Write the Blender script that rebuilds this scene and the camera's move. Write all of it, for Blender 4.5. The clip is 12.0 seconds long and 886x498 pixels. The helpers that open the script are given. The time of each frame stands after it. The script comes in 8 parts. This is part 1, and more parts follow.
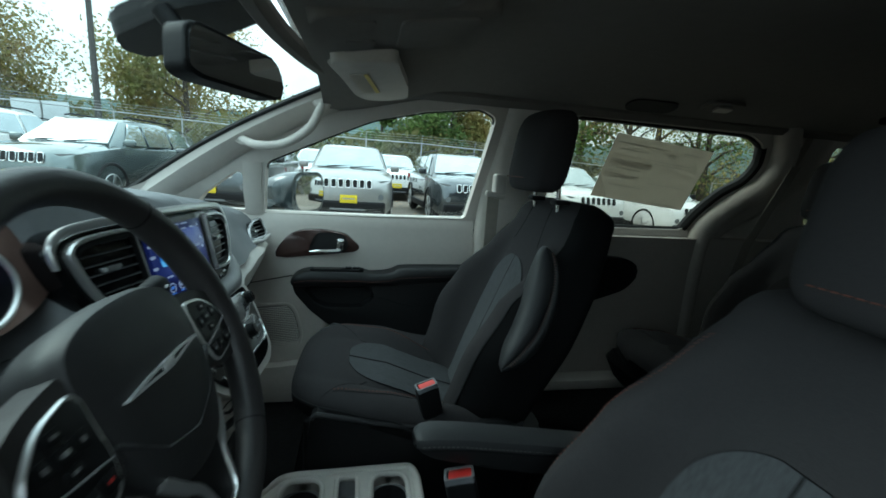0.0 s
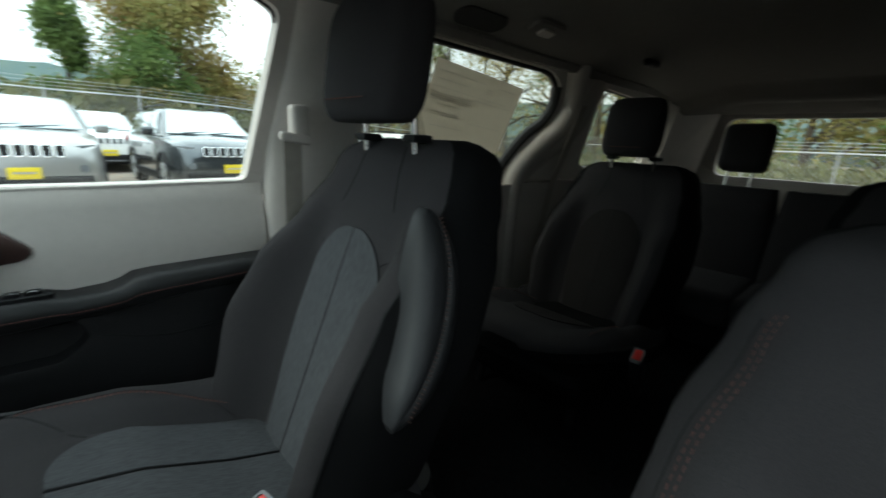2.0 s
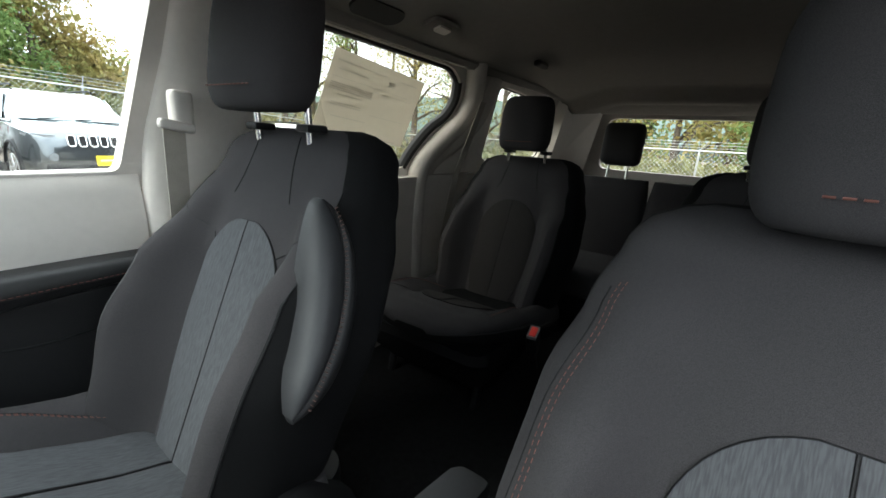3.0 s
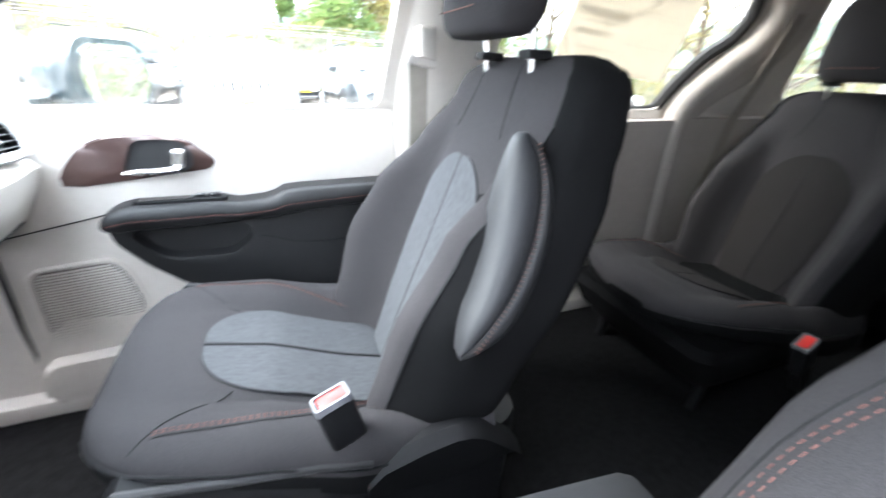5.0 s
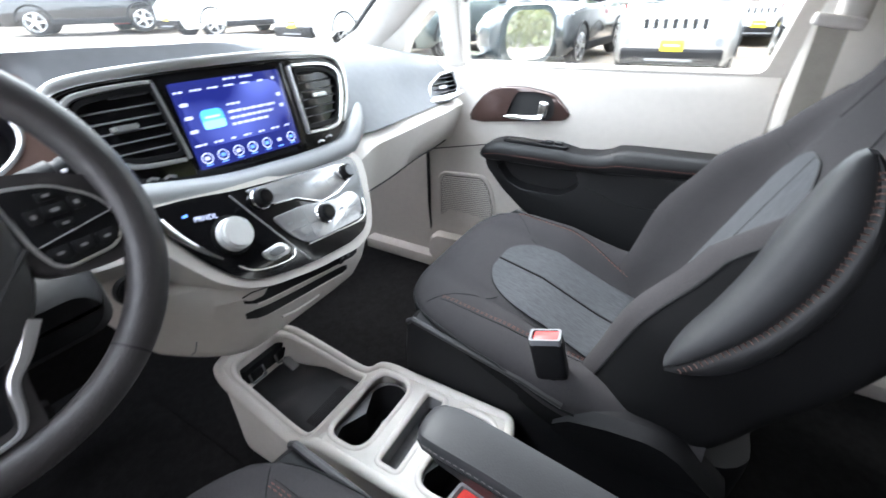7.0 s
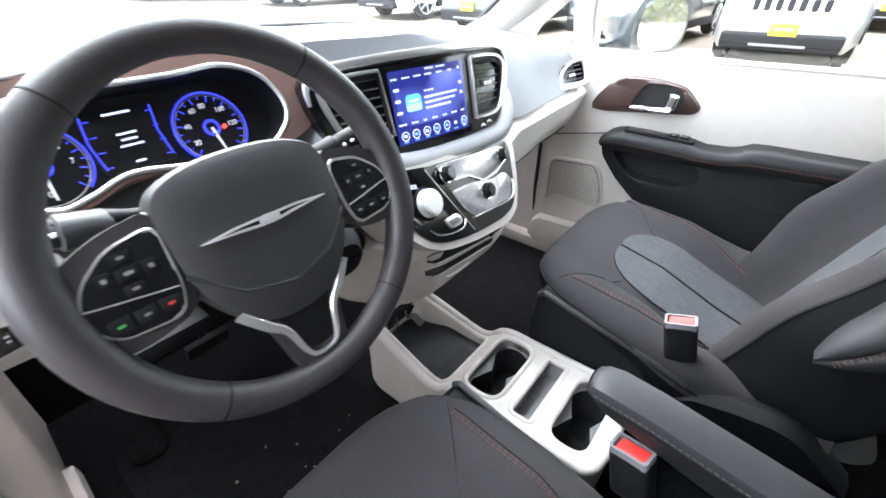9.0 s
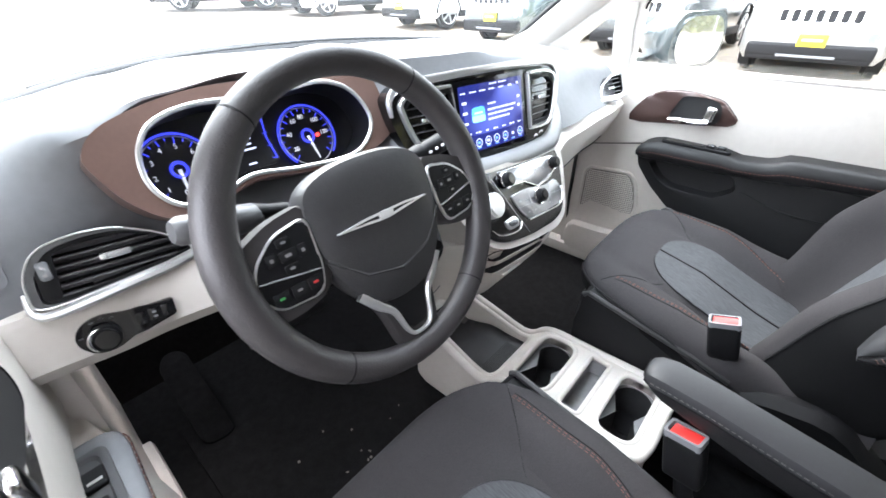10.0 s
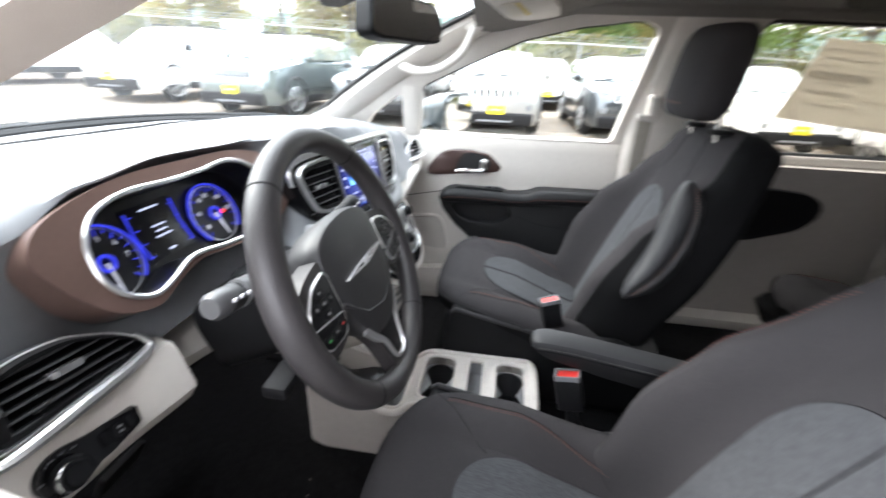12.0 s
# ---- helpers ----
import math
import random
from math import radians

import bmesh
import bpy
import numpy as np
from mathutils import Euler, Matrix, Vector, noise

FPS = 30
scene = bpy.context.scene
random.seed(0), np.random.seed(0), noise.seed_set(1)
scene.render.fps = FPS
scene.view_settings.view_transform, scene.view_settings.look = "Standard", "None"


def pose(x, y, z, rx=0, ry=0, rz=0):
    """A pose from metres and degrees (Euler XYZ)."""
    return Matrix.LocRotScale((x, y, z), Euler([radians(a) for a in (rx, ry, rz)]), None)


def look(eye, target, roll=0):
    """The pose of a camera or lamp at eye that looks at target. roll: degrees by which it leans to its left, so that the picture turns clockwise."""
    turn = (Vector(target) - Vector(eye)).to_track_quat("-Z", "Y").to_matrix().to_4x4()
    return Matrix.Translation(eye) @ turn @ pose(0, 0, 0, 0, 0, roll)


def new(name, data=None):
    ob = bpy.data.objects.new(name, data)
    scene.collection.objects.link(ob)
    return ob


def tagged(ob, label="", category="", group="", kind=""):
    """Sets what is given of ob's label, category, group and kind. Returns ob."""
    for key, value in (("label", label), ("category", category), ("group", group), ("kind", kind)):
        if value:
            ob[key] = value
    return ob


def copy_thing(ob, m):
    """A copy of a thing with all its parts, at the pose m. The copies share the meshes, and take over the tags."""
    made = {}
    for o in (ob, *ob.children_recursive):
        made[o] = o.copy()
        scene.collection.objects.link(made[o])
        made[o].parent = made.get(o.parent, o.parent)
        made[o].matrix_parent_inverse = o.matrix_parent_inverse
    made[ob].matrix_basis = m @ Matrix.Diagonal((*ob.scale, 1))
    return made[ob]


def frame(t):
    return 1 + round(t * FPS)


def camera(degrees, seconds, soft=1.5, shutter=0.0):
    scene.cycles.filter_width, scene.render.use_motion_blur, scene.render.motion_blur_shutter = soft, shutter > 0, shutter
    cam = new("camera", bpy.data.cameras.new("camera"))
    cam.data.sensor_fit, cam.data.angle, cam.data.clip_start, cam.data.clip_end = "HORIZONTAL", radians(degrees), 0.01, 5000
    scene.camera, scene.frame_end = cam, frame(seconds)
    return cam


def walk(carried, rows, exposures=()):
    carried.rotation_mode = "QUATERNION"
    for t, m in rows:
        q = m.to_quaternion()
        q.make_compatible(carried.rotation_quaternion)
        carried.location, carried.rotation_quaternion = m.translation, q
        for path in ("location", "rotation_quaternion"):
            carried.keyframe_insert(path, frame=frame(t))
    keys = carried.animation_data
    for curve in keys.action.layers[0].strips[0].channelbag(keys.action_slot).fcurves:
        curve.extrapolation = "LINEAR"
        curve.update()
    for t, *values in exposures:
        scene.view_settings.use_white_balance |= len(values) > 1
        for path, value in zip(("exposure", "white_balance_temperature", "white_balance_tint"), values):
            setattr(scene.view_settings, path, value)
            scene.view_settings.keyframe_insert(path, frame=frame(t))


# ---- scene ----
cam = camera(93.9, 12.0, soft=1.6, shutter=0.5)
PATH = [
    (0, (-0.28, -0.719, 1.286), (0.109, 1.204, 0.901), 3.8),
    (0.5, (-0.268, -0.55, 1.273), (0.139, 1.361, 0.844), 4.1),
    (1, (-0.249, -0.358, 1.25), (0.224, 1.531, 0.793), 5.1),
    (1.5, (-0.239, -0.258, 1.215), (0.662, 1.453, 0.703), 5.0),
    (2, (-0.234, -0.269, 1.211), (1.092, 1.143, 0.712), 2.6),
    (2.5, (-0.233, -0.293, 1.208), (1.298, 0.883, 0.687), 2.9),
    (2.7, (-0.234, -0.299, 1.211), (1.356, 0.806, 0.71), 3.5),
    (4.3, (-0.222, -0.32, 1.194), (1.348, 0.798, 0.659), 3.5),
    (4.5, (-0.198, -0.305, 1.194), (1.156, 1.058, 0.637), 3.8),
    (5, (-0.149, -0.292, 1.187), (0.54, 1.412, 0.398), 1.8),
    (5.5, (-0.119, -0.308, 1.191), (-0.012, 1.475, 0.291), -2.1),
    (6, (-0.088, -0.321, 1.229), (-0.511, 1.394, 0.292), -4.0),
    (6.5, (-0.039, -0.337, 1.238), (-0.71, 1.221, 0.178), -1.2),
    (7, (-0.006, -0.353, 1.25), (-0.889, 1.118, 0.222), -1.6),
    (7.2, (-0.013, -0.362, 1.253), (-0.94, 1.053, 0.185), 0.2),
    (8.8, (-0.105, -0.49, 1.286), (-1.161, 0.787, 0.165), -0.8),
    (9, (-0.106, -0.513, 1.293), (-1.165, 0.769, 0.181), -0.7),
    (9.5, (-0.114, -0.576, 1.304), (-1.25, 0.671, 0.231), -1.8),
    (10, (-0.129, -0.611, 1.316), (-1.254, 0.639, 0.234), -0.9),
    (10.5, (-0.146, -0.654, 1.316), (-1.219, 0.695, 0.301), -3.3),
    (11, (-0.177, -0.698, 1.322), (-1.06, 0.808, 0.347), -2.5),
    (11.5, (-0.234, -0.76, 1.337), (-1.005, 0.831, 0.401), -0.5),
    (12, (-0.273, -0.82, 1.342), (-0.527, 0.987, 0.526), 2.3),
]
EXPO = [(0.0, 1.0, 5650, -10), (1.0, 1.6, 5800, -10), (1.5, 1.5, 6000, -5), (2.0, 1.32, 6150, 0), (2.7, 2.1, 6350, 6), (4.3, 3.95, 6100, 12), (5.0, 4.3, 6080, 14), (6.0, 3.85, 6300, 15), (7.2, 3.55, 6220, 15), (8.8, 3.75, 6330, 16), (10.5, 3.8, 6380, 16), (11.4, 3.4, 6500, 16), (12.0, 3.1, 6500, 16)]
walk(cam, [(t, look(eye, target, roll)) for t, eye, target, roll in PATH], EXPO)

# ---- world and light: a bright overcast day ----
world = bpy.data.worlds.new("overcast_sky")
scene.world = world
world.use_nodes = True
wn = world.node_tree.nodes
wl = world.node_tree.links
wn.clear()
w_out = wn.new("ShaderNodeOutputWorld")
w_bg = wn.new("ShaderNodeBackground")
w_sky = wn.new("ShaderNodeTexSky")
w_sky.sky_type = 'NISHITA'
w_sky.sun_disc = False
w_sky.sun_elevation = radians(41)
w_sky.sun_rotation = radians(296)
w_sky.dust_density = 4.0
w_cloud = wn.new("ShaderNodeTexNoise")
w_cloud.inputs["Scale"].default_value = 2.2
w_cloud.inputs["Detail"].default_value = 6.0
w_ramp = wn.new("ShaderNodeValToRGB")
w_ramp.color_ramp.elements[0].position = 0.35
w_ramp.color_ramp.elements[0].color = (7.2, 7.8, 8.4, 1)
w_ramp.color_ramp.elements[1].position = 0.65
w_ramp.color_ramp.elements[1].color = (11.0, 11.4, 11.6, 1)
w_map = wn.new("ShaderNodeMapping")
w_map.inputs["Scale"].default_value = (1, 1, 2.5)
w_tc = wn.new("ShaderNodeTexCoord")
wl.new(w_tc.outputs["Generated"], w_map.inputs["Vector"])
wl.new(w_map.outputs["Vector"], w_cloud.inputs["Vector"])
wl.new(w_cloud.outputs["Fac"], w_ramp.inputs["Fac"])
w_mix = wn.new("ShaderNodeMix")
w_mix.data_type = 'RGBA'
w_mix.inputs["Factor"].default_value = 0.88
wl.new(w_sky.outputs["Color"], w_mix.inputs["A"])
wl.new(w_ramp.outputs["Color"], w_mix.inputs["B"])
# an overcast sky is brighter overhead than at the horizon
w_sep = wn.new("ShaderNodeSeparateXYZ")
wl.new(w_tc.outputs["Generated"], w_sep.inputs["Vector"])
w_dome = wn.new("ShaderNodeMapRange")
w_dome.inputs["To Min"].default_value = 0.78
w_dome.inputs["To Max"].default_value = 1.8
wl.new(w_sep.outputs["Z"], w_dome.inputs["Value"])
w_lift = wn.new("ShaderNodeVectorMath")
w_lift.operation = 'SCALE'
wl.new(w_mix.outputs["Result"], w_lift.inputs[0])
wl.new(w_dome.outputs["Result"], w_lift.inputs["Scale"])
wl.new(w_lift.outputs["Vector"], w_bg.inputs["Color"])
w_bg.inputs["Strength"].default_value = 0.11
wl.new(w_bg.outputs["Background"], w_out.inputs["Surface"])

sun_data = bpy.data.lights.new("sun", 'SUN')
sun_data.energy = 0.7
sun_data.angle = radians(25)
sun_data.color = (1.0, 0.96, 0.9)
sun = new("sun", sun_data)
sun.matrix_world = look((0, 0, 0), (0.72, -0.22, -0.66))

# ---- materials ----
def mat(name, color, rough=0.5, metal=0.0, var=0.0, scale=40.0, bump=0.0, bscale=400.0, spec=0.5, coat=0.0, emit=None, estr=0.0, color2=None, stretch=None, rvar=0.0):
    m = bpy.data.materials.new(name)
    m.use_nodes = True
    nt = m.node_tree
    b = nt.nodes["Principled BSDF"]
    b.inputs["Base Color"].default_value = (*color, 1)
    b.inputs["Roughness"].default_value = rough
    b.inputs["Metallic"].default_value = metal
    b.inputs["Specular IOR Level"].default_value = spec
    b.inputs["Coat Weight"].default_value = coat
    if emit:
        b.inputs["Emission Color"].default_value = (*emit, 1)
        b.inputs["Emission Strength"].default_value = estr
    tc = nt.nodes.new("ShaderNodeTexCoord")
    vec = tc.outputs["Object"]
    if stretch:
        mp = nt.nodes.new("ShaderNodeMapping")
        mp.inputs["Scale"].default_value = stretch
        nt.links.new(vec, mp.inputs["Vector"])
        vec = mp.outputs["Vector"]
    if var or color2:
        n1 = nt.nodes.new("ShaderNodeTexNoise")
        n1.inputs["Scale"].default_value = scale
        n1.inputs["Detail"].default_value = 5.0
        n2 = nt.nodes.new("ShaderNodeTexNoise")
        n2.inputs["Scale"].default_value = scale * 0.12
        n2.inputs["Detail"].default_value = 3.0
        nt.links.new(vec, n1.inputs["Vector"])
        nt.links.new(vec, n2.inputs["Vector"])
        add = nt.nodes.new("ShaderNodeMath")
        add.operation = 'MULTIPLY_ADD'
        add.inputs[1].default_value = 0.5
        half = nt.nodes.new("ShaderNodeMath")
        half.operation = 'MULTIPLY'
        half.inputs[1].default_value = 0.5
        nt.links.new(n2.outputs["Fac"], half.inputs[0])
        nt.links.new(n1.outputs["Fac"], add.inputs[0])
        nt.links.new(half.outputs[0], add.inputs[2])
        r = nt.nodes.new("ShaderNodeValToRGB")
        r.color_ramp.elements[0].position = 0.33
        r.color_ramp.elements[1].position = 0.67
        c2 = color2 or tuple(min(1, c * (1 + var)) for c in color)
        c1 = color if color2 else tuple(c * (1 - var) for c in color)
        r.color_ramp.elements[0].color = (*c1, 1)
        r.color_ramp.elements[1].color = (*c2, 1)
        nt.links.new(add.outputs[0], r.inputs["Fac"])
        nt.links.new(r.outputs["Color"], b.inputs["Base Color"])
        if rvar:
            rr = nt.nodes.new("ShaderNodeMapRange")
            rr.inputs["To Min"].default_value = rough - rvar
            rr.inputs["To Max"].default_value = rough + rvar
            nt.links.new(n2.outputs["Fac"], rr.inputs["Value"])
            nt.links.new(rr.outputs["Result"], b.inputs["Roughness"])
    if bump:
        nb = nt.nodes.new("ShaderNodeTexNoise")
        nb.inputs["Scale"].default_value = bscale
        nb.inputs["Detail"].default_value = 3.0
        nt.links.new(vec, nb.inputs["Vector"])
        bp = nt.nodes.new("ShaderNodeBump")
        bp.inputs["Strength"].default_value = bump
        bp.inputs["Distance"].default_value = 0.002
        nt.links.new(nb.outputs["Fac"], bp.inputs["Height"])
        nt.links.new(bp.outputs["Normal"], b.inputs["Normal"])
    return m


def woven(name, c1, c2, scale, direction_scale, rough=0.9):
    """Woven cloth: fine threads across with a softer mottling."""
    m = mat(name, c1, rough, var=0.0, spec=0.1)
    nt = m.node_tree
    b = nt.nodes["Principled BSDF"]
    tc = nt.nodes.new("ShaderNodeTexCoord")
    mp = nt.nodes.new("ShaderNodeMapping")
    mp.inputs["Scale"].default_value = direction_scale
    nt.links.new(tc.outputs["Object"], mp.inputs["Vector"])
    n = nt.nodes.new("ShaderNodeTexNoise")
    n.inputs["Scale"].default_value = scale
    n.inputs["Detail"].default_value = 2.0
    nt.links.new(mp.outputs["Vector"], n.inputs["Vector"])
    n2 = nt.nodes.new("ShaderNodeTexNoise")
    n2.inputs["Scale"].default_value = 9.0
    nt.links.new(tc.outputs["Object"], n2.inputs["Vector"])
    r = nt.nodes.new("ShaderNodeValToRGB")
    r.color_ramp.elements[0].position = 0.38
    r.color_ramp.elements[1].position = 0.62
    r.color_ramp.elements[0].color = (*c1, 1)
    r.color_ramp.elements[1].color = (*c2, 1)
    nt.links.new(n.outputs["Fac"], r.inputs["Fac"])
    mx = nt.nodes.new("ShaderNodeMix")
    mx.data_type = 'RGBA'
    mx.blend_type = 'MULTIPLY'
    mx.inputs["Factor"].default_value = 0.18
    nt.links.new(r.outputs["Color"], mx.inputs["A"])
    nt.links.new(n2.outputs["Fac"], mx.inputs["B"])
    nt.links.new(mx.outputs["Result"], b.inputs["Base Color"])
    bp = nt.nodes.new("ShaderNodeBump")
    bp.inputs["Strength"].default_value = 0.35
    bp.inputs["Distance"].default_value = 0.001
    nt.links.new(n.outputs["Fac"], bp.inputs["Height"])
    nt.links.new(bp.outputs["Normal"], b.inputs["Normal"])
    return m


def glass(name, tint=(0.95, 0.975, 0.965), keep=0.95, shine=0.035):
    """Window glass: clear straight through with a glossy film that grows at a glancing angle."""
    m = bpy.data.materials.new(name)
    m.use_nodes = True
    nt = m.node_tree
    nt.nodes.clear()
    o = nt.nodes.new("ShaderNodeOutputMaterial")
    t = nt.nodes.new("ShaderNodeBsdfTransparent")
    t.inputs["Color"].default_value = (*[c * keep for c in tint], 1)
    g = nt.nodes.new("ShaderNodeBsdfGlossy")
    g.inputs["Roughness"].default_value = 0.0
    f = nt.nodes.new("ShaderNodeLayerWeight")
    f.inputs["Blend"].default_value = 0.5
    pw = nt.nodes.new("ShaderNodeMath")
    pw.operation = 'POWER'
    pw.inputs[1].default_value = 5.0
    ad = nt.nodes.new("ShaderNodeMath")
    ad.operation = 'MULTIPLY_ADD'
    ad.inputs[1].default_value = 0.45
    ad.inputs[2].default_value = shine
    nt.links.new(f.outputs["Facing"], pw.inputs[0])
    nt.links.new(pw.outputs[0], ad.inputs[0])
    mx = nt.nodes.new("ShaderNodeMixShader")
    nt.links.new(ad.outputs[0], mx.inputs["Fac"])
    nt.links.new(t.outputs["BSDF"], mx.inputs[1])
    nt.links.new(g.outputs["BSDF"], mx.inputs[2])
    nt.links.new(mx.outputs["Shader"], o.inputs["Surface"])
    return m


def paper(name, color):
    """Thin paper that lets some daylight through."""
    m = mat(name, color, 0.85, var=0.05, scale=30)
    nt = m.node_tree
    b = nt.nodes["Principled BSDF"]
    t = nt.nodes.new("ShaderNodeBsdfTranslucent")
    t.inputs["Color"].default_value = (*color, 1)
    mx = nt.nodes.new("ShaderNodeMixShader")
    mx.inputs["Fac"].default_value = 0.5
    nt.links.new(b.outputs["BSDF"], mx.inputs[1])
    nt.links.new(t.outputs["BSDF"], mx.inputs[2])
    nt.links.new(mx.outputs["Shader"], nt.nodes["Material Output"].inputs["Surface"])
    return m


M_CREAM = mat("cream_plastic", (0.575, 0.537, 0.497), 0.55, var=0.04, scale=60, bump=0.12, bscale=900, rvar=0.06)
# Darker copy of the cream plastic: the rear cabin's shade is in its colour
M_CREAM_SHADED = mat("shaded_cream_trim", (0.42, 0.385, 0.352), 0.6, var=0.05, scale=60, bump=0.12, bscale=900, rvar=0.06)
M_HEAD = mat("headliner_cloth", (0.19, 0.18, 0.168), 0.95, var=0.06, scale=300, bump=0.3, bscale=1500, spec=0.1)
M_BLACK = mat("black_plastic", (0.008, 0.008, 0.009), 0.55, spec=0.2, var=0.15, scale=120, bump=0.15, bscale=900, rvar=0.08)
M_DGREY = mat("dash_grey", (0.168, 0.172, 0.182), 0.55, var=0.08, scale=80, spec=0.35, bump=0.07, bscale=700, rvar=0.06)
M_PIANO = mat("piano_black", (0.006, 0.006, 0.007), 0.10, spec=0.35, coat=0.15, var=0.2, scale=30)
M_CHROME = mat("chrome", (0.78, 0.78, 0.78), 0.16, metal=1.0)
M_SATIN = mat("satin_silver", (0.74, 0.74, 0.74), 0.30, metal=0.85)
M_BROWN = mat("bronze_trim", (0.195, 0.122, 0.103), 0.30, metal=0.5, var=0.06, scale=200, rvar=0.05)
# Darker copy of the bronze trim, with the door handle's shade in its colour
M_BROWND = mat("shaded_bronze_gloss", (0.065, 0.036, 0.032), 0.22, metal=0.3, coat=0.4, var=0.06, scale=200, rvar=0.05)
M_FAB = woven("charcoal_seat_cloth", (0.032, 0.030, 0.032), (0.053, 0.050, 0.052), 1500, (1, 1, 1))
M_INS = woven("grey_ribbed_cloth", (0.060, 0.062, 0.067), (0.082, 0.085, 0.090), 45, (1.3, 14, 1.3))
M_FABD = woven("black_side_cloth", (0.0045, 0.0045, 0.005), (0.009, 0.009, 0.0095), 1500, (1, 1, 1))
M_PADBLK = mat("pad_black", (0.006, 0.006, 0.007), 0.4, spec=0.3, var=0.1, scale=100)
M_LEATH = mat("black_leatherette", (0.027, 0.0265, 0.028), 0.5, var=0.1, scale=150, bump=0.15, bscale=500, rvar=0.06)
M_PADGREY = mat("grey_arm_vinyl", (0.022, 0.0225, 0.0245), 0.55, var=0.08, scale=150, bump=0.12, bscale=500, rvar=0.06, spec=0.4)
M_LEATHD = mat("dark_arm_vinyl", (0.014, 0.014, 0.015), 0.5, var=0.1, scale=150, bump=0.12, bscale=500, spec=0.3)
M_RIM = mat("wheel_leather", (0.033, 0.030, 0.031), 0.45, var=0.12, scale=120, bump=0.22, bscale=450, rvar=0.08)
M_THREAD = mat("rust_thread", (0.145, 0.055, 0.042), 0.8)
M_THREADX = mat("brown_cross_thread", (0.15, 0.085, 0.07), 0.8)
M_THREADG = mat("grey_thread", (0.13, 0.12, 0.115), 0.8)
M_CARPET = mat("black_carpet", (0.010, 0.010, 0.0105), 1.0, var=0.4, scale=500, bump=0.8, bscale=700, spec=0.05)
M_RED = mat("red_button", (0.62, 0.035, 0.03), 0.4)
M_RUBBER = mat("black_rubber", (0.01, 0.01, 0.011), 0.75, var=0.2, scale=60)
M_GLASS = glass("window_glass")
# Unseen driver-side panes, tinted darker than the privacy glass to cut cabin light
M_DEEP = glass("dimmed_privacy_glass", (0.36, 0.36, 0.35), keep=0.9)
M_TINT = glass("privacy_glass", (0.76, 0.76, 0.72), keep=0.95)
M_WSGLASS = glass("windscreen_glass", (0.90, 0.97, 0.96), keep=0.85, shine=0.03)
M_MIRROR = mat("mirror_silver", (0.85, 0.87, 0.87), 0.02, metal=1.0)
M_SCREEN = mat("screen_blue", (0.008, 0.009, 0.02), 0.12, emit=(0.03, 0.045, 0.32), estr=0.075)
M_REDK = mat("red_key_mark", (0.45, 0.03, 0.03), 0.5)
M_GREENK = mat("green_key_mark", (0.05, 0.30, 0.08), 0.5)
M_EMBLEM = mat("emblem_silver", (0.80, 0.80, 0.80), 0.25, metal=0.5)
# Charcoal seat cloth again, darkened to carry the shade of the second row
M_FAB_SHADED = woven("shaded_charcoal_cloth", (0.022, 0.020, 0.020), (0.036, 0.033, 0.033), 1500, (1, 1, 1))
M_SCRMID = mat("screen_mid", (0.012, 0.016, 0.05), 0.12, emit=(0.05, 0.085, 0.50), estr=0.10)
nt_ = M_SCRMID.node_tree
tc_ = nt_.nodes.new("ShaderNodeTexCoord")
gr_ = nt_.nodes.new("ShaderNodeTexNoise")
gr_.inputs["Scale"].default_value = 14.0
gr_.inputs["Detail"].default_value = 0.5
rp_ = nt_.nodes.new("ShaderNodeValToRGB")
rp_.color_ramp.elements[0].position, rp_.color_ramp.elements[0].color = 0.35, (0.015, 0.022, 0.22, 1)
rp_.color_ramp.elements[1].position, rp_.color_ramp.elements[1].color = 0.65, (0.20, 0.28, 1.0, 1)
nt_.links.new(tc_.outputs["Object"], gr_.inputs["Vector"])
nt_.links.new(gr_.outputs["Fac"], rp_.inputs["Fac"])
nt_.links.new(rp_.outputs["Color"], nt_.nodes["Principled BSDF"].inputs["Emission Color"])
M_SCRW = mat("screen_white", (0.3, 0.3, 0.35), 0.3, emit=(0.60, 0.70, 1.0), estr=0.13)
M_TILE = mat("screen_tile", (0.03, 0.10, 0.2), 0.3, emit=(0.06, 0.30, 1.0), estr=0.27)
M_TILEC = mat("screen_tile_centre", (0.05, 0.15, 0.25), 0.3, emit=(0.18, 0.52, 1.0), estr=0.30)
M_SCRC = mat("screen_cyan", (0.05, 0.1, 0.2), 0.3, emit=(0.12, 0.30, 1.0), estr=0.20)
M_BLUE = mat("gauge_blue", (0.01, 0.01, 0.05), 0.4, emit=(0.05, 0.07, 1.0), estr=0.11)
M_NEEDLE = mat("needle_white", (0.6, 0.6, 0.6), 0.4, emit=(0.8, 0.85, 1.0), estr=0.05)
M_REDL = mat("warning_red", (0.4, 0.0, 0.0), 0.4, emit=(1.0, 0.05, 0.04), estr=0.35)
M_DARKG = mat("gauge_dark", (0.008, 0.008, 0.010), 0.3)
M_SILP = mat("silver_plastic", (0.42, 0.42, 0.425), 0.27, metal=0.6, var=0.05, scale=100)
M_PAPER = paper("label_paper", (0.66, 0.62, 0.55))
M_INK = paper("label_ink", (0.58, 0.55, 0.50))
M_BELT = mat("belt_webbing", (0.33, 0.30, 0.26), 0.85, var=0.08, scale=300, bump=0.3, bscale=900)
M_KNOB = mat("brushed_aluminium", (0.86, 0.86, 0.85), 0.25, metal=0.30, var=0.03, scale=200)
M_SLAT = mat("vent_slat", (0.005, 0.005, 0.006), 0.7, spec=0.1, var=0.05, scale=100)
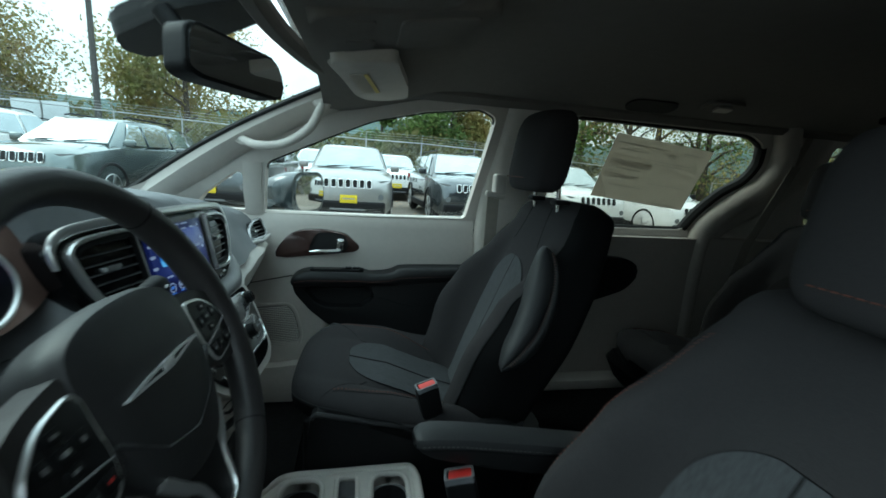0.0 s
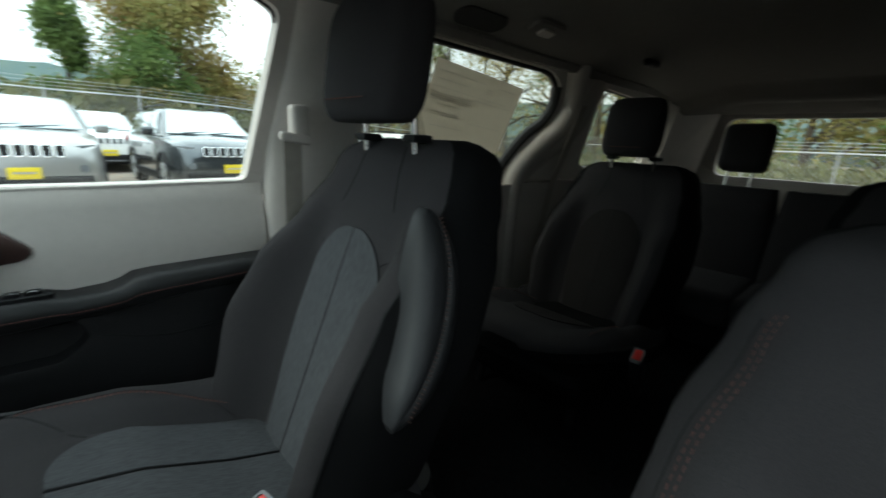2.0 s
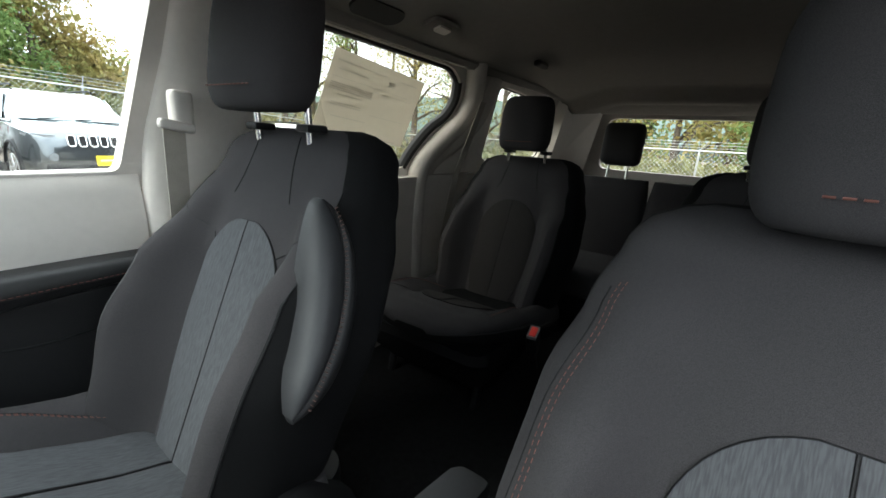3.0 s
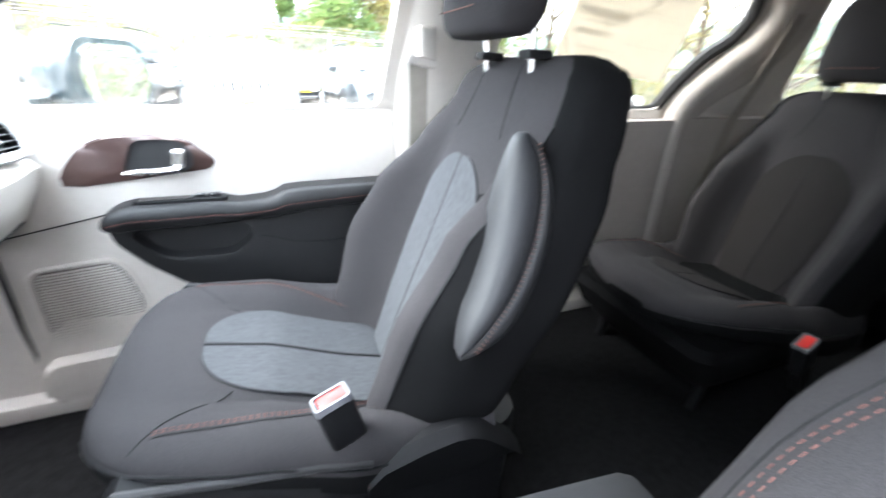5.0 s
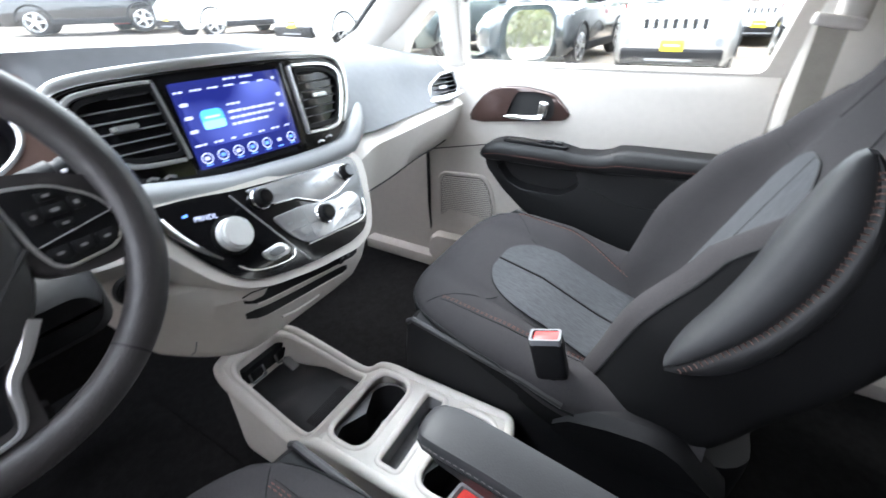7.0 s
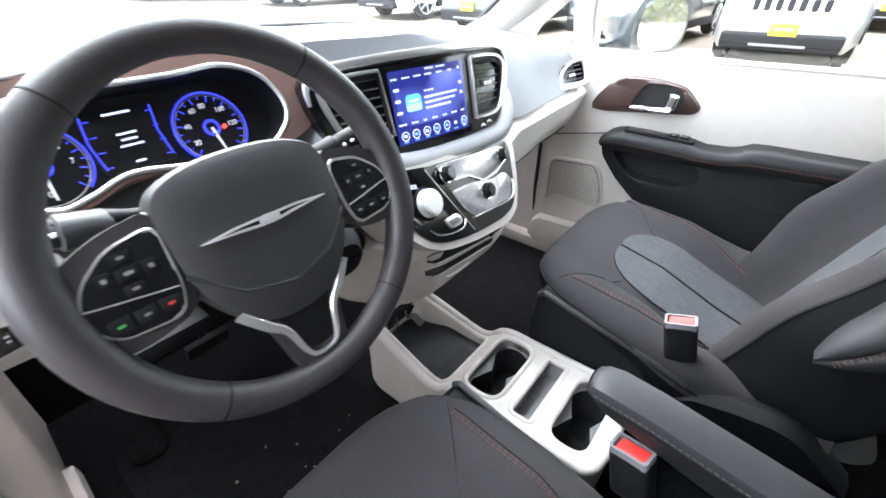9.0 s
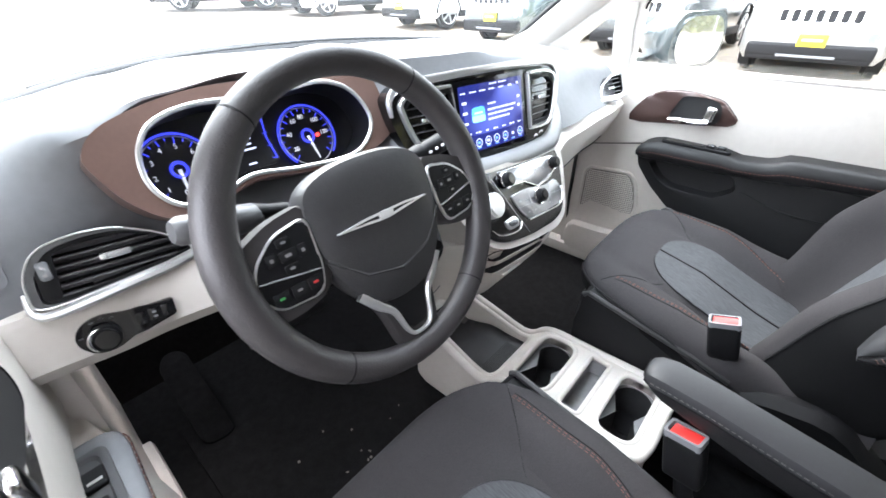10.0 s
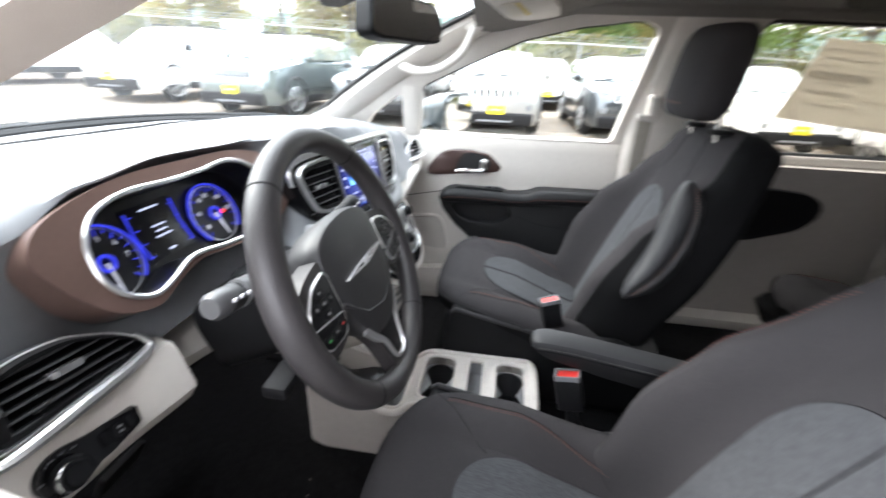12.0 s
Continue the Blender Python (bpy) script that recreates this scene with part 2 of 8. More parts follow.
M_SLATE = mat("vent_slat_edge", (0.07, 0.07, 0.073), 0.4, var=0.05, scale=100)
M_BAND = mat("pale_soft_band", (0.25, 0.255, 0.262), 0.45, var=0.05, scale=80, spec=0.4, bump=0.05, bscale=700, rvar=0.05)
M_CUP = mat("cup_grey", (0.20, 0.20, 0.205), 0.45, var=0.1, scale=80)

# ---- building helpers ----
ORG = {}


def base(ob):
    return ORG.get(ob.name, Vector((0, 0, 0)))


def thing(name, at, label, category, group="", kind=""):
    ob = new(name)
    ob.location = at
    ORG[ob.name] = Vector(at)
    return tagged(ob, label, category, group, kind)


def solid(name, bm, material, smooth=True, at=(0, 0, 0)):
    bmesh.ops.recalc_face_normals(bm, faces=bm.faces[:])
    me = bpy.data.meshes.new(name)
    bmesh.ops.translate(bm, verts=bm.verts[:], vec=-Vector(at))
    bm.to_mesh(me)
    bm.free()
    for m in (material if isinstance(material, (list, tuple)) else [material]):
        me.materials.append(m)
    if smooth:
        me.polygons.foreach_set("use_smooth", [True] * len(me.polygons))
        me.set_sharp_from_angle(angle=radians(38))
    ob = new(name, me)
    ob.location = at
    ORG[ob.name] = Vector(at)
    return ob


def part(name, bm, material, parent, label="", smooth=True):
    """Links a bmesh, given in world metres, as one mesh under a thing or a part."""
    ob = solid(name, bm, material, smooth, base(parent))
    ORG[ob.name] = base(parent)
    ob.location = (0, 0, 0)
    ob.parent = parent
    return tagged(ob, label)


def box(c, s, b=0.006, seg=2, rot=None, bm=None, taper=None):
    """A bevelled box round c, of sizes s. rot: degrees. taper: scale of the top."""
    own = bmesh.new()
    bmesh.ops.create_cube(own, size=1)
    for v in own.verts:
        k = taper if (taper and v.co.z > 0) else 1
        v.co = Vector((v.co.x * s[0] * k, v.co.y * s[1] * k, v.co.z * s[2]))
    if b:
        bmesh.ops.bevel(own, geom=own.edges[:], offset=min(b, min(s) * 0.45), segments=seg, affect='EDGES', profile=0.6)
    m = Matrix.Translation(c)
    if rot:
        m = m @ Euler([radians(a) for a in rot]).to_matrix().to_4x4()
    bmesh.ops.transform(own, matrix=m, verts=own.verts[:])
    return merge(bm, own)


def merge(bm, own):
    if bm is None:
        return own
    me = bpy.data.meshes.new("tmp")
    own.to_mesh(me)
    own.free()
    bm.from_mesh(me)
    bpy.data.meshes.remove(me)
    return bm


def cyl(p0, p1, r0, r1=None, n=20, bm=None, b=0.0):
    r1 = r0 if r1 is None else r1
    p0, p1 = Vector(p0), Vector(p1)
    own = bmesh.new()
    bmesh.ops.create_cone(own, cap_ends=True, segments=n, radius1=r0, radius2=r1, depth=(p1 - p0).length)
    if b:
        rim = [e for e in own.edges if abs(e.verts[0].co.z - e.verts[1].co.z) < 1e-6 and len(e.link_faces) == 2]
        bmesh.ops.bevel(own, geom=rim, offset=b, segments=2, affect='EDGES')
    q = (p1 - p0).to_track_quat('Z', 'Y').to_matrix().to_4x4()
    bmesh.ops.transform(own, matrix=Matrix.Translation((p0 + p1) / 2) @ q, verts=own.verts[:])
    return merge(bm, own)


def loft(secs, bm=None, ring=True, caps=True):
    """Skin over sections of equal length."""
    own = bm or bmesh.new()
    rows = [[own.verts.new(p) for p in s] for s in secs]
    n = len(rows[0])
    for a, b in zip(rows, rows[1:]):
        for i in range(n if ring else n - 1):
            j = (i + 1) % n
            try:
                own.faces.new((a[i], a[j], b[j], b[i]))
            except ValueError:
                pass
    if caps and ring:
        own.faces.new(rows[0][::-1])
        own.faces.new(rows[-1])
    return own


def tube(pts, r, n=8, loop=False, bm=None):
    """A round rod along points; r may be a list."""
    pts = [Vector(p) for p in pts]
    k = len(pts)
    rows = []
    up = Vector((0.13, 0.31, 0.94)).normalized()
    for i, p in enumerate(pts):
        a = pts[(i - 1) % k] if (loop or i) else p
        b = pts[(i + 1) % k] if (loop or i < k - 1) else p
        t = (b - a).normalized()
        u = up - up.dot(t) * t
        if u.length < 0.05:
            u = Vector((1, 0, 0)) - t.x * t
        u.normalize()
        up = u
        w = t.cross(u)
        rad = r[i] if isinstance(r, (list, tuple)) else r
        rows.append([p + rad * (math.cos(2 * math.pi * j / n) * u + math.sin(2 * math.pi * j / n) * w) for j in range(n)])
    if loop:
        rows.append(rows[0])
    return loft(rows, bm, True, not loop)


def smooth_path(pts, n=8, loop=False):
    """Catmull-Rom through points."""
    P = [Vector(p) for p in pts]
    k = len(P)
    out = []
    for i in range(k if loop else k - 1):
        p0 = P[(i - 1) % k] if (loop or i > 0) else P[0]
        p1, p2 = P[i], P[(i + 1) % k]
        p3 = P[(i + 2) % k] if (loop or i + 2 < k) else P[-1]
        for j in range(n):
            t = j / n
            out.append(0.5 * ((2 * p1) + (p2 - p0) * t + (2 * p0 - 5 * p1 + 4 * p2 - p3) * t * t + (3 * p1 - p0 - 3 * p2 + p3) * t ** 3))
    if not loop:
        out.append(P[-1])
    return out


def sheet(pts, frame_m, d0, d1, b=0.003, seg=2, bm=None):
    """A plate: an outline in the plane of frame_m (its x and y), from depth d0 to d1 along its z, with a rounded front edge."""
    own = bmesh.new()
    lo = [own.verts.new((p[0], p[1], d0)) for p in pts]
    hi = [own.verts.new((p[0], p[1], d1)) for p in pts]
    n = len(pts)
    own.faces.new(lo[::-1])
    top = own.faces.new(hi)
    for i in range(n):
        own.faces.new((lo[i], lo[(i + 1) % n], hi[(i + 1) % n], hi[i]))
    if b:
        bmesh.ops.bevel(own, geom=list(top.edges), offset=b, segments=seg, affect='EDGES', profile=0.6)
    bmesh.ops.transform(own, matrix=frame_m, verts=own.verts[:])
    return merge(bm, own)


def ringplate(outer, inner, frame_m, d0, d1, bm=None):
    """A frame between two outlines of equal point count."""
    own = bm or bmesh.new()
    n = len(outer)
    rows = []
    for pts, d in ((outer, d0), (outer, d1), (inner, d1), (inner, d0)):
        rows.append([own.verts.new(frame_m @ Vector((p[0], p[1], d))) for p in pts])
    for a in range(4):
        ra, rb = rows[a], rows[(a + 1) % 4]
        for i in range(n):
            j = (i + 1) % n
            own.faces.new((ra[i], ra[j], rb[j], rb[i]))
    return own


def rrect(x0, y0, x1, y1, r, k=5):
    """Outline of a rounded rectangle."""
    out = []
    for cx, cy, a0 in ((x1 - r, y1 - r, 0), (x0 + r, y1 - r, 90), (x0 + r, y0 + r, 180), (x1 - r, y0 + r, 270)):
        for i in range(k + 1):
            a = radians(a0 + 90 * i / k)
            out.append((cx + r * math.cos(a), cy + r * math.sin(a)))
    return out


def rpoly(pts, r, k=4):
    """A polygon with rounded corners."""
    P = [Vector(p) for p in pts]
    out = []
    n = len(P)
    for i in range(n):
        a, p, c = P[i - 1], P[i], P[(i + 1) % n]
        u, v = (a - p), (c - p)
        rr = min(r, u.length * 0.45, v.length * 0.45)
        s, e = p + u.normalized() * rr, p + v.normalized() * rr
        for j in range(k + 1):
            t = j / k
            q = (1 - t) ** 2 * s + 2 * t * (1 - t) * p + t * t * e
            out.append((q.x, q.y))
    return out


def ribbon(pts, w, d0, d1, m=None):
    """A raised strip with rounded shoulders along points of a plane; w: its width, one for each point or one for all."""
    P = [Vector((p[0], p[1], 0)) for p in pts]
    rows = []
    for i, p in enumerate(P):
        t = (P[min(i + 1, len(P) - 1)] - P[max(i - 1, 0)]).normalized()
        n = Vector((-t.y, t.x, 0))
        ww = w[i] if isinstance(w, (list, tuple)) else w
        rows.append([p + n * ww * a + Vector((0, 0, d)) for a, d in ((-0.5, d0), (-0.5, d1 - 0.3 * (d1 - d0)), (-0.28, d1), (0.28, d1), (0.5, d1 - 0.3 * (d1 - d0)), (0.5, d0))])
    bm = loft(rows)
    if m:
        bmesh.ops.transform(bm, matrix=m, verts=bm.verts[:])
    return bm


def c_rim(pts, n=5):
    return [(p.x, p.y) for p in smooth_path([(x, y, 0) for x, y in pts], n)]


def axes(o, xdir, ydir):
    """The frame at o with its x and y along the given directions."""
    x = Vector(xdir).normalized()
    y = Vector(ydir)
    y = (y - y.dot(x) * x).normalized()
    z = x.cross(y)
    m = Matrix((x, y, z)).transposed().to_4x4()
    m.translation = o
    return m


def sstep(a, b, x):
    t = max(0.0, min(1.0, (x - a) / (b - a)))
    return t * t * (3 - 2 * t)


def lerps(table, s):
    """Smooth interpolation in a table of (s, value)."""
    if s <= table[0][0]:
        return table[0][1]
    for (a, va), (b, vb) in zip(table, table[1:]):
        if s <= b:
            return va + (vb - va) * sstep(a, b, s)
    return table[-1][1]


def lin(table, s):
    if s <= table[0][0]:
        return table[0][1]
    for (a, va), (b, vb) in zip(table, table[1:]):
        if s <= b:
            return va + (vb - va) * (s - a) / (b - a)
    return table[-1][1]

# ---- the car's shell ----
KD = 0.89  # the driver's side lies a little nearer the middle


def wall_y(x, z, s):
    y = 0.81 + 0.03 * sstep(0.1, 0.6, x) - 0.37 * (z - 1.095) - 0.10 * sstep(-0.75, -1.3, x)
    if z < 1.095:
        y = 0.81 + 0.03 * sstep(0.1, 0.6, x)
    return s * y * (1 if s > 0 else KD)


def holed(outer, holes, put, thick, s):
    """A wall panel from outlines in (x, z), with openings through it."""
    bm = bmesh.new()
    edges = []
    for pts in [outer] + holes:
        vs = [bm.verts.new((p[0], 0, p[1])) for p in pts]
        for i in range(len(vs)):
            edges.append(bm.edges.new((vs[i], vs[(i + 1) % len(vs)])))
    bmesh.ops.triangle_fill(bm, use_beauty=True, edges=edges)
    faces = bm.faces[:]
    r = bmesh.ops.extrude_face_region(bm, geom=faces)
    moved = {v for v in r["geom"] if isinstance(v, bmesh.types.BMVert)}
    for v in bm.verts:
        y = put(v.co.x, v.co.z)
        v.co.y = y + (s * thick if v in moved else 0)
    return bm


W_DOOR = rpoly([(-.617, 1.091), (-.591, 1.268), (-.389, 1.362), (-.25, 1.422), (-.08, 1.462), (.10, 1.485), (.158, 1.462), (.106, 1.10)], 0.02, 3)
W_DOOR_D = rpoly([(-.617, 1.091), (-.591, 1.288), (-.389, 1.384), (-.25, 1.442), (-.08, 1.475), (.10, 1.490), (.158, 1.466), (.106, 1.10)], 0.02, 3)
W_TRI = rpoly([(-.83, 1.105), (-.80, 1.15), (-.69, 1.232), (-.668, 1.225), (-.672, 1.10)], 0.012, 3)
W_SLIDE = rpoly([(.40, 1.085), (.45, 1.498), (1.20, 1.490), (1.29, 1.45), (1.315, 1.34), (1.20, 1.25), (1.13, 1.165), (1.095, 1.088)], 0.035, 4)
W_QUART = rpoly([(1.70, 1.12), (1.615, 1.478), (2.30, 1.455), (2.45, 1.14)], 0.05, 4)
SIDE = [(-1.12, 1.06), (-1.06, 1.13), (-.78, 1.262), (-.45, 1.43), (-.36, 1.492), (-.15, 1.518), (.5, 1.535), (1.6, 1.535), (2.55, 1.50), (2.80, 1.30), (2.90, 1.06), (1.5, 1.06), (0.3, 1.06)]
for s, side in ((1, "passenger"), (-1, "driver")):
    wall = solid("wall_" + side, holed(SIDE, [W_DOOR if s > 0 else W_DOOR_D, W_TRI, W_SLIDE, W_QUART], lambda x, z: wall_y(x, z, s), 0.045, s), M_CREAM, False)
    tagged(wall, "cream plastic pillar trim with window openings along the cabin", "wall", kind="structure")

    def pane(outline, name, material, off):
        bm = bmesh.new()
        bm.faces.new([bm.verts.new((x, wall_y(x, z, s) + s * off, z)) for x, z in outline])
        r = bmesh.ops.extrude_face_region(bm, geom=bm.faces[:])
        for v in r["geom"]:
            if isinstance(v, bmesh.types.BMVert):
                v.co.y += s * 0.004
        ob = solid(name, bm, material, False)
        ob.visible_shadow = True
        return ob
    n0 = 1 if s > 0 else 5
    if s > 0:
        tagged(pane(W_DOOR, "window_%d" % n0, M_GLASS, 0.030), "clear front side window glass, closed", "window", kind="structure")
    tagged(pane(W_TRI, "window_%d" % (n0 + 1), M_GLASS, 0.030), "small clear triangular quarter window", "window", kind="structure")
    tagged(pane(W_SLIDE, "window_%d" % (n0 + 2), M_TINT if s > 0 else M_DEEP, 0.030), "tinted sliding door window glass", "window", kind="structure")
    tagged(pane(W_QUART, "window_%d" % (n0 + 3), M_TINT if s > 0 else M_DEEP, 0.030), "tinted rear quarter window glass", "window", kind="structure")
    # black rubber seals round the openings
    for outline in ([W_DOOR] if s > 0 else []) + [W_SLIDE, W_QUART]:
        if outline is W_DOOR:
            # open run up the front edge, over the top and down the rear edge
            run = [q_ for q_ in outline if q_[1] > 1.12]
            tagged(solid("trim_seal", tube([(x, wall_y(x, z, s) + s * 0.022, z) for x, z in run], 0.005, 6), M_RUBBER), "black rubber window seal", "trim", kind="structure")
            continue
        pts = [(x, wall_y(x, z, s) + s * 0.022, z) for x, z in outline]
        sl = solid("trim_seal", tube(pts, 0.012 if outline is W_SLIDE else 0.005, 6, True), M_RUBBER)
        tagged(sl, "black rubber window seal", "trim", kind="structure")
    # wide black frit on the sliding window's rear edge
    if s > 0:
        fr = [(x, wall_y(x, z, s) + s * 0.02, z) for x, z in ((1.10, 1.09), (1.135, 1.165), (1.20, 1.25), (1.28, 1.31), (1.31, 1.38), (1.29, 1.45))]
        tagged(solid("trim_frit", tube(smooth_path(fr, 5), 0.022, 8), M_RUBBER), "black curved band at the rear of the sliding window", "trim", kind="structure")
        # rounded post cover curving round the window's rear edge and down to the floor
        col_p = [(x, wall_y(x, z, s) - 0.015, z) for x, z in ((1.30, 1.58), (1.335, 1.51), (1.365, 1.45), (1.385, 1.38), (1.355, 1.29), (1.275, 1.22), (1.20, 1.14), (1.165, 1.06), (1.15, 0.9), (1.15, 0.7), (1.15, 0.45))]
        tagged(solid("trim_c_post", tube(smooth_path(col_p, 4), 0.048, 12), M_CREAM_SHADED), "cream rounded post cover behind the sliding window", "trim", kind="structure")
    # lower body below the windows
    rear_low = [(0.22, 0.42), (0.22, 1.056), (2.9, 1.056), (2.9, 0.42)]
    tagged(solid("wall_rear_" + side, holed(rear_low, [], lambda x, z: wall_y(x, z, s) - s * 0.03, 0.10, s), M_CREAM_SHADED, False), "cream plastic side trim behind the front door", "wall", kind="structure")
    tagged(solid("wall_front_" + side, holed([(-1.6, 0.40), (-1.6, 1.06), (-.70, 1.056), (-.70, 0.40)], [], lambda x, z: s * (0.76 if s > 0 else 0.66), 0.06, s), M_CREAM, False), "cream kick panel beside the footwell", "wall", kind="structure")
    tagged(solid("trim_sill_" + side, box((0.3, s * (0.765 if s > 0 else 0.69), 0.435), (2.6, 0.10, 0.05), 0.012), M_CREAM), "cream plastic door sill strip", "trim", kind="structure")

# rounded cover on the passenger side's middle pillar
secs = []
for z in (0.46, 0.8, 1.05, 1.2, 1.35, 1.5):
    yw = wall_y(0.27, z, 1) + (0.0 if z > 1.05 else -0.02)
    xc = 0.268 + 0.05 * sstep(1.1, 1.5, z)
    secs.append([(xc - 0.125 * math.cos(a), yw + 0.008 - 0.042 * math.sin(a) ** 0.6, z) for a in [math.pi * i / 16 for i in range(17)]])
tagged(solid("trim_b_post", loft(secs), M_CREAM), "cream rounded middle pillar cover", "trim", kind="structure")

# floor and roof lining
tagged(solid("floor", box((0.85, 0.02, 0.40), (4.1, 1.58, 0.04), 0.004), M_CARPET), "black cut-pile carpet floor", "floor", kind="structure")
tagged(solid("wall_firewall", box((-1.32, 0.02, 0.72), (0.05, 1.5, 0.70), 0.01, rot=(0, -14, 0)), M_CARPET), "black carpeted front bulkhead under the dashboard", "wall", kind="structure")


def roof_z(x, y):
    front = 1.505 + 0.075 * sstep(-0.45, 0.05, x)
    rear = 0.02 * sstep(1.8, 2.35, x) + 0.075 * sstep(2.36, 2.46, x)
    edge = 0.075 * sstep(0.35, 0.72, abs(y))
    return front - rear - edge


bm = bmesh.new()
secs = []
for i in range(81):
    x = -0.40 + 3.10 * i / 80
    ys = [-0.62 + 1.30 * j / 24 for j in range(25)]
    low_row = [(x, y, roof_z(x, y)) for y in ys]
    secs.append(low_row + [(x, y, roof_z(x, y) + 0.05) for y in reversed(ys)])
loft(secs, bm)
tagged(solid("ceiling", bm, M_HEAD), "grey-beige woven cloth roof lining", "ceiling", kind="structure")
# roof panel above, sealing the cabin
tagged(solid("roof_panel", box((1.15, 0.02, 1.675), (3.3, 1.5, 0.05), 0.02), M_SILP), "painted roof panel", "roof", kind="structure")
# drip edges between lining and walls
for s in (1, -1):
    pts = [(x, wall_y(x, 1.515, s) - s * 0.02, 1.525) for x in (-0.36, 0.3, 1.0, 1.8, 2.6)]
    tagged(solid("trim_roof_edge", tube(pts, 0.035, 8), M_HEAD), "cloth-covered roof rail", "trim", kind="structure")

# windscreen
def ws_point(u, v):
    """u across from -1 to 1, v from base to top."""
    yb, yt = 0.78 * u, 0.585 * u
    y = (yb + (yt - yb) * v) * (1 if u > 0 else KD + 0.02)
    xb = -1.46 + 0.40 * abs(u) ** 2.2
    xt = -0.47 + 0.10 * abs(u) ** 2
    return Vector((xb + (xt - xb) * v, y, 1.115 + 0.032 * (1 - abs(u) ** 3) * (1 - v) + (1.505 - 1.115) * v + 0.03 * math.sin(math.pi * v)))


secs = [[ws_point(-1 + 2 * i / 24, j / 12) for i in range(25)] for j in range(13)]
ws = solid("window_9", loft(secs, None, False, False), M_WSGLASS)
ws.visible_shadow = True
tagged(ws, "clear curved windscreen glass", "window", kind="structure")
tagged(solid("trim_cowl", tube([ws_point(-1 + 2 * i / 24, 0) + Vector((0.01, 0, 0.0)) for i in range(25)], 0.016, 8), M_RUBBER), "black rubber strip along the windscreen base", "trim", kind="structure")
# wiper lying along the foot of the windscreen
wiper = [ws_point(-0.96 + 1.86 * i / 24, 0.012) + Vector((-0.012, 0, 0.010)) for i in range(25)]
wp = thing("windscreen_wiper", wiper[0], "black wiper arm resting along the windscreen base", "wiper")
part("arm", tube(wiper, 0.008, 8), M_RUBBER, wp)
part("blade", tube([p_ + Vector((-0.018, 0, 0.004)) for p_ in wiper[3:15]], 0.006, 6), M_RUBBER, wp, "black rubber blade")
tagged(solid("trim_header", tube([ws_point(-1 + 2 * i / 24, 1) + Vector((0.02, 0, 0.012)) for i in range(25)], 0.022, 8), M_HEAD), "cloth-covered roof rail above the windscreen", "trim", kind="structure")
for u in (1, -1):
    side_pts = [ws_point(u, j / 12) for j in range(13)]
    tagged(solid("trim_ws_edge", tube(side_pts, 0.009 if u > 0 else 0.004, 6), M_RUBBER), "thin black windscreen edge seal", "trim", kind="structure")
    # pillar cover from the dashboard up to the roof
    s = u
    secs = []
    for j in range(13):
        v = j / 12
        p = ws_point(u if u > 0 else -0.955, v)
        q = Vector((p.x + 0.135 - 0.05 * v, wall_y(p.x + 0.15, max(1.1, p.z - 0.03), s) - s * 0.012, p.z - 0.012 - 0.02 * v))
        mid = (p + q) / 2 + Vector((0.0, -s * 0.035, 0.012))
        secs.append([p + Vector((0.008, -s * 0.006, 0)), mid * 0.55 + p * 0.45, mid, mid * 0.5 + q * 0.5 + Vector((0, -s * 0.008, 0)), q, q + Vector((0, s * 0.04, 0)), p + Vector((0.0, s * 0.03, 0))])
    tagged(solid("trim_a_pillar", loft(secs), M_CREAM), "cream plastic windscreen pillar cover", "trim", kind="structure")

# rear: tailgate with glass
bm = bmesh.new()
edges = []
gate = [(-0.74, 0.40), (-0.74, 1.25), (-0.62, 1.56), (0.66, 1.56), (0.80, 1.25), (0.80, 0.40)]
gw = rpoly([(-0.56, 1.08), (-0.50, 1.425), (0.50, 1.425), (0.57, 1.08)], 0.06, 4)
for pts in (gate, gw):
    vs = [bm.verts.new((0, p[0], p[1])) for p in pts]
    edges += [bm.edges.new((vs[i], vs[(i + 1) % len(vs)])) for i in range(len(vs))]
bmesh.ops.triangle_fill(bm, use_beauty=True, edges=edges)
r = bmesh.ops.extrude_face_region(bm, geom=bm.faces[:])
moved = {v for v in r["geom"] if isinstance(v, bmesh.types.BMVert)}
for v in bm.verts:
    v.co.x = 2.98 - 0.45 * max(0, v.co.z - 1.05) + (0.06 if v in moved else 0)
tagged(solid("wall_tailgate", bm, M_CREAM_SHADED, False), "cream plastic tailgate trim round the rear window", "wall", kind="structure")
bm = bmesh.new()
bm.faces.new([bm.verts.new((3.01 - 0.45 * max(0, z - 1.05), y, z)) for y, z in gw])
rg = solid("window_10", bm, M_TINT, False)
rg.visible_shadow = True
tagged(rg, "tinted rear window glass", "window", kind="structure")
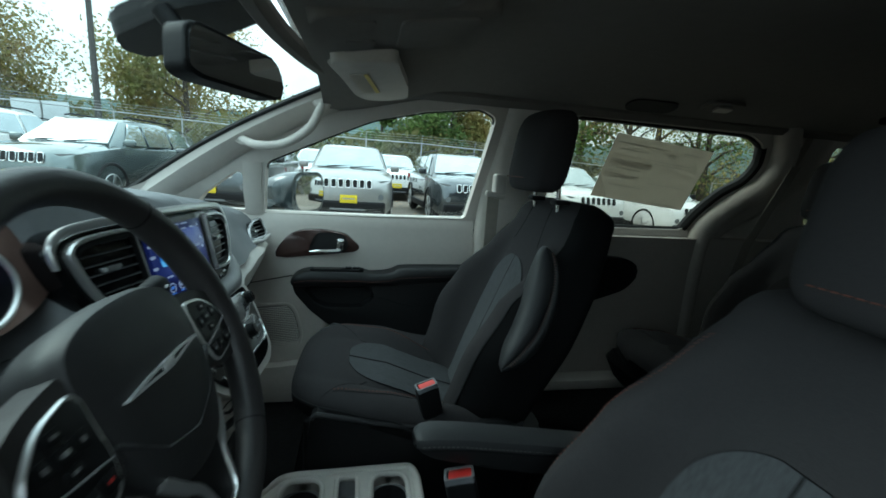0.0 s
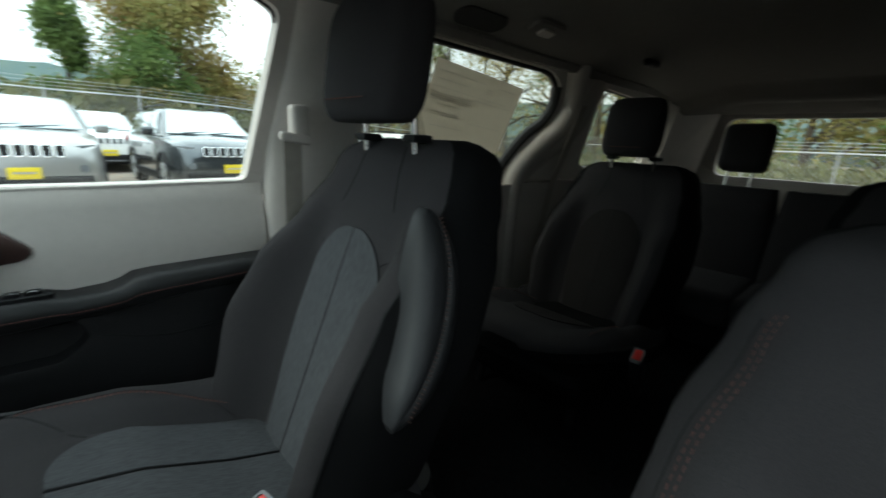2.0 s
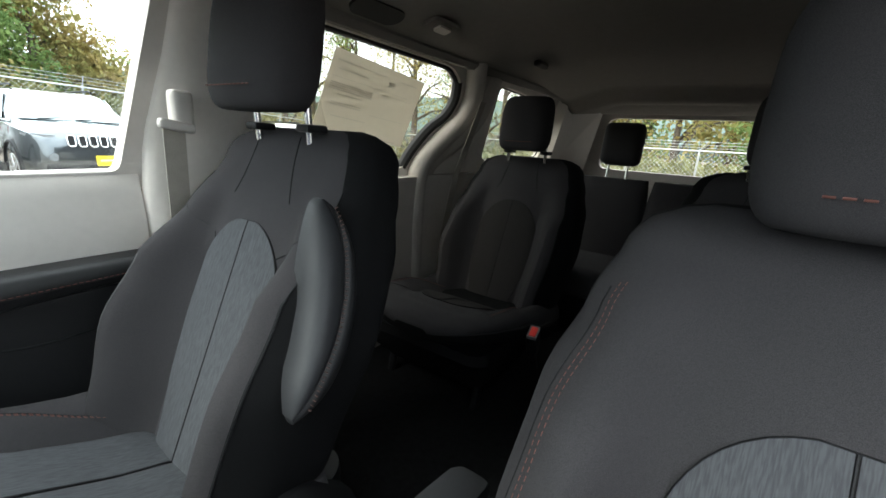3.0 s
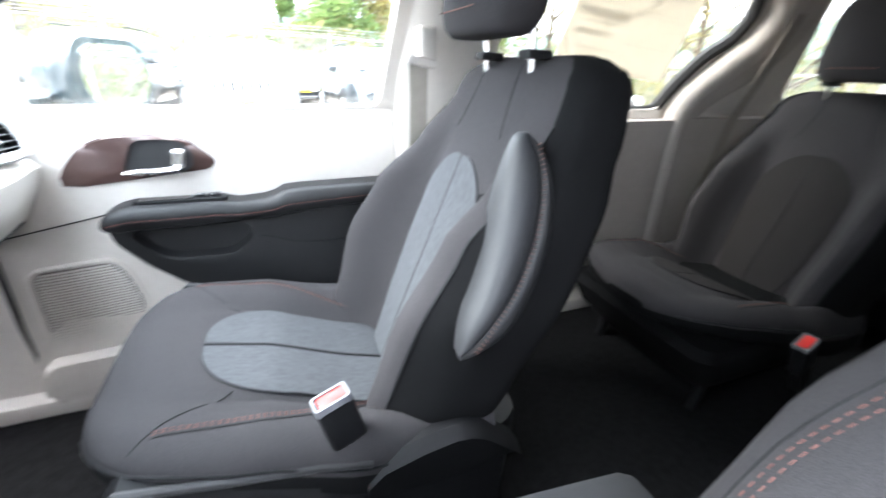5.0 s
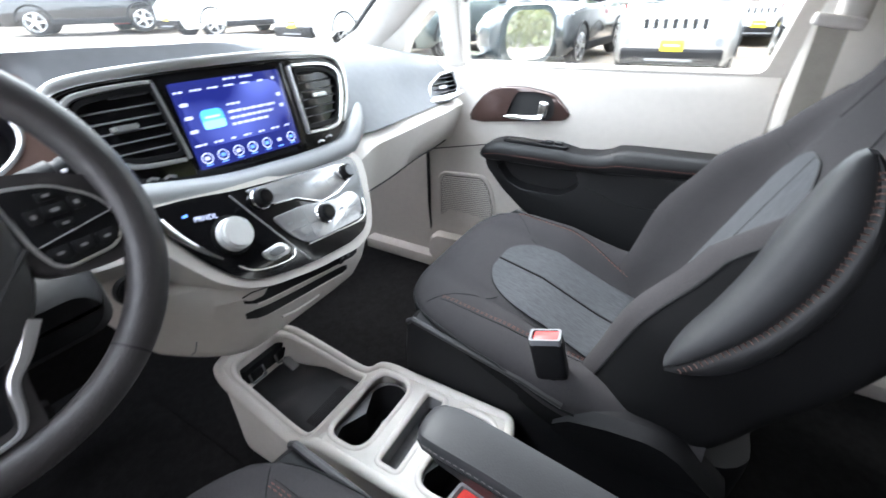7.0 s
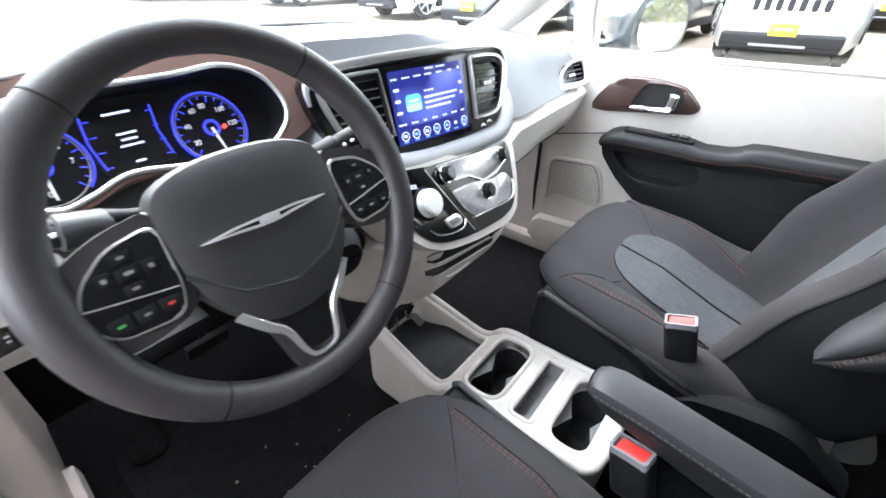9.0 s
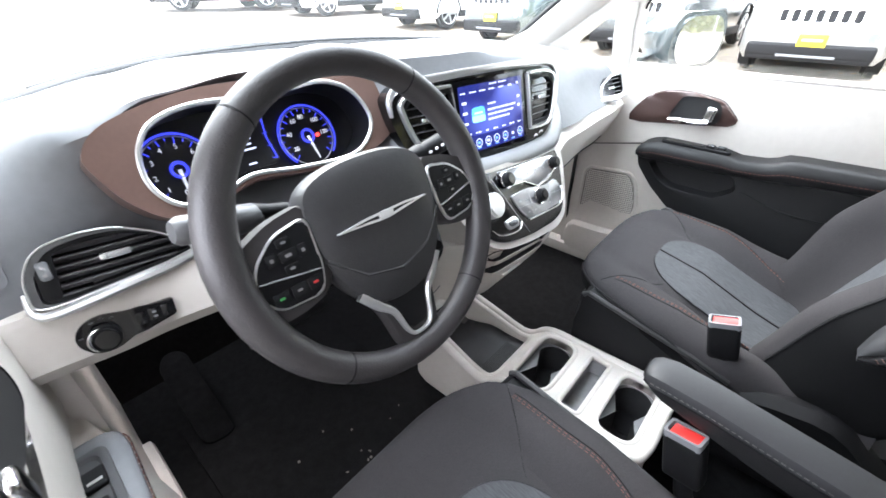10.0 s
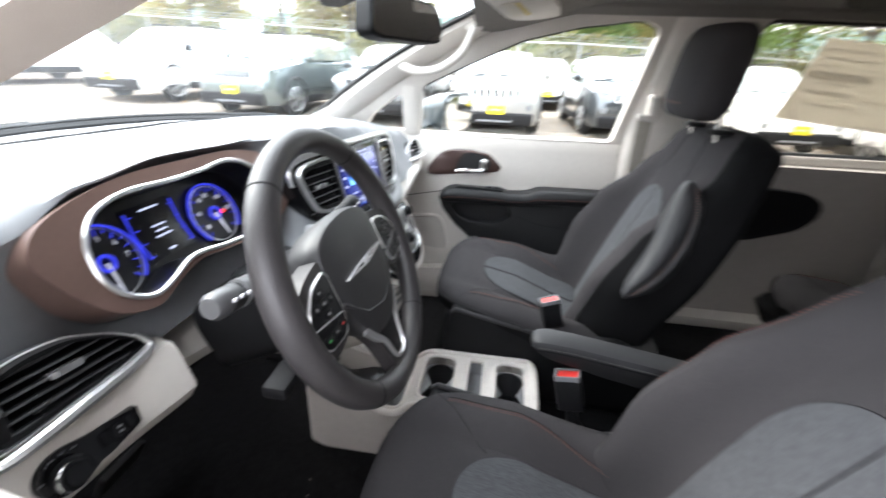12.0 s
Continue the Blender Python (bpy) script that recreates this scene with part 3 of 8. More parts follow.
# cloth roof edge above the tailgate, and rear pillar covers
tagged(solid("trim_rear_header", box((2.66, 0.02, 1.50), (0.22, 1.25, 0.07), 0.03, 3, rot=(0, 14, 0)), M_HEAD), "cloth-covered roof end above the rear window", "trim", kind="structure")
for s in (1, -1):
    k = 1 if s > 0 else KD
    tagged(solid("trim_rear_pillar", loft([[(x, s * k * (0.66 + dy), z) for x, dy, z in ((2.42 + o, 0.16, 1.06), (2.45 + o, 0.10, 1.06), (2.92, 0.0, 1.06), (2.98, 0.18, 1.06))] for o in (0,)] +
         [[(2.36, s * k * 0.70, 1.50), (2.40, s * k * 0.64, 1.50), (2.74, s * k * 0.52, 1.48), (2.80, s * k * 0.70, 1.50)]]), M_CREAM, False), "cream plastic rear pillar cover", "trim", kind="structure")
    # swelling trim behind the sliding door
    pts = smooth_path([(1.17, 1.03), (1.25, 1.12), (1.40, 1.22), (1.49, 1.33), (1.50, 1.50)], 6)
    secs = []
    for p in pts:
        x, z = p[0], p[1]
        y0 = wall_y(x, z, s)
        secs.append([(x - 0.05, y0 + s * 0.015, z + 0.01), (x - 0.035, y0 - s * 0.025, z + 0.005), (x + 0.02, y0 - s * 0.034, z - 0.005), (x + 0.06, y0 - s * 0.025, z - 0.015), (x + 0.10, y0 + s * 0.015, z - 0.02)])
    tagged(solid("trim_c_pillar", loft(secs), M_CREAM_SHADED), "cream plastic pillar cover swelling behind the sliding door", "trim", kind="structure")
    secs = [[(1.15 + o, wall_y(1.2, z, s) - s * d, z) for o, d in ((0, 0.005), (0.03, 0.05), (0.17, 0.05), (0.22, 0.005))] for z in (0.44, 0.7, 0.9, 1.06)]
    tagged(solid("trim_slide_post", loft(secs), M_CREAM_SHADED), "cream plastic door post behind the sliding door", "trim", kind="structure")
    # B pillar cover
    if s > 0:
        continue
    secs = [[(0.125 + o + 0.055 * sstep(1.08, 1.5, z), wall_y(0.2, z, s) - s * d, z) for o, d in ((-0.01, 0.0), (0.015, 0.045), (0.14, 0.06), (0.24, 0.045), (0.28, 0.0))] for z in (0.44, 0.8, 1.0, 1.1, 1.25, 1.4, 1.52)]
    tagged(solid("trim_b_pillar", loft(secs), M_CREAM), "cream plastic door pillar cover", "trim", kind="structure")

# ---- seats ----
E_SUP = 0.55


def seat_shapes(recline=0.40, tall=0.615):
    W_B = [(0, .225), (.2, .245), (.45, .268), (.65, .262), (.80, .238), (.92, .214), (.965, .200), (.99, .176), (1.0, .150)]
    H_B = [(0, .07), (.2, .108), (.42, .122), (.60, .098), (.74, .040), (.88, .0)]
    T_B = [(0, .15), (.5, .155), (.9, .14), (1, .125)]

    def spine(z):
        return (z - 0.63) * recline

    def back_pt(u, v, sv):
        """u across, v depth (1 front, -1 rear), sv up from 0 to 1."""
        z = 0.60 + tall * sv
        w, h, t = lerps(W_B, sv), lerps(H_B, sv), lerps(T_B, sv)
        x = spine(z) + t / 2 - v * t / 2 - max(0, v) * h * (1.12 * sstep(0.44, 0.76, abs(u)) - 0.30 * sstep(0.78, 1.0, abs(u)))
        # the insert swells a little between its seams, and the cloth dips into them
        x -= max(0, v) * 0.008 * math.cos(min(1, abs(u) / 0.46) * math.pi / 2) * (1 - sstep(0.70, 0.84, sv))
        x += max(0, v) * 0.006 * math.exp(-((abs(u) - 0.47) / 0.030) ** 2) * sstep(0.0, 0.1, sv) * (1 - sstep(0.70, 0.80, sv))
        return Vector((x, w * u, z))

    W_C = [(-.448, .060), (-.444, .100), (-.436, .138), (-.424, .168), (-.408, .194), (-.388, .217), (-.360, .236), (-.32, .250), (-.25, .262), (-.10, .268), (.10, .25)]
    H_C = [(-.44, .002), (-.36, .018), (-.25, .030), (-.12, .052), (.0, .088), (.12, .095)]
    Z_C = [(-.448, .716), (-.438, .738), (-.420, .750), (-.39, .757), (-.32, .752), (-.2, .724), (-.08, .672), (.02, .640), (.12, .630)]
    T_C = [(-.448, .030), (-.438, .052), (-.42, .064), (-.38, .070), (-.1, .080), (.1, .080)]

    def cush_pt(u, v, x):
        w, h, zt, t = lin(W_C, x), lin(H_C, x), lin(Z_C, x), lin(T_C, x)
        z = zt - t / 2 + v * t / 2 + max(0, v) * h * sstep(0.46, 0.86, abs(u))
        z -= max(0, v) * 0.010 * math.exp(-((abs(u) - 0.53) / 0.045) ** 2) * sstep(-0.36, -0.22, x)
        return Vector((x, w * u, z))
    return back_pt, cush_pt


def v_of(u):
    return (1 - min(1, abs(u)) ** (2 / E_SUP)) ** (E_SUP / 2)


def patch(fn, rows, off, n=10):
    """A thin upholstery panel lying on a seat surface: rows of (parameter, from, to) across."""
    own = bmesh.new()
    grid = []
    for prm, a, b in rows:
        grid.append([fn(a + (b - a) * j / n, prm) for j in range(n + 1)])
    gv = [[own.verts.new(p) for p in row] for row in grid]
    for r0, r1 in zip(gv, gv[1:]):
        for j in range(n):
            own.faces.new((r0[j], r0[j + 1], r1[j + 1], r1[j]))
    bmesh.ops.recalc_face_normals(own, faces=own.faces[:])
    return own


def dashes(path, r, step, gap, lift=Vector((0, 0, 0))):
    """Short stitches along a path."""
    own = bmesh.new()
    acc, on, start = 0.0, True, path[0]
    for a, b in zip(path, path[1:]):
        d = (b - a).length
        pos = 0.0
        while pos < d:
            need = (step if on else gap) - acc
            take = min(need, d - pos)
            pos += take
            acc += take
            here = a + (b - a) * (pos / d)
            if acc >= (step if on else gap) - 1e-9:
                if on:
                    tube([start + lift, here + lift], r, 4, False, own)
                on, acc, start = not on, 0.0, here
    return own


def headrest(parent, cx, zc, w, h, t, lean, posts=True, post_len=0.05):
    """Padded head restraint: a soft block with its two steel posts."""
    secs = []
    for i in range(25):
        k = 0.5 - 0.5 * math.cos(math.pi * i / 24)
        zz = -h / 2 + h * k
        round_z = (1 - abs(2 * k - 1) ** 4) ** 0.5 if 0 < k < 1 else 0.0
        ww = w / 2 * (0.72 + 0.28 * round_z) * (1.02 - 0.05 * k)
        tt = t / 2 * (0.45 + 0.55 * round_z)
        ring = []
        for j in range(24):
            a = 2 * math.pi * j / 24
            cu = math.copysign(abs(math.cos(a)) ** 0.50, math.cos(a))
            sv = math.copysign(abs(math.sin(a)) ** 0.5, math.sin(a))
            ring.append(Vector((cx + lean * zz - sv * tt - 0.012 * (1 - cu * cu) * (sv > 0), ww * cu, zc + zz)))
        secs.append(ring)
    hr = part("headrest", loft(secs), M_FAB, parent)
    seam = [Vector((cx + lean * (-h * 0.33) - t / 2 - 0.010, y, zc - h * 0.33)) for y in [-w * 0.30 + w * 0.6 * i / 10 for i in range(11)]]
    part("stitching", dashes(seam, 0.0011, 0.008, 0.004), M_THREAD, hr, "rust-coloured stitching")
    if posts:
        for y in (-0.077, 0.077):
            part("post", cyl((cx + 0.030, y, zc - h / 2 - post_len - 0.03), (cx + 0.022, y, zc - h / 2 + 0.03), 0.0065, n=12), M_CHROME, hr, "chrome headrest post")
            part("guide", box((cx + 0.032, y, 1.215), (0.044, 0.036, 0.014), 0.006), M_BLACK, parent, "black plastic post guide")


def raised_arm(parent, sg):
    """A padded arm folded up beside the backrest: a puffy leaf-shaped pad, a black rear shell and a row of cross stitches between them."""
    front = [(.038, .850), (.046, .884), (.068, .930), (.090, .985), (.107, 1.040), (.124, 1.085), (.138, 1.110), (.149, 1.118)]
    join = [(.040, .848), (.074, .880), (.117, .930), (.146, .985), (.160, 1.035), (.163, 1.075), (.158, 1.104), (.153, 1.117)]
    rear = [(.042, .838), (.100, .862), (.142, .905), (.172, .960), (.186, 1.015), (.184, 1.066), (.171, 1.100), (.157, 1.117)]
    N = 30

    def even(pts):
        path = smooth_path([(a, b, 0) for a, b in pts], 8)
        run = [0.0]
        for p, q in zip(path, path[1:]):
            run.append(run[-1] + (Vector(q) - Vector(p)).length)
        out = []
        for i in range(N + 1):
            d, k = run[-1] * i / N, 0
            while k < len(run) - 2 and run[k + 1] < d:
                k += 1
            out.append(Vector(path[k]).lerp(Vector(path[k + 1]), (d - run[k]) / max(1e-9, run[k + 1] - run[k])))
        return out
    f, j, r = even(front), even(join), even(rear)

    def side(p, off):
        return Vector((p[0], sg * (0.306 - 0.27 * (p[1] - 0.862) + off), p[1]))
    pad, shell = [], []
    for i in range(N + 1):
        k = max(0.12, math.sin(math.pi * (0.03 + 0.94 * i / N)) ** 0.5)
        a, b, c = f[i], j[i], r[i]
        pad.append([side(a.lerp(b, u), d * k - 0.040 * (1 - k) ** 1.5) for u, d in ((0.10, -0.060), (0.02, -0.040), (0.0, -0.026), (0.03, -0.014), (0.10, -0.005), (0.22, 0.001), (0.40, 0.004), (0.62, 0.004), (0.80, 0.001), (0.93, -0.004), (1.0, -0.009), (1.0, -0.060))])
        shell.append([side(b.lerp(c, u), d * k - 0.040 * (1 - k) ** 1.5) for u, d in ((-0.05, -0.060), (-0.05, -0.012), (0.0, -0.009), (0.12, -0.004), (0.35, -0.002), (0.65, -0.006), (0.88, -0.016), (1.0, -0.032), (0.96, -0.060))])
    a = part("armrest", loft(pad), M_PADGREY, parent, "grey padded armrest folded up beside the backrest")
    part("arm_shell", loft(shell), M_LEATHD, a, "black rear shell of the armrest")
    own = bmesh.new()
    acc = 0.0
    for p, q in zip(j[2:-2], j[3:-1]):
        t = (q - p).normalized()
        n = Vector((t.y, -t.x, 0))
        d = (q - p).length
        while acc < d:
            c = p + t * acc
            tube([side(c + n * 0.0036, -0.0045), side(c + n * 0.0012, -0.0052), side(c - n * 0.0012, -0.0048), side(c - n * 0.0036, -0.0020)], 0.0008, 4, False, own)
            acc += 0.0062
        acc -= d
    part("stitching", own, M_THREADX, a, "rust-brown cross stitching")


def lowered_arm(parent, yc):
    """A padded arm folded down: a flat pad that tapers to a blunt tip, over a deep dark flank."""
    rows = ((-0.186, .842, .848, .40), (-0.182, .834, .853, .70), (-0.172, .826, .8565, .90), (-0.152, .816, .8585, 1.0), (-0.10, .802, .8540, 1.0), (-0.04, .786, .8450, 1.0), (0.03, .772, .8345, 1.0), (0.09, .764, .8250, 1.0), (0.14, .764, .8180, .96), (0.155, .778, .812, .8))
    top, body = [], []
    for x, z0, z1, k in rows:
        w = 0.029 * k
        s = max(z0 + 0.004, z1 - 0.020)
        top.append([(x, yc + a * w, z) for a, z in ((-1.0, s), (-1.0, z1 - 0.010), (-0.90, z1 - 0.0035), (-0.6, z1 - 0.0006), (0, z1), (0.6, z1 - 0.0006), (0.90, z1 - 0.0035), (1.0, z1 - 0.010), (1.0, s))])
        body.append([(x, yc + a * w, z) for a, z in ((-0.86, z0 + 0.003), (-0.97, z0 + 0.010), (-0.97, s + 0.002), (0.97, s + 0.002), (0.97, z0 + 0.010), (0.86, z0 + 0.003), (0, z0))])
    a = part("armrest", loft(top), M_PADGREY, parent, "grey padded armrest folded down")
    part("arm_flank", loft(body), M_LEATHD, a, "black flank of the armrest")
    for sg in (-1, 1):
        part("seam", tube([(x, yc + sg * 0.0290 * k, max(z0 + 0.004, z1 - 0.020)) for x, z0, z1, k in rows[1:-1]], 0.0016, 5), M_BLACK, a, "dark seam")
        part("stitching", dashes([Vector((x, yc + sg * 0.0294 * k, z1 - 0.0145)) for x, z0, z1, k in rows[2:-1]], 0.0005, 0.005, 0.003), M_THREADG, a, "fine grey stitching")
    part("pivot_cap", cyl((0.118, yc - 0.032, 0.790), (0.118, yc + 0.032, 0.790), 0.018, n=24, b=0.003), M_BLACK, a, "round black pivot cap")


def seat(name, at, label, group, arm=None, belt_side=1, base_h=0.42, detail=True, drop=0.0, inner=None, recline=0.40, posts=True, tall=0.615, arm_y=0.352, head=(0.222, 0.212), legs=False):
    """A bucket seat in cloth. at: shift from the front-row place; arm: None, 'up' or 'down'; belt_side: side of the buckle."""
    inner = inner or M_INS
    ob = thing(name, (0, 0, base_h), label, "car seat", group)
    back_pt, cush_pt = seat_shapes(recline, tall)
    # backrest
    secs = []
    for sv in [i / 26 for i in range(24)] + [0.92, 0.945, 0.965, 0.98, 0.99, 0.997, 1.0]:
        shrink = 1.0 if sv < 0.93 else 1 - 0.62 * ((sv - 0.93) / 0.07) ** 2
        ring = []
        for j in range(84):
            a = 2 * math.pi * j / 84
            cu = math.copysign(abs(math.cos(a)) ** E_SUP, math.cos(a))
            s2 = math.copysign(abs(math.sin(a)) ** E_SUP, math.sin(a))
            ring.append(back_pt(cu * (1 if sv < .93 else 1 - 0.10 * ((sv - .93) / .07) ** 2), s2 * shrink, sv))
        secs.append(ring)
    back = part("backrest", loft(secs), M_FAB, ob)
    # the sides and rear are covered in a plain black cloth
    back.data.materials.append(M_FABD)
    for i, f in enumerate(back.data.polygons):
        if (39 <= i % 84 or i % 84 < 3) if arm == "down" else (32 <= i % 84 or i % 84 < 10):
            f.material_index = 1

    def on_back(y, z, off):
        sv = (z - 0.60) / tall
        w = abs(back_pt(1, 0, sv).y)
        p = back_pt(y / w, v_of(y / w), sv)
        return p + Vector((-0.93 * off, 0, 0.36 * off))

    low = 0.615 - tall

    def ins_half(z):
        z += low
        if z > 0.92:
            return 0.118 * math.sqrt(max(0.0, 1 - ((z - 0.92) / 0.132) ** 2)) + 0.003
        return 0.118 - 0.040 * sstep(0.84, 0.64, z)
    zs = [0.632 - low + (1.050 - 0.632) * (1 - (1 - i / 22) ** 1.5) for i in range(23)]
    for sg in (-1, 1):
        rows = [(z, sg * 0.002, sg * max(0.006, ins_half(z))) for z in zs]
        part("back_insert", patch(lambda y, z: on_back(y, z, 0.0035), rows, 0), inner, back, "ribbed cloth insert")
    edge = [on_back(-ins_half(z), z, 0.002) for z in zs] + [on_back(ins_half(z), z, 0.002) for z in reversed(zs)]
    part("seam", tube(edge, 0.0016, 6), M_BLACK, back, "dark seam round the insert")
    part("seam", tube([on_back(0, z, 0.003) for z in zs], 0.0014, 5), M_BLACK, back, "dark centre seam")
    for sg in (-1, 1):
        if detail and arm == "down":
            for o in (0.845, 0.870):
                line2 = [on_back(sg * o * abs(back_pt(1, 0, (z - 0.60) / tall).y), z, 0.0012) for z in [0.66 + (0.47 - low) * i / 60 for i in range(61)]]
                part("stitching", dashes(line2, 0.0005, 0.005, 0.0035), M_THREAD, back, "rust-coloured stitching")
        line3 = [on_back(sg * (0.90 if arm == "down" else 0.85) * abs(back_pt(1, 0, (z - 0.60) / tall).y), z, 0.0006) for z in [0.64 + (0.48 - low) * i / 30 for i in range(31)]]
        part("seam", tube(line3, 0.0008 if arm == "down" else 0.0014, 6), M_BLACK, back, "dark piped bolster seam")
        if arm == "down":
            continue
        # soft fold from the headrest post down the shoulder, and the seam from the insert's arch out to the bolster
        yoke = [on_back(sg * (0.062 + 0.024 * k * k), 1.200 - low - 0.11 * k, 0.0003) for k in [i / 12 for i in range(13)]]
        part("seam", tube(yoke, 0.0008, 5), M_FABD, back, "soft fold line")
        cut = [on_back(sg * (0.094 + 0.095 * k), 1.000 - low + 0.058 * k, 0.0006) for k in [i / 8 for i in range(9)]]
        part("seam", tube(cut, 0.0010, 5), M_BLACK, back, "dark seam")
    # cushion
    secs = []
    for i in range(30):
        x = -0.448 + 0.578 * (i / 29) ** 1.6
        ring = []
        for j in range(84):
            a = 2 * math.pi * j / 84
            cu = math.copysign(abs(math.cos(a)) ** E_SUP, math.cos(a))
            s2 = math.copysign(abs(math.sin(a)) ** E_SUP, math.sin(a))
            ring.append(cush_pt(cu, s2, x))
        secs.append(ring)
    cush = part("cushion", loft(secs), M_FAB, ob)
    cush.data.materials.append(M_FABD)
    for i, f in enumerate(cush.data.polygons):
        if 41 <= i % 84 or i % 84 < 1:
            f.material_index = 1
    for sg in (-1, 1):
        part("piping", tube([cush_pt(sg * 0.996, 0.36, x) for x in [-0.436 + 0.455 * i / 40 for i in range(41)]], 0.0022, 6), M_BLACK, cush, "dark piped edge")

    def on_cush(y, x, off):
        w = abs(cush_pt(1, 0, x).y)
        return cush_pt(y / w, v_of(y / w), x) + Vector((0, 0, off))

    def cins_half(x):
        if x < -0.17:
            return 0.122 * max(0.0, 1 - ((-0.17 - x) / 0.135) ** 2.4) ** (1 / 2.4) + 0.003
        return 0.122 + 0.01 * (x + 0.17) / 0.2
    xs = [-0.303 + (0.035 + 0.303) * (i / 22) ** 1.5 for i in range(23)]
    for sg in (-1, 1):
        rows = [(x, sg * 0.004, sg * max(0.006, cins_half(x))) for x in xs]
        part("cushion_insert", patch(lambda y, x: on_cush(y, x, 0.0035), rows, 0), inner, cush, "ribbed cloth insert")
    edge = [on_cush(-cins_half(x), x, 0.002) for x in reversed(xs)] + [on_cush(cins_half(x), x, 0.002) for x in xs]
    part("seam", tube(edge, 0.0016, 6), M_BLACK, cush, "dark seam round the insert")
    part("seam", tube([on_cush(0, x, 0.003) for x in xs], 0.0014, 5), M_BLACK, cush, "dark centre seam")
    for sg in (-1, 1):
        # the bolster's seam: from the front corner back along its crest, and in to the insert
        line = [on_cush(sg * (0.208 - 0.050 * sstep(-0.20, 0.0, x)), x, 0.0008) for x in [-0.335 + 0.375 * i / 30 for i in range(31)]]
        part("seam", tube(line, 0.0007, 5), M_BLACK, cush, "dark seam")
        if detail:
            for o in (0.005, 0.0095):
                part("stitching", dashes([p + Vector((0, -sg * o, 0.0012)) for p in line], 0.0006, 0.0055, 0.0035), M_THREAD, cush, "rust-coloured stitching")
        cut = [on_cush(sg * (0.118 + 0.112 * k), -0.255 - 0.115 * k, 0.0006) for k in [i / 10 for i in range(11)]]
        part("seam", tube(cut, 0.0008, 5), M_BLACK, cush, "dark seam")
    if legs:
        # open underneath: a shallow pan on slim legs
        pan = [[(cx + px, py, z) for px, py in rrect(-hx, -hy, hx, hy, 0.05, 5)] for z, cx, hx, hy in ((0.500, -0.10, 0.20, 0.15), (0.520, -0.11, 0.235, 0.185), (0.585, -0.13, 0.275, 0.225), (0.650, -0.14, 0.295, 0.240), (0.675, -0.14, 0.285, 0.230))]
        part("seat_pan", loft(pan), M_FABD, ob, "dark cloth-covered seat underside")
        for sx, lean in ((-0.30, -0.03), (0.10, 0.03)):
            for sg in (-1, 1):
                part("leg", tube([(sx, sg * 0.17, 0.62), (sx + lean * 0.4, sg * 0.17, 0.53), (sx + lean, sg * 0.17, base_h + 0.02)], 0.014, 8), M_BLACK, ob, "slim black folding leg")
        part("recliner_cover", box((0.06, -belt_side * 0.255, 0.655), (0.16, 0.03, 0.09), 0.012, 3), M_BLACK, ob, "black plastic hinge cover")
    # base with side valances
    bm = None if legs else loft([[(x, y * k, z) for x, y in rpoly([(-0.40, -0.205), (-0.37, -0.225), (0.16, -0.235), (0.20, -0.20), (0.20, 0.20), (0.16, 0.235), (-0.37, 0.225), (-0.40, 0.205)], 0.03, 3)] for z, k in ((base_h + 0.015, 0.92), (0.55, 0.98), (0.61, 1.0), (0.635, 0.97))])
    if bm:
        part("seat_base", bm, M_BLACK, ob, "black plastic seat base")
    for sg in () if legs else (-1, 1):
        part("valance", loft([[(x, sg * (0.258 + d), 0.470 + (zt - 0.470) * k) for d, k in ((-0.03, 0), (-0.006, 0), (0.004, 0.35), (0.008, 0.85), (0.002, 0.98), (-0.03, 1.0))] for x, zt in ((-0.385, 0.690), (-0.378, 0.732), (-0.366, 0.741), (-0.24, 0.714), (-0.15, 0.697), (-0.076, 0.675), (0.05, 0.655), (0.14, 0.640))]), M_BLACK, ob, "black plastic side valance")
        part("valance_edge", tube([(x, sg * 0.2615, zt + 0.001) for x, zt in ((-0.376, 0.730), (-0.366, 0.739), (-0.24, 0.712), (-0.15, 0.695), (-0.076, 0.673))], 0.0060, 8), M_LEATH, ob, "rounded grey valance edge")
    if not legs:
        part("front_valance", box((-0.385, 0, 0.585), (0.030, 0.44, 0.225), 0.010, 3), M_BLACK, ob, "black plastic front valance")
    if not legs:
        part("recliner_cover", loft([[(x, -belt_side * (-0.236) + belt_side * d, z) for d, z in ((-0.01, zb), (0.030, zb + 0.01), (0.036, zt - 0.015), (0.018, zt), (-0.01, zt))] for x, zb, zt in ((-0.085, 0.60, 0.650), (-0.06, 0.595, 0.672), (0.0, 0.59, 0.688), (0.05, 0.59, 0.695), (0.075, 0.59, 0.692), (0.10, 0.59, 0.680), (0.13, 0.60, 0.655), (0.17, 0.60, 0.62))]), M_BLACK, ob, "dark grey plastic hinge cover")
    headrest(ob, 0.207 + 0.6 * (recline - 0.40), 1.345 - drop, head[0], head[1], 0.108, 0.14, posts, 0.030)
    if arm == 'up':
        raised_arm(ob, belt_side)
    elif arm == 'down':
        lowered_arm(ob, belt_side * arm_y)
    # the seat's foot
    for sg in (-1, 1):
        part("rail", box((-0.10, sg * 0.19, base_h + 0.012), (0.55, 0.05, 0.024), 0.005), M_BLACK, ob, "black seat rail")
    ob.matrix_basis = Matrix.Translation(Vector((at[0], at[1], base_h + at[2])))
    return ob


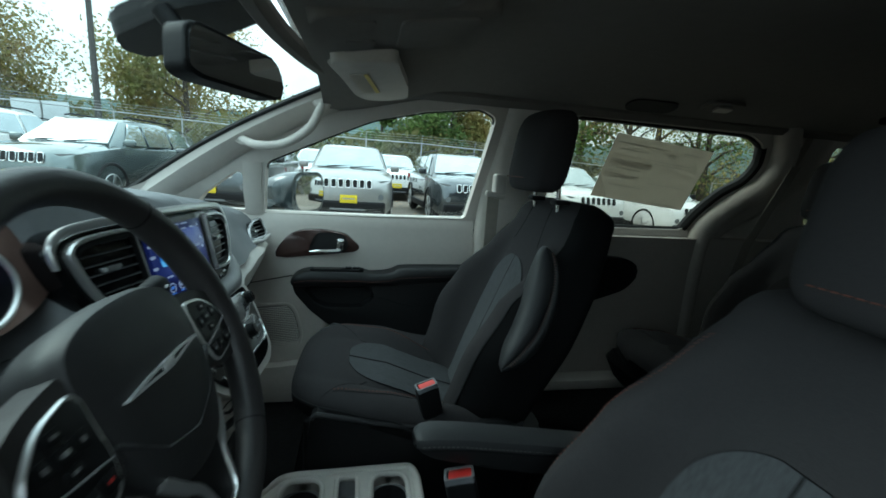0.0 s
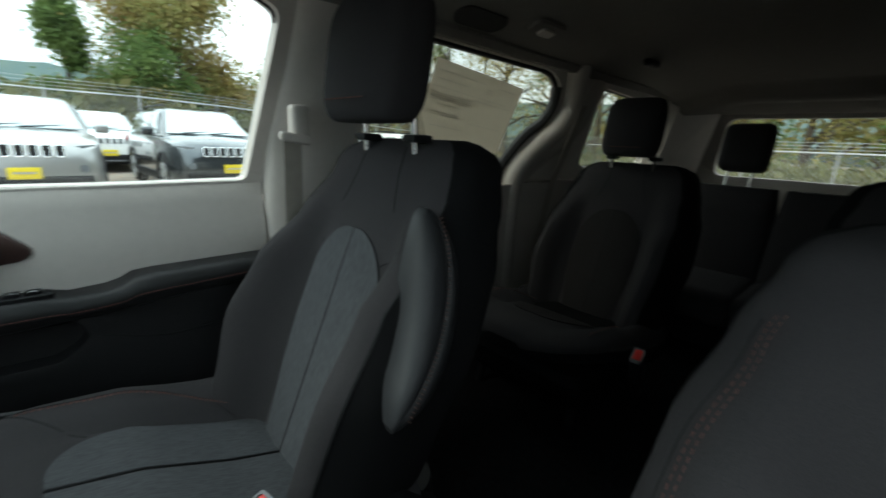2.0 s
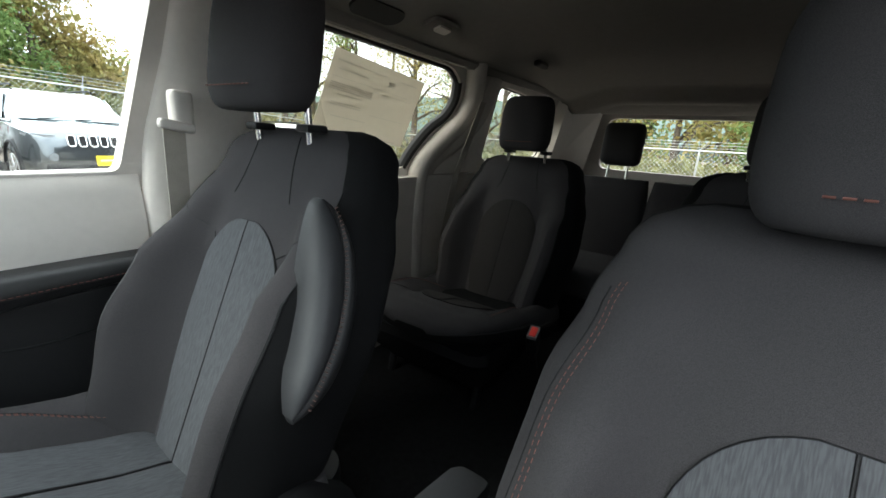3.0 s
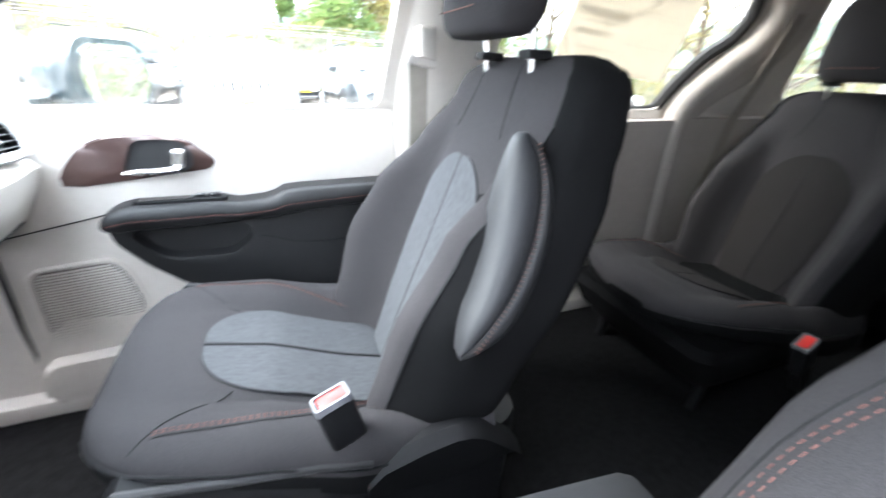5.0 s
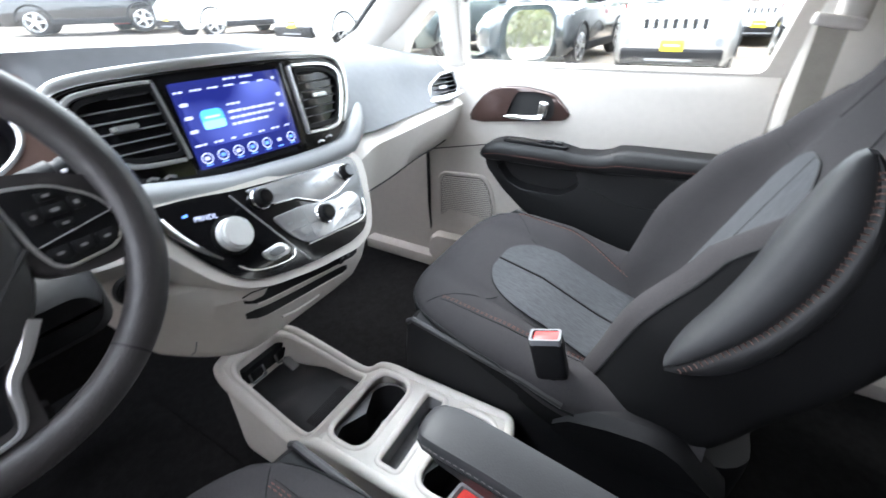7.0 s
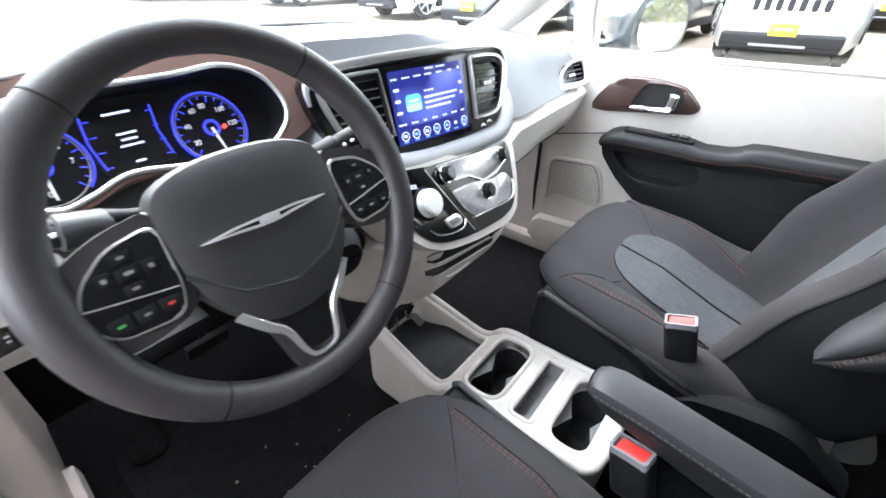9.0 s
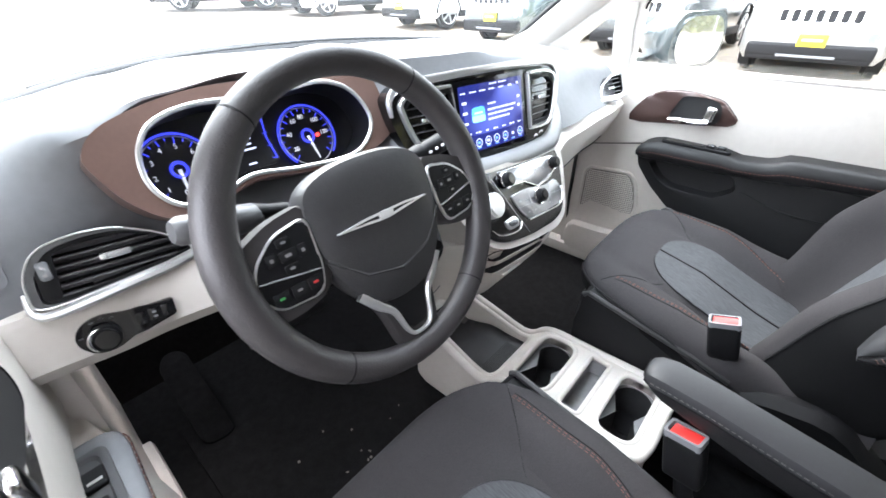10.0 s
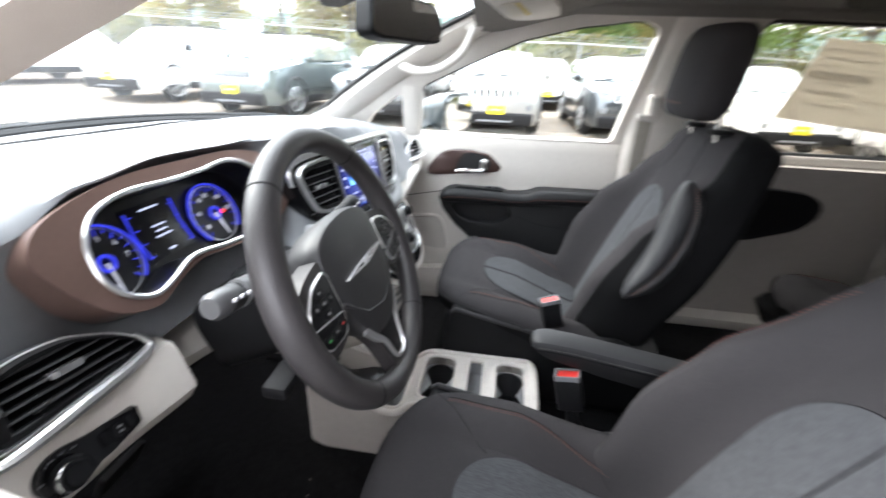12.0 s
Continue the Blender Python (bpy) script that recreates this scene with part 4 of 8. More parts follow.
def buckle(top, lean, label):
    """A seat-belt buckle on its stalk."""
    t = Vector(top)
    ob = thing("seat_belt_buckle", (t.x + 0.03, t.y, t.z - 0.14), label, "seat-belt buckle", "seat-belt buckles")
    ax = Vector(lean).normalized()
    m = Matrix.Translation(t - ax * 0.04) @ ax.to_track_quat('Z', 'X').to_matrix().to_4x4()
    bm = box((0, 0, 0), (0.052, 0.030, 0.080), 0.008, 3)
    bmesh.ops.transform(bm, matrix=m, verts=bm.verts[:])
    part("body", bm, M_BLACK, ob)
    bm = box((0.002, 0, 0.039), (0.040, 0.021, 0.012), 0.003)
    bmesh.ops.transform(bm, matrix=m, verts=bm.verts[:])
    part("button", bm, M_RED, ob, "red release button")
    bm = ringplate(rrect(-0.025, -0.0145, 0.025, 0.0145, 0.005), rrect(-0.021, -0.0112, 0.021, 0.0112, 0.004), m, 0.034, 0.046)
    part("collar", bm, M_DGREY, ob, "dark grey collar")
    part("stalk", tube([t - ax * 0.075, t - ax * 0.11, t - ax * 0.15 + Vector((0.01, 0, 0))], 0.013, 10), M_BLACK, ob)
    return ob


seat("front_passenger_seat", (0, 0.390, 0), "charcoal cloth front passenger seat with lighter grey inserts", "front seats", 'up', -1)
seat("driver_seat", (0.0, -0.422, -0.004), "charcoal cloth driver seat with lighter grey inserts", "front seats", 'down', 1, drop=0.086, recline=0.52, posts=False, tall=0.562, arm_y=0.317)
second = seat("second_row_seat", (1.08, 0.395, -0.03), "charcoal cloth second-row seat with a raised headrest", "second-row seats", None, -1, inner=M_FAB_SHADED, drop=0.026, tall=0.596, head=(0.192, 0.198), legs=True)
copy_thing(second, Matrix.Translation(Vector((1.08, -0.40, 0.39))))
buckle((-0.122, 0.151, 0.785), (-0.25, -0.05, 1), "black seat-belt buckle with red button beside the passenger seat")
buckle((-0.109, -0.137, 0.785), (-0.25, 0.05, 1), "black seat-belt buckle with red button beside the driver seat")
buckle((0.852, 0.103, 0.676), (-0.35, -0.05, 1), "black seat-belt buckle with red button beside the second-row seat")

# third-row bench: three places
bench = thing("third_row_bench", (2.1, 0.02, 0.42), "charcoal cloth third-row bench with three headrests", "car seat")
for y0, w in ((0.27, 0.45), (-0.09, 0.32), (-0.43, 0.40)):
    secs = []
    for i in range(12):
        k = i / 11
        z = 0.64 + 0.43 * k
        ww = w / 2 * (0.96 - 0.10 * k ** 4)
        tt = 0.065 * (1 if k < 0.9 else 0.7)
        secs.append([Vector((2.00 + 0.32 * (z - 0.64) - tt * math.copysign(abs(math.sin(a)) ** .6, math.sin(a)), y0 + ww * math.copysign(abs(math.cos(a)) ** .5, math.cos(a)), z)) for a in [2 * math.pi * j / 24 for j in range(24)]])
    part("backrest", loft(secs), M_FAB, bench)
    part("cushion", box((1.80, y0, 0.62), (0.46, w * 0.97, 0.14), 0.05, 4), M_FAB, bench)
    if w < 0.3:
        headr = part("headrest", box((2.16, -0.09, 1.075), (0.09, 0.155, 0.105), 0.035, 4), M_FAB, bench)
    else:
        sp = 0.245 if y0 > 0 else -0.39
        part("headrest", box((2.20, sp, 1.247), (0.10, 0.205, 0.225), 0.045, 4, rot=(0, 12, 0)) if y0 > 0 else box((2.17, sp, 1.085), (0.10, 0.24, 0.13), 0.045, 4, rot=(0, 12, 0)), M_FAB, bench)
        for dy in (-0.05, 0.05):
            part("post", cyl((2.15, sp + dy, 1.05), (2.18, sp + dy, 1.19), 0.006, n=10), M_CHROME, bench, "chrome headrest post") if y0 > 0 else None
part("frame", box((1.95, 0.02, 0.49), (0.6, 1.1, 0.12), 0.02), M_BLACK, bench, "black bench frame")

# ---- dashboard ----
dash = thing("dashboard", (-0.9, 0.0, 0.60), "two-tone dashboard, dark grey top pad over cream lower panels", "dashboard")
# sections across the car: outline of (x, z) from the windscreen base over the top, down the face and back
PAD = [
    (-0.70, [(-1.08, 1.125), (-0.98, 1.138), (-0.88, 1.148), (-0.79, 1.150), (-0.735, 1.140), (-0.70, 1.105), (-0.685, 1.06), (-0.675, 1.020), (-0.74, 0.99), (-1.0, 0.99)]),
    (-0.62, [(-1.18, 1.132), (-1.05, 1.152), (-0.92, 1.168), (-0.80, 1.175), (-0.735, 1.160), (-0.705, 1.115), (-0.690, 1.06), (-0.670, 1.018), (-0.74, 0.99), (-1.0, 0.99)]),
    (-0.55, [(-1.28, 1.140), (-1.10, 1.168), (-0.95, 1.192), (-0.80, 1.203), (-0.712, 1.192), (-0.705, 1.150), (-0.690, 1.07), (-0.655, 1.020), (-0.74, 0.99), (-1.0, 0.99)]),
    (-0.46, [(-1.36, 1.143), (-1.12, 1.175), (-0.96, 1.205), (-0.80, 1.222), (-0.708, 1.213), (-0.730, 1.195), (-0.735, 1.10), (-0.66, 1.030), (-0.74, 0.99), (-1.0, 0.99)]),
    (-0.36, [(-1.42, 1.145), (-1.15, 1.182), (-0.98, 1.214), (-0.80, 1.232), (-0.706, 1.222), (-0.735, 1.205), (-0.740, 1.10), (-0.66, 1.030), (-0.74, 0.99), (-1.0, 0.99)]),
    (-0.20, [(-1.45, 1.146), (-1.15, 1.182), (-0.98, 1.210), (-0.80, 1.226), (-0.700, 1.216), (-0.735, 1.195), (-0.740, 1.10), (-0.62, 1.032), (-0.70, 0.99), (-1.0, 0.99)]),
    (-0.14, [(-1.45, 1.146), (-1.15, 1.181), (-0.98, 1.207), (-0.82, 1.222), (-0.690, 1.216), (-0.672, 1.195), (-0.645, 1.12), (-0.590, 1.035), (-0.70, 0.99), (-1.0, 0.99)]),
    (0.05, [(-1.46, 1.146), (-1.15, 1.178), (-0.98, 1.201), (-0.80, 1.212), (-0.680, 1.208), (-0.662, 1.192), (-0.622, 1.11), (-0.580, 1.030), (-0.70, 0.99), (-1.0, 0.99)]),
    (0.22, [(-1.42, 1.145), (-1.12, 1.174), (-0.96, 1.196), (-0.79, 1.205), (-0.680, 1.195), (-0.645, 1.165), (-0.606, 1.10), (-0.572, 1.025), (-0.70, 0.99), (-1.0, 0.99)]),
    (0.34, [(-1.38, 1.144), (-1.10, 1.168), (-0.94, 1.186), (-0.79, 1.190), (-0.700, 1.175), (-0.645, 1.135), (-0.600, 1.08), (-0.560, 1.025), (-0.70, 0.99), (-1.0, 0.99)]),
    (0.55, [(-1.28, 1.140), (-1.05, 1.153), (-0.92, 1.160), (-0.80, 1.160), (-0.710, 1.145), (-0.655, 1.110), (-0.625, 1.06), (-0.590, 1.015), (-0.70, 0.99), (-1.0, 0.99)]),
    (0.76, [(-1.12, 1.122), (-1.00, 1.130), (-0.90, 1.130), (-0.80, 1.125), (-0.720, 1.115), (-0.670, 1.095), (-0.635, 1.06), (-0.610, 1.010), (-0.70, 0.99), (-1.0, 0.99)]),
]


def between(table, y, n):
    for (a, pa), (b, pb) in zip(table, table[1:]):
        if y <= b + 1e-9:
            k = sstep(a, b, y)
            return [(pa[i][0] + (pb[i][0] - pa[i][0]) * k, pa[i][1] + (pb[i][1] - pa[i][1]) * k) for i in range(n)]
    return table[-1][1]


def round_row(pts, n=3):
    P = smooth_path([(p[0], p[1], 0) for p in pts[:8]], n)
    return [(p[0], p[1]) for p in P] + list(pts[8:])


secs = []
for i in range(98):
    y = -0.70 + 1.46 * i / 97
    secs.append([(x, y, z) for x, z in round_row(between(PAD, y, 10))])
pad_top = part("top_pad", loft(secs), M_DGREY, dash, "dark grey soft-touch dash top")
# long demister slot across the pad's top
slot_line = [(-1.02 - 0.05 * math.sin(math.pi * k), -0.46 + 1.06 * k, 0) for k in [i / 24 for i in range(25)]]
part("demister_slot", tube([(x, y, lin([(a, b) for a, b in between(PAD, y, 10)[:4]], x) + 0.0015) for x, y, _ in slot_line], 0.0035, 6), M_BLACK, pad_top, "thin dark demister slot")

# cream lower dash, passenger and driver parts
LOW = [
    (0.13, [(-0.580, 1.020), (-0.545, 1.012), (-0.515, 0.992), (-0.505, 0.95), (-0.508, 0.90), (-0.57, 0.87), (-0.80, 0.88), (-0.80, 1.0)]),
    (0.20, [(-0.585, 1.020), (-0.550, 1.012), (-0.528, 0.992), (-0.530, 0.95), (-0.545, 0.90), (-0.60, 0.87), (-0.80, 0.88), (-0.80, 1.0)]),
    (0.32, [(-0.600, 1.025), (-0.565, 1.016), (-0.550, 1.000), (-0.565, 0.95), (-0.590, 0.89), (-0.64, 0.865), (-0.80, 0.88), (-0.80, 1.0)]),
    (0.60, [(-0.620, 1.015), (-0.590, 1.008), (-0.575, 0.992), (-0.590, 0.95), (-0.620, 0.89), (-0.67, 0.865), (-0.80, 0.88), (-0.80, 1.0)]),
    (0.765, [(-0.635, 1.010), (-0.605, 1.004), (-0.592, 0.990), (-0.605, 0.95), (-0.635, 0.89), (-0.68, 0.865), (-0.80, 0.88), (-0.80, 1.0)]),
]
secs = [[(x, y, z) for x, z in between(LOW, y, 8)] for y in [0.13 + 0.635 * i / 30 for i in range(31)]]
low_p = part("glovebox_panel", loft(secs), M_CREAM, dash, "cream plastic glovebox panel and lip")
part("gap_line", tube([(x + 0.001, y, z) for (x, z), y in [(between(LOW, y, 8)[4], y) for y in [0.22 + 0.5 * i / 12 for i in range(13)]]], 0.0022, 5), M_BLACK, low_p, "dark panel gap")
LOWD = []
for y in (-0.695, -0.58, -0.44):
    o = 0.13 * (y + 0.575)
    LOWD.append((y, [(x + o, z) for x, z in ((-0.674, 1.036), (-0.6555, 1.031), (-0.650, 1.023), (-0.6355, 0.970), (-0.648, 0.950), (-0.72, 0.935))] + [(-0.85, 0.94), (-0.85, 1.0)]))
secs = []
for y in [-0.695 + 0.222 * i / 16 for i in range(17)] + [-0.468, -0.464, -0.462]:
    pull = 0.016 * sstep(-0.475, -0.462, y) ** 2
    secs.append([(x - pull, y, z + (0.985 - z) * pull * 14) for x, z in between(LOWD, y, 8)])
part("knee_panel", loft(secs), M_CREAM, dash, "cream plastic panel beside the steering column")
LOWR = [
    (-0.50, [(-0.72, 1.010), (-0.690, 0.992), (-0.676, 0.976), (-0.680, 0.960), (-0.700, 0.940), (-0.74, 0.930), (-0.85, 0.93), (-0.85, 1.0)]),
    (-0.34, [(-0.70, 1.000), (-0.660, 0.986), (-0.644, 0.972), (-0.648, 0.956), (-0.670, 0.942), (-0.72, 0.934), (-0.85, 0.94), (-0.85, 1.0)]),
    (-0.16, [(-0.600, 1.015), (-0.560, 1.004), (-0.545, 0.990), (-0.548, 0.972), (-0.580, 0.955), (-0.66, 0.945), (-0.85, 0.945), (-0.85, 1.0)]),
]
part("column_panel", loft([[(x, y, z) for x, z in between(LOWR, y, 8)] for y in [-0.50 + 0.34 * i / 16 for i in range(17)]]), M_CREAM, dash, "cream panel set back under the steering column")

# headlamp switch and dimmer panel
HL = axes((-0.638, -0.575, 0.980), (0.13, 0.99, -0.03), (-0.25, 0, 0.97))
rim_ = [(-0.036 + 0.0265 * math.cos(radians(a)), 0.008 + 0.0220 * math.sin(radians(a))) for a in range(70, 301, 10)]
plate = part("switch_panel", sheet(rim_ + [(-0.012, -0.0065), (0.000, -0.0030), (0.031, -0.0005), (0.0345, 0.0020), (0.0355, 0.0190), (0.0330, 0.0215), (0.000, 0.0225), (-0.014, 0.0255)], HL, -0.004, 0.004), M_PIANO, dash, "gloss black light switch panel")
knob = part("light_knob", cyl(HL @ Vector((-0.037, 0.005, 0.003)), HL @ Vector((-0.037, 0.005, 0.0150)), 0.0160, 0.0148, 32, b=0.003), M_BLACK, plate, "round black light knob")
part("knob_edge", tube([HL @ Vector((-0.037 + 0.0142 * math.cos(radians(a)), 0.005 + 0.0142 * math.sin(radians(a)), 0.0150)) for a in range(95, 236, 7)], [0.0005 + 0.0018 * math.sin(math.pi * i / 20) for i in range(21)], 6), M_CHROME, knob, "bright chrome crescent on the knob")
part("knob_face", cyl(HL @ Vector((-0.0355, 0.004, 0.0145)), HL @ Vector((-0.0355, 0.004, 0.0160)), 0.0112, 0.0108, 28), M_PIANO, knob, "gloss black knob face")
for a in (60, 85, 110, 170, 285):
    mx_, my_ = -0.036 + 0.0215 * math.cos(radians(a)), 0.008 + 0.0180 * math.sin(radians(a))
    part("knob_mark", sheet(rrect(mx_ - 0.0022, my_ - 0.0008, mx_ + 0.0022, my_ + 0.0008, 0.0004, 1), HL, 0.0038, 0.0045, 0), M_SLATE, plate, "pale switch mark")
for i in range(3):
    sw = part("dimmer_wheel", sheet(rrect(-0.006 + i * 0.0132, 0.0025, 0.0055 + i * 0.0132, 0.0180, 0.0015), HL, 0.003, 0.0055, 0.001), M_PIANO, plate, "small black dimmer switch")
    if i == 1:
        for yy in (0.0075, 0.0130):
            part("dimmer_mark", sheet(rrect(0.0110, yy - 0.0012, 0.0150, yy + 0.0012, 0.0005, 1), HL, 0.0053, 0.0059, 0), M_SILP, sw, "pale switch mark")


def vent(parent, m, outline, slats, w, h, label, tab=(0, 0), tilt=0.0):
    """An air vent: a dark recess, horizontal slats and a chrome tab, in the plane m."""
    inner = [(x * 0.94, y * 0.86) for x, y in outline]
    v = part("air_vent", ringplate(outline, inner, m, -0.03, 0.004), M_BLACK, parent, label)
    part("recess", sheet(inner, m, -0.045, -0.038, 0), M_RUBBER, v, "dark vent recess")
    for i in range(slats):
        y = -h / 2 + h * (i + 0.5) / slats
        xs = [p[0] for p in inner]
        lo, hi = min(xs), max(xs)
        # clip the slat to the opening
        cut = []
        n = len(inner)
        for a in range(n):
            (x0, y0), (x1, y1) = inner[a], inner[(a + 1) % n]
            if (y0 - y) * (y1 - y) < 0:
                cut.append(x0 + (x1 - x0) * (y - y0) / (y1 - y0))
        if len(cut) >= 2:
            lo, hi = min(cut), max(cut)
        if hi - lo > 0.02:
            part("slat", sheet(rrect(lo, y - 0.0016, hi, y + 0.0016, 0.001, 1), m, -0.030, -0.002, 0.0008, 1), M_SLAT, v)
            # paler bar draws the highlight along the black slat's front edge
            part("slat_edge_glint", tube([m @ Vector((lo + 0.002, y - 0.0008, -0.0012)), m @ Vector((hi - 0.002, y - 0.0008, -0.0012))], 0.0012, 4), M_SLATE, v)
    part("tab", sheet(rrect(tab[0] - 0.015, tab[1] - 0.0034, tab[0] + 0.015, tab[1] + 0.0034, 0.002), m, -0.006, 0.003, 0.0015), M_SILP, v, "silver vent tab")
    part("tab_end", sheet(rrect(tab[0] - 0.015, tab[1] - 0.0026, tab[0] - 0.009, tab[1] + 0.0026, 0.001), m, 0.002, 0.0040, 0.0008), M_SATIN, v, "chrome tab end")
    return v


# driver's side vent: almond-shaped, chrome lower lip
LV = axes((-0.664, -0.572, 1.062), (0.11, 0.99, -0.05), (-0.30, 0.0, 0.95))
lv_out = rpoly([(-0.077, -0.032), (-0.075, 0.004), (-0.058, 0.030), (-0.025, 0.037), (0.012, 0.035), (0.052, 0.016), (0.086, -0.014), (0.050, -0.022), (-0.055, -0.034)], 0.014, 5)
lv = vent(dash, LV, [(x * 0.93 + 0.006, y * 0.86 - 0.001) for x, y in lv_out], 6, 0.15, 0.058, "almond-shaped air vent with black slats", (0.006, 0.004))
part("rim", ringplate(lv_out, [(x * 0.93 + 0.004, y * 0.87 - 0.001) for x, y in lv_out], LV, -0.006, 0.006), M_SLATE, lv, "dark grey vent rim")
part("rim_line", tube([LV @ Vector((x * 0.985, y * 0.975, 0.0058)) for x, y in lv_out], 0.0011, 6, True), M_SATIN, lv, "thin satin line round the vent")
lip = [LV @ Vector(p) for p in smooth_path([(-0.078, -0.012, 0.003), (-0.077, -0.034, 0.006), (-0.060, -0.040, 0.008), (0.0, -0.033, 0.009), (0.055, -0.026, 0.008), (0.080, -0.017, 0.006), (0.070, 0.002, 0.004)], 6)]
part("lip", tube(lip, [0.0018 + 0.0042 * math.sin(math.pi * i / (len(lip) - 1)) for i in range(len(lip))], 8), M_SATIN, lv, "satin chrome lower lip")
part("control_column", sheet(rpoly([(-0.066, -0.024), (-0.064, 0.004), (-0.052, 0.024), (-0.044, 0.024), (-0.050, -0.026)], 0.003, 3), LV, -0.004, 0.0045, 0.001), M_BLACK, lv, "black vent control strip")
part("wheel_control", sheet(rrect(-0.060, -0.004, -0.050, 0.016, 0.003), LV, 0.003, 0.008, 0.002), M_DGREY, lv, "grey vent thumb wheel")
for yy in (0.002, 0.010):
    part("wheel_mark", sheet(rrect(-0.057, yy - 0.002, -0.053, yy + 0.002, 0.001, 2), LV, 0.0076, 0.0084, 0), M_SILP, lv, "pale vent symbol")
# defroster slot by the driver's pillar
GR = axes((-0.699, -0.668, 1.095), (0.03, 1.0, 0), (-0.34, 0.02, 0.94))
g_out, g_in = rpoly([(-0.024, -0.042), (0.014, -0.036), (0.018, 0.020), (-0.018, 0.042)], 0.008, 4), rpoly([(-0.019, -0.035), (0.010, -0.030), (0.013, 0.016), (-0.014, 0.034)], 0.006, 4)
gr = part("side_grille", ringplate(g_out, g_in, GR, -0.05, 0.003), M_DGREY, dash, "small dark side demister grille")
part("grille_back", sheet(g_in, GR, -0.05, -0.008, 0), M_RUBBER, gr, "dark grille opening")
for i in range(8):
    part("grille_bar", tube([GR @ Vector((-0.017, 0.029 - 0.0085 * i, 0.000)), GR @ Vector((0.012, 0.021 - 0.0075 * i, 0.000))], 0.0014, 5), M_SLATE, gr)

# instrument cluster
CL = axes((-0.672, -0.352, 1.150), (0.0, 1, 0), (-0.40, 0, 0.92))
brown = [(-0.201, 0.022), (-0.178, 0.045), (-0.125, 0.061), (-0.06, 0.069), (0.03, 0.067), (0.12, 0.062), (0.19, 0.042), (0.214, 0.004), (0.198, -0.045), (0.115, -0.070), (0.02, -0.063), (-0.045, -0.053), (-0.090, -0.066), (-0.122, -0.074), (-0.158, -0.062), (-0.184, -0.034), (-0.199, 0.0)]
brown = [(p.x, p.y) for p in smooth_path([(x, y, 0) for x, y in brown], 5, True)]
ringo = [(-0.158, -0.008), (-0.150, 0.018), (-0.126, 0.041), (-0.08, 0.051), (-0.015, 0.048), (0.045, 0.048), (0.10, 0.050), (0.145, 0.030), (0.164, -0.012), (0.148, -0.043), (0.105, -0.062), (0.02, -0.056), (-0.045, -0.046), (-0.088, -0.057), (-0.118, -0.062), (-0.143, -0.050), (-0.156, -0.030)]
ringo = [(p.x, p.y) for p in smooth_path([(x, y, 0) for x, y in ringo], 5, True)]
part("cluster_surround", ringplate(brown, ringo, CL, -0.045, 0.004), M_BROWN, dash, "bronze-brown panel round the instruments")
clu = part("instrument_display", sheet(ringo, CL, -0.055, -0.048, 0), M_DARKG, dash, "dark instrument display with blue-lit dials")
part("ring_trim", tube([CL @ Vector((x, y, 0.004)) for x, y in ringo], 0.0033, 8, True), M_SATIN, clu, "satin silver cluster ring")
part("hood_lining", ringplate([(x * 1.0, y * 1.0) for x, y in ringo], [(x * 0.985, y * 0.975) for x, y in ringo], CL, -0.05, 0.002), M_DARKG, clu, "black hood lining")


def dial(cx, cy, r, a_needle, name):
    d = part("dial", cyl(CL @ Vector((cx, cy, -0.049)), CL @ Vector((cx, cy, -0.044)), r, n=40), M_DARKG, clu, name)
    pts = [CL @ Vector((cx + r * math.cos(a), cy + r * math.sin(a), -0.041)) for a in [radians(225 - 270 * i / 40) for i in range(41)]]
    part("glow_ring", tube(pts, 0.0015, 6), M_BLUE, d, "blue glowing rim")
    part("inner_rim", tube([CL @ Vector((cx + r * .93 * math.cos(a), cy + r * .93 * math.sin(a), -0.042)) for a in [2 * math.pi * i / 40 for i in range(40)]], 0.0010, 5, True), M_SATIN, d, "thin silver dial rim")
    for i in range(19):
        a = radians(225 - 270 * i / 18)
        r0 = r * (0.74 if i % 2 == 0 else 0.82)
        part("tick", tube([CL @ Vector((cx + k * math.cos(a), cy + k * math.sin(a), -0.0425)) for k in (r0, r * 0.90)], 0.0009, 4), M_BLUE, d)
    a = radians(a_needle)
    part("needle", tube([CL @ Vector((cx, cy, -0.040)), CL @ Vector((cx + r * .8 * math.cos(a), cy + r * .8 * math.sin(a), -0.040))], [0.0024, 0.0012], 6), M_NEEDLE, d, "white needle")
    part("hub", tube([CL @ Vector((cx + r * .2 * math.cos(b), cy + r * .2 * math.sin(b), -0.040)) for b in [2 * math.pi * i / 24 for i in range(24)]], 0.0022, 5, True), M_BLUE, d, "blue-lit needle hub")
    return d


d1 = dial(-0.112, -0.012, 0.045, 268, "round rev counter with blue-lit rim")
d2 = dial(0.073, -0.014, 0.046, 280, "round speedometer with blue-lit rim")
part("warning_light", cyl(CL @ Vector((0.090, -0.016, -0.043)), CL @ Vector((0.090, -0.016, -0.040)), 0.0030, n=10), M_REDL, d2, "red warning light")


def writing(name, body, m, size, depth, material, parent, label=""):
    c = bpy.data.curves.new(name, 'FONT')
    c.body = body
    c.size = size
    c.extrude = 0.0003
    c.align_x, c.align_y = 'CENTER', 'CENTER'
    ob = new(name, c)
    ob.data.materials.append(material)
    ORG[ob.name] = base(parent)
    ob.parent = parent
    ob.matrix_basis = Matrix.Translation(-base(parent)) @ m @ Matrix.Translation((0, 0, depth))
    return tagged(ob, label)


